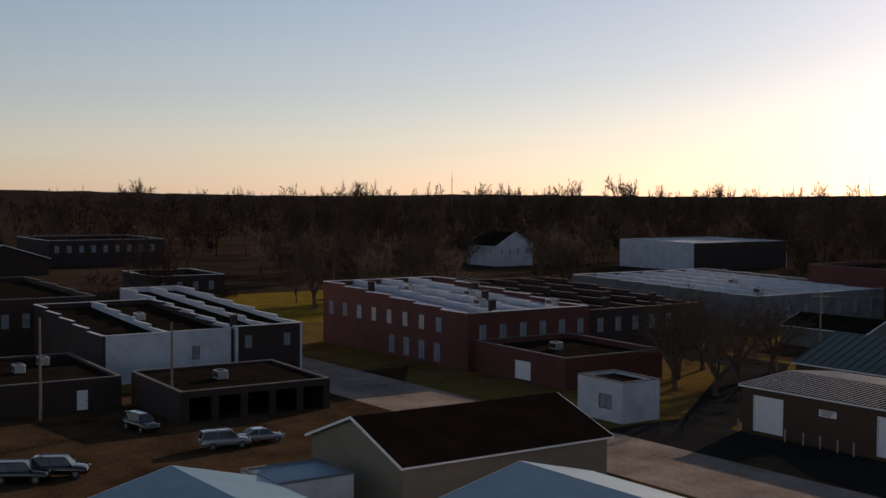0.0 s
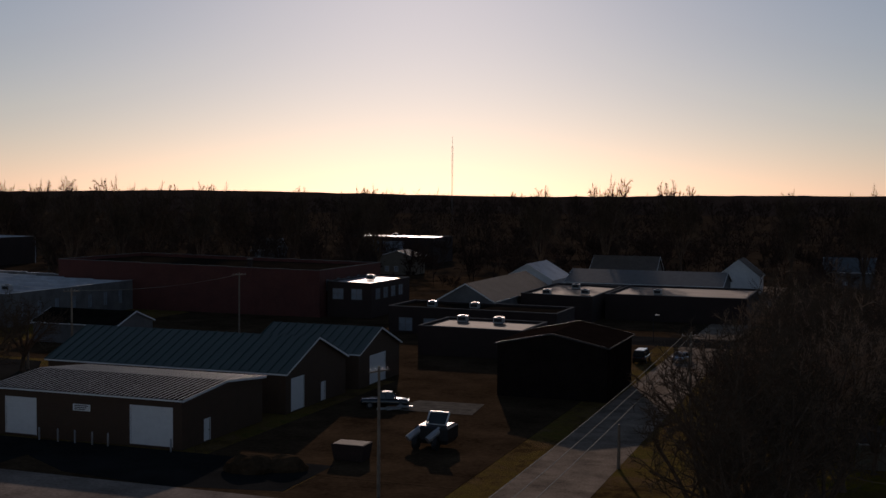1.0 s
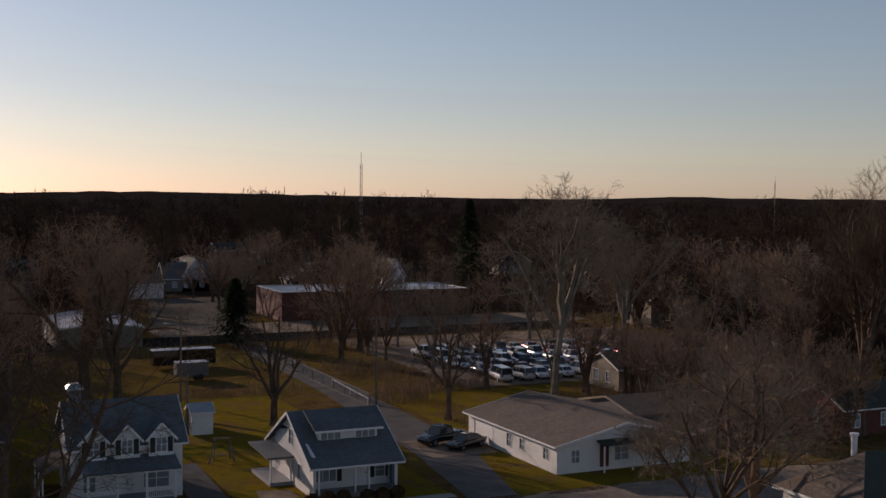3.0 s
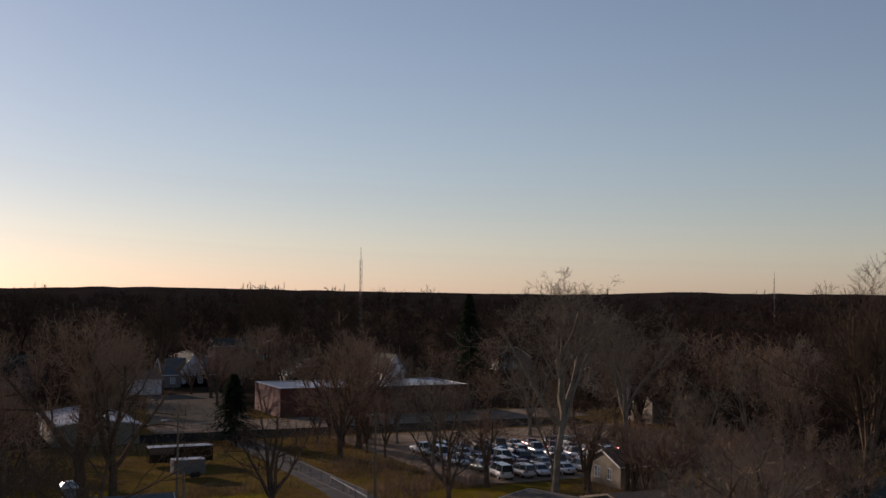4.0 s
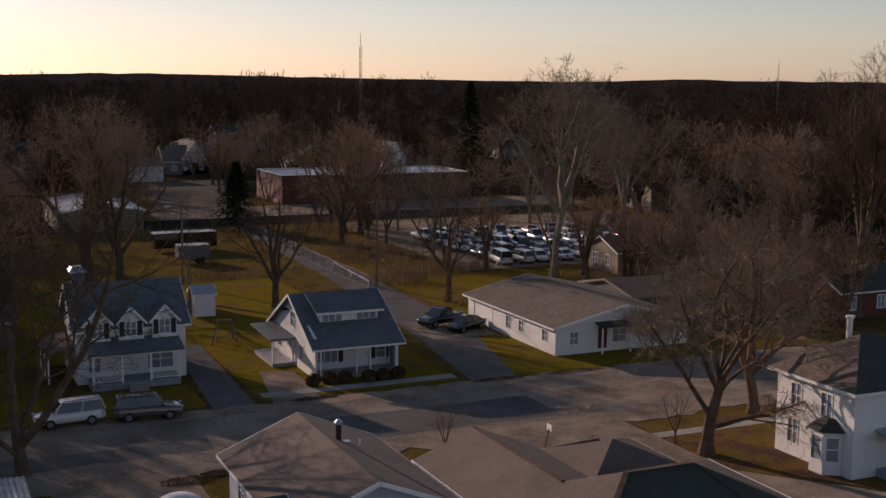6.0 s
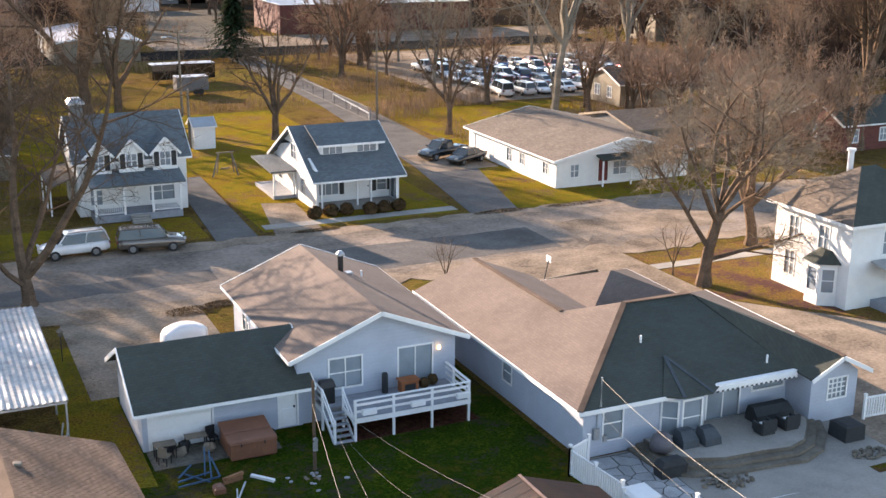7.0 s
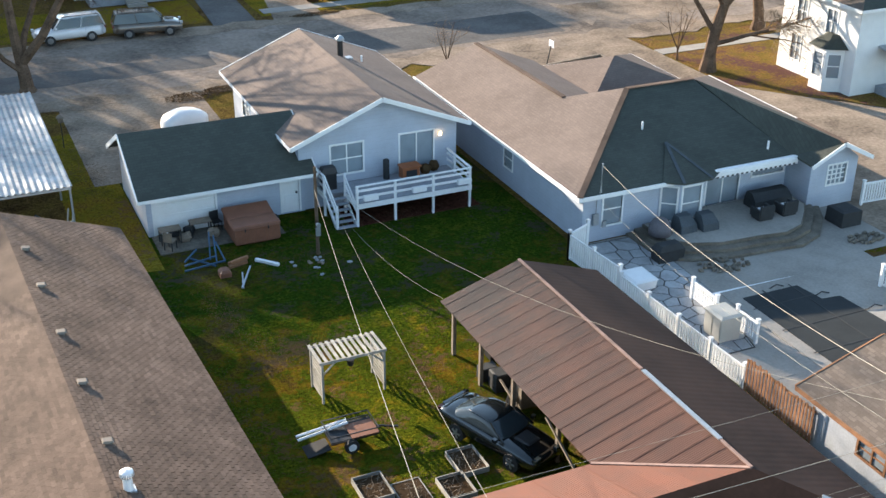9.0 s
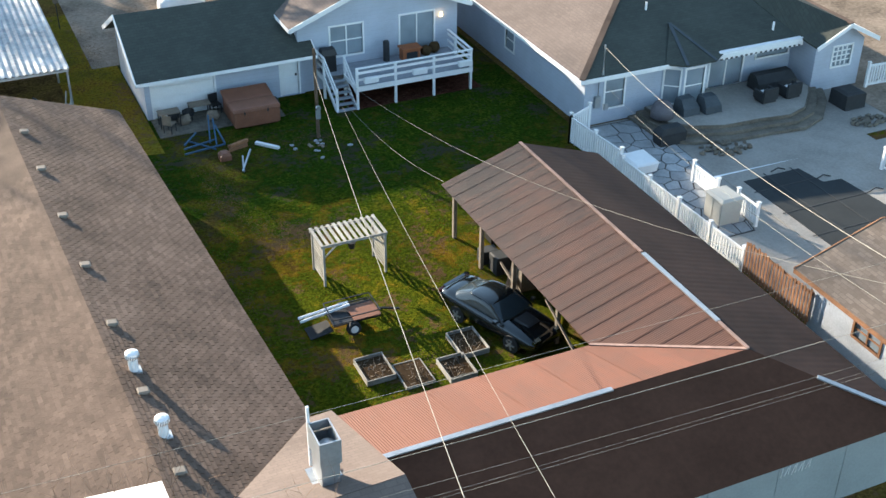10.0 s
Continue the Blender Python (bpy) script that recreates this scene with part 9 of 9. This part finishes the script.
scatter(16, ["lite_red", "lite_slim"], lambda: (rng.uniform(72, 92), rng.uniform(88, 112)), (8, 13), "trees of the wood edge", 3.5)
scatter(45, ["lite_slim", "lite_broad", "lite_red", "lite_grey"], lambda: (rng.uniform(40, 120), rng.uniform(140, 330)), (9, 17), "town trees", 6)
scatter(18, ["lite_broad", "lite_red"], lambda: (rng.uniform(0, 66), rng.uniform(160, 196)), (9, 13), "town trees", 5)
scatter(14, ["lite_broad", "lite_red"], lambda: (rng.uniform(2, 44), rng.uniform(205, 262)), (9, 15), "town trees", 6)
scatter(40, ["lite_dark", "lite_dark", "lite_broad"], lambda: (rng.uniform(-330, -215), rng.uniform(110, 300)), (10, 19), "park trees", 8)
for i, (x, y, hgt) in enumerate(((-105.0, 109.2, 13), (-99.4, 110.4, 12), (-111, 116, 13.5), (-104, 120, 12.5), (-115, 125, 13), (-108, 131, 12))):
    plant("lite_dark", x, y, hgt, i * 1.7, "broad bare tree in the alley", group="alley trees", width=12)
# crowns that stand above the woods along the horizon
for i, (x, y, hgt) in enumerate(((-446, 138, 24.7), (-445, 166, 28.4), (-436, 186, 25.0), (-423, 202, 25.6), (-289, 153, 25.7), (-281, 160, 26.5), (-292, 175, 26.8), (-299, 186, 26.9), (-243, 163, 26.0), (-373, 279, 27.9), (-372, 294, 28.3), (-361, 301, 27.0), (-358, 310, 29.5), (-336, 322, 30.8), (-331, 334, 27.7), (-321, 348, 28.0), (-311, 350, 28.4), (-307, 364, 26.8), (-298, 370, 27.3), (-174, 229, 26.5), (-165, 235, 26.5), (-178, 267, 25.5), (-150, 245, 25.5), (-151, 263, 25.2), (-147, 287, 25.0), (-134, 298, 25.0), (-119, 281, 25.0), (-80, 294, 25.3), (-64, 297, 27.7), (-48, 321, 27.1), (-19, 309, 24.7), (-2, 287, 25.5), (96, 343, 25.7), (97, 318, 25.2))):
    plant("skyline", x, y, hgt, i * 1.9, "tall bare tree standing above the woods", group="tall trees", width=hgt * (0.5, 0.62, 0.42, 0.55)[i % 4])
for i, (x, y, hgt) in enumerate(((127, 442, 26.0), (44, 477, 25.4), (60, 300, 23), (120, 330, 25))):
    plant("skyline", x, y, hgt, i * 1.9, "tall bare tree standing above the woods", group="tall trees", width=hgt * 0.6)


def brush(x0, x1, y0, y1, count, height, seed, mat_name="twig_red"):
    """A thicket of thin upright stems, each with a few side shoots."""
    r4 = np.random.RandomState(seed)
    verts = []
    for _ in range(count):
        x, y = r4.uniform(x0, x1), r4.uniform(y0, y1)
        h = height * r4.uniform(0.35, 1.0) * (0.6 + 0.4 * math.sin(x * 0.9 + seed) * math.cos(y * 0.7))
        lean = r4.normal(size=2) * 0.22 * h
        a = r4.uniform(0, math.tau)
        sx, sy = math.cos(a) * 0.022, math.sin(a) * 0.022
        verts += [(x - sx, y - sy, -0.02), (x + sx, y + sy, -0.02), (x + lean[0], y + lean[1], h)]
        for u in r4.uniform(0.3, 0.9, 4):
            px, py, pz = x + lean[0] * u, y + lean[1] * u, h * u
            d = r4.normal(size=2) * 0.26 * h
            verts += [(px - sx * 0.7, py - sy * 0.7, pz), (px + sx * 0.7, py + sy * 0.7, pz), (px + d[0], py + d[1], pz + h * r4.uniform(0.15, 0.4))]
    me = bpy.data.meshes.new("brush")
    me.from_pydata(verts, [], [(i, i + 1, i + 2) for i in range(0, len(verts), 3)])
    me.materials.append(M[mat_name])
    tagged(new("brush", me), "thicket of thin bare brown stems", "brush", "thickets", "stuff")


for k, (x0, x1, y0, y1, count, height, mat_name) in enumerate((
        (53.5, 60, 112, 118, 260, 2.6, "twig_red"), (51.5, 58, 128, 136, 420, 3.0, "twig_red"), (56, 69, 134, 140, 620, 3.6, "twig"), (70, 84, 112, 124, 620, 4.2, "twig_red"), (76, 92, 104, 112, 520, 4.0, "twig"),
        (64, 72, 92, 99, 380, 2.6, "twig_red"), (54, 66, 146, 164, 700, 3.0, "twig"), (26, 46, 141, 146, 480, 1.8, "twig"), (2, 12, 104, 112, 300, 2.6, "twig_dark"), (-4, 20, 150, 166, 700, 2.8, "twig"), (22, 38, 178, 188, 420, 2.6, "twig"),
        (84, 120, 124, 137, 900, 4.0, "twig_red"), (58, 72, 172, 192, 700, 3.4, "twig"))):
    brush(x0, x1, y0, y1, count, height, 40 + k, mat_name)


def conifer(x, y, height, label, half=0.24, whorl=0.8, low=0.08):
    """A dark conifer: whorls of drooping boughs clad in needle slivers. half: its widest reach over its height."""
    root = thing("conifer", (x, y, 0), label, "tree", "conifers")
    bm = nbm()
    tube(bm, [(x, y, 0), (x, y, height * 0.96)], [0.3, 0.04], 7)
    part("trunk", bm, "bark", root)
    r3 = random.Random(int(x))
    bm = nbm()
    for k in range(560):
        u = r3.random() ** whorl
        z, a = height * (low + (0.98 - low) * u), r3.uniform(0, math.tau)
        ln = (1 - u) * height * half * r3.uniform(0.55, 1.2) + 0.3
        d = Vector((math.cos(a), math.sin(a), r3.uniform(-0.4, 0.1)))
        for m in range(7):
            p = Vector((x, y, z)) + d * ln * (m + 1) / 7
            s = Vector((-d.y, d.x, 0)) * r3.uniform(0.2, 0.5) * (1 - 0.08 * m)
            tip = p + d * 0.5 + Vector((0, 0, r3.uniform(-0.45, 0.1)))
            bm.faces.new([bm.verts.new(p - s), bm.verts.new(p + s), bm.verts.new(tip)])
    part("crown", bm, "needles", root)


conifer(49.4, 189.5, 11.2, "broad dark spruce beside the lane", 0.58, 0.75, 0.03)
conifer(104.5, 216.0, 24.5, "tall dark pine above the woods", 0.26, 0.55, 0.3)


def far_woods():
    """All the woods out to the horizon as one mesh: limbs and twigs as thin tapering slivers, from a few grown crowns."""
    r2 = np.random.RandomState(8)
    near, far = [], []
    for i in range(6):
        for store, counts in ((near, (6, 7)), (far, (4, 4))):
            limbs, twigs = grow(200 + i, 0.16 + 0.03 * i, 4 + i % 3, 0.45 + 0.09 * i, counts=counts, twist=1.25, up=0.1)
            segs = limbs + twigs
            a, b = np.array([g[0] for g in segs]), np.array([g[1] for g in segs])
            thick = np.array([g[2] for g in segs])
            d = b - a
            side = np.cross(d, r2.normal(size=d.shape))
            side /= np.maximum(np.linalg.norm(side, axis=1), 1e-9)[:, None]
            top = b[:, 2].max()
            wide = np.percentile(np.hypot(b[:, 0], b[:, 1]), 96)
            store.append((a, b, side, thick, top, wide))
    blocks = []
    n = 4600
    az = np.radians(r2.uniform(-92, 56, n))
    rad = np.exp(r2.uniform(math.log(170), math.log(1600), n))
    for a0, r in zip(az, rad):
        x, y = r * math.sin(a0), r * math.cos(a0)
        deg = math.degrees(a0)
        edge = 285 if deg < -45 else 265 if deg < -14 else 170
        if deg < -14 and r < edge + 50 * math.sin(deg * 0.3):
            continue
        if -14 <= deg <= 12 and r < 190 or 10 < deg < 30 and r < 262 or 25 < deg < 38 and r < 185:
            continue
        if open_view(x, y) or any(bx0 - 4 < x < bx1 + 4 and by0 - 12 < y < by1 + 3 for bx0, bx1, by0, by1 in CLEAR):
            continue
        stand = noise.noise(Vector((x * 0.006, y * 0.006, 4.0)))
        hgt = r2.uniform(10, 17) + 5 * stand + (4 if r > 450 else 0) + (4 if r > 750 else 0) + (r2.rand() < 0.05) * 6
        if r2.rand() < 0.42:  # brush under and between the trees
            hgt *= 0.42
        a, b, side, thick, top, wide = (near if r < 480 else far)[r2.randint(6)]
        kz, kx = hgt / top, hgt ** 0.8 * r2.uniform(0.55, 0.92) / wide
        th = r2.uniform(0, math.tau)
        c, s = math.cos(th), math.sin(th)
        turn = np.array([[c, s, 0], [-s, c, 0], [0, 0, 1.0]])
        size, at = np.array([kx, kx, kz]), np.array([x, y, 0.0])
        p, q = (a * size) @ turn + at, (b * size) @ turn + at
        w = (np.maximum(thick * hgt * 0.9, 0.022 + r * 0.00020))[:, None] * (side @ turn)
        blocks.append(np.stack([p - w, p + w, q], axis=1))
    verts = np.concatenate(blocks).reshape(-1, 3)
    me = bpy.data.meshes.new("far_woods")
    me.from_pydata(verts.tolist(), [], np.arange(len(verts)).reshape(-1, 3).tolist())
    me.materials.append(M["wood_far"])
    tagged(new("far_woods", me), "bare brown winter woods reaching the horizon", "woods", kind="stuff")


far_woods()


def woods_floor():
    """Leaf litter under the woods: an uneven ring from behind the town to the ridge."""
    bm = nbm()
    prev = None
    for i in range(149):
        deg = -94 + i
        a = radians(deg)
        near = 250 if deg < -14 else 196 if deg < 10 else 250 if deg < 36 else 190
        near += 18 * noise.noise(Vector((i * 0.31, 5.0, 0)))
        row = [bm.verts.new((r * math.sin(a), r * math.cos(a), z)) for r, z in ((near, -0.012), (1500, -0.010))]
        if prev:
            bm.faces.new((prev[0], row[0], row[1], prev[1]))
        prev = row
    bmesh.ops.recalc_face_normals(bm, faces=bm.faces)
    whole("ground_woods", bm, "wood_floor", "dark leaf litter under the woods", "ground", "structure")


woods_floor()


def far_hills():
    bm = nbm()
    prev = None
    for i in range(241):
        a = radians(-100 + 165 * i / 240)
        hgt = 17 + 10 * noise.noise(Vector((i * 0.045, 2.0, 0))) + 2.0 * noise.noise(Vector((i * 0.6, 7.0, 0)))
        deg = math.degrees(a)
        hgt += 6 * math.exp(-((deg - 8.5) / 5.5) ** 2) + 4 * math.exp(-((deg - 35.5) / 2.2) ** 2)
        row = [bm.verts.new((r * math.sin(a), r * math.cos(a), z)) for r, z in ((1450, 0.0), (1800, hgt * 0.75), (2400, hgt + 6), (3200, 0))]
        if prev:
            for k in range(3):
                bm.faces.new((prev[k], row[k], row[k + 1], prev[k + 1]))
        prev = row
    whole("backdrop_hills", bm, "hill", "low wooded ridge on the horizon", "hills", "structure")


far_hills()
# ---- shingle tabs on the long brown roof ----
def tab_points(side, i, y, w):
    """One shingle tab: side 1 is the east slope, -1 the west one; i counts the courses up from the eave."""
    ux, uz = 4.75 / 5.045, -1.7 / 5.045
    nx, nz = 1.7 / 5.045, 4.75 / 5.045
    pts = []
    for d, lift in ((i * 0.1401, 0.026 if side > 0 else 0.016), (i * 0.1401 + 0.16, 0.010 if side > 0 else 0.006)):
        e = 5.045 - d
        x, z = e * ux, 4.2 + e * uz
        pts.append((x + nx * lift, z + nz * lift))
        pts.append((x - nx * 0.01, z - nz * 0.01))
    (xa, za), (xl, zl), (xb, zb), _ = pts
    place = lambda x, yy, z: (-4.75 + side * x, yy, z)
    return [place(xa, y, za), place(xa, y + w, za), place(xb, y + w, zb), place(xb, y, zb), place(xl, y, zl), place(xl, y + w, zl)]


def tab_faces(base, side):
    fs = [(0, 1, 2, 3), (4, 5, 1, 0), (4, 0, 3), (1, 5, 2)]
    return [tuple(base + k for k in (f if side > 0 else f[::-1])) for f in fs]


verts, faces, singles = [], [], []
rt = random.Random(77)
for side in (1, -1):
    for i in range(36):
        y = -7.4 + (0.16 if i % 2 else 0.0)
        while y < 21.4:
            w = 0.303 + rt.uniform(-0.012, 0.003) if side > 0 else 0.3145 + rt.uniform(-0.007, 0.001)
            if side > 0 and -3.6 < y < -0.4 and i >= 8:
                singles.append((i, y))
            elif side > 0 or y < 14:
                faces += tab_faces(len(verts), side)
                verts += tab_points(side, i, y, w)
            y += 0.318
me = bpy.data.meshes.new("shingles")
me.from_pydata(verts, [], faces)
me.materials.append(M["brown_near"])
rest = new("shingles", me)
rest.parent = brown_roof
tagged(rest, "courses of worn brown asphalt shingles", kind="stuff")
me = bpy.data.meshes.new("shingle")
pts = tab_points(1, 0, 0, 0.30)
o = Vector(pts[0])
me.from_pydata([tuple(Vector(p) - o) for p in pts], [], tab_faces(0, 1))
me.materials.append(M["brown_near"])
for i, y in singles:
    ob = new("shingle", me)
    ob.parent = brown_roof
    ob.location = tab_points(1, i, y, 0.30)[0]
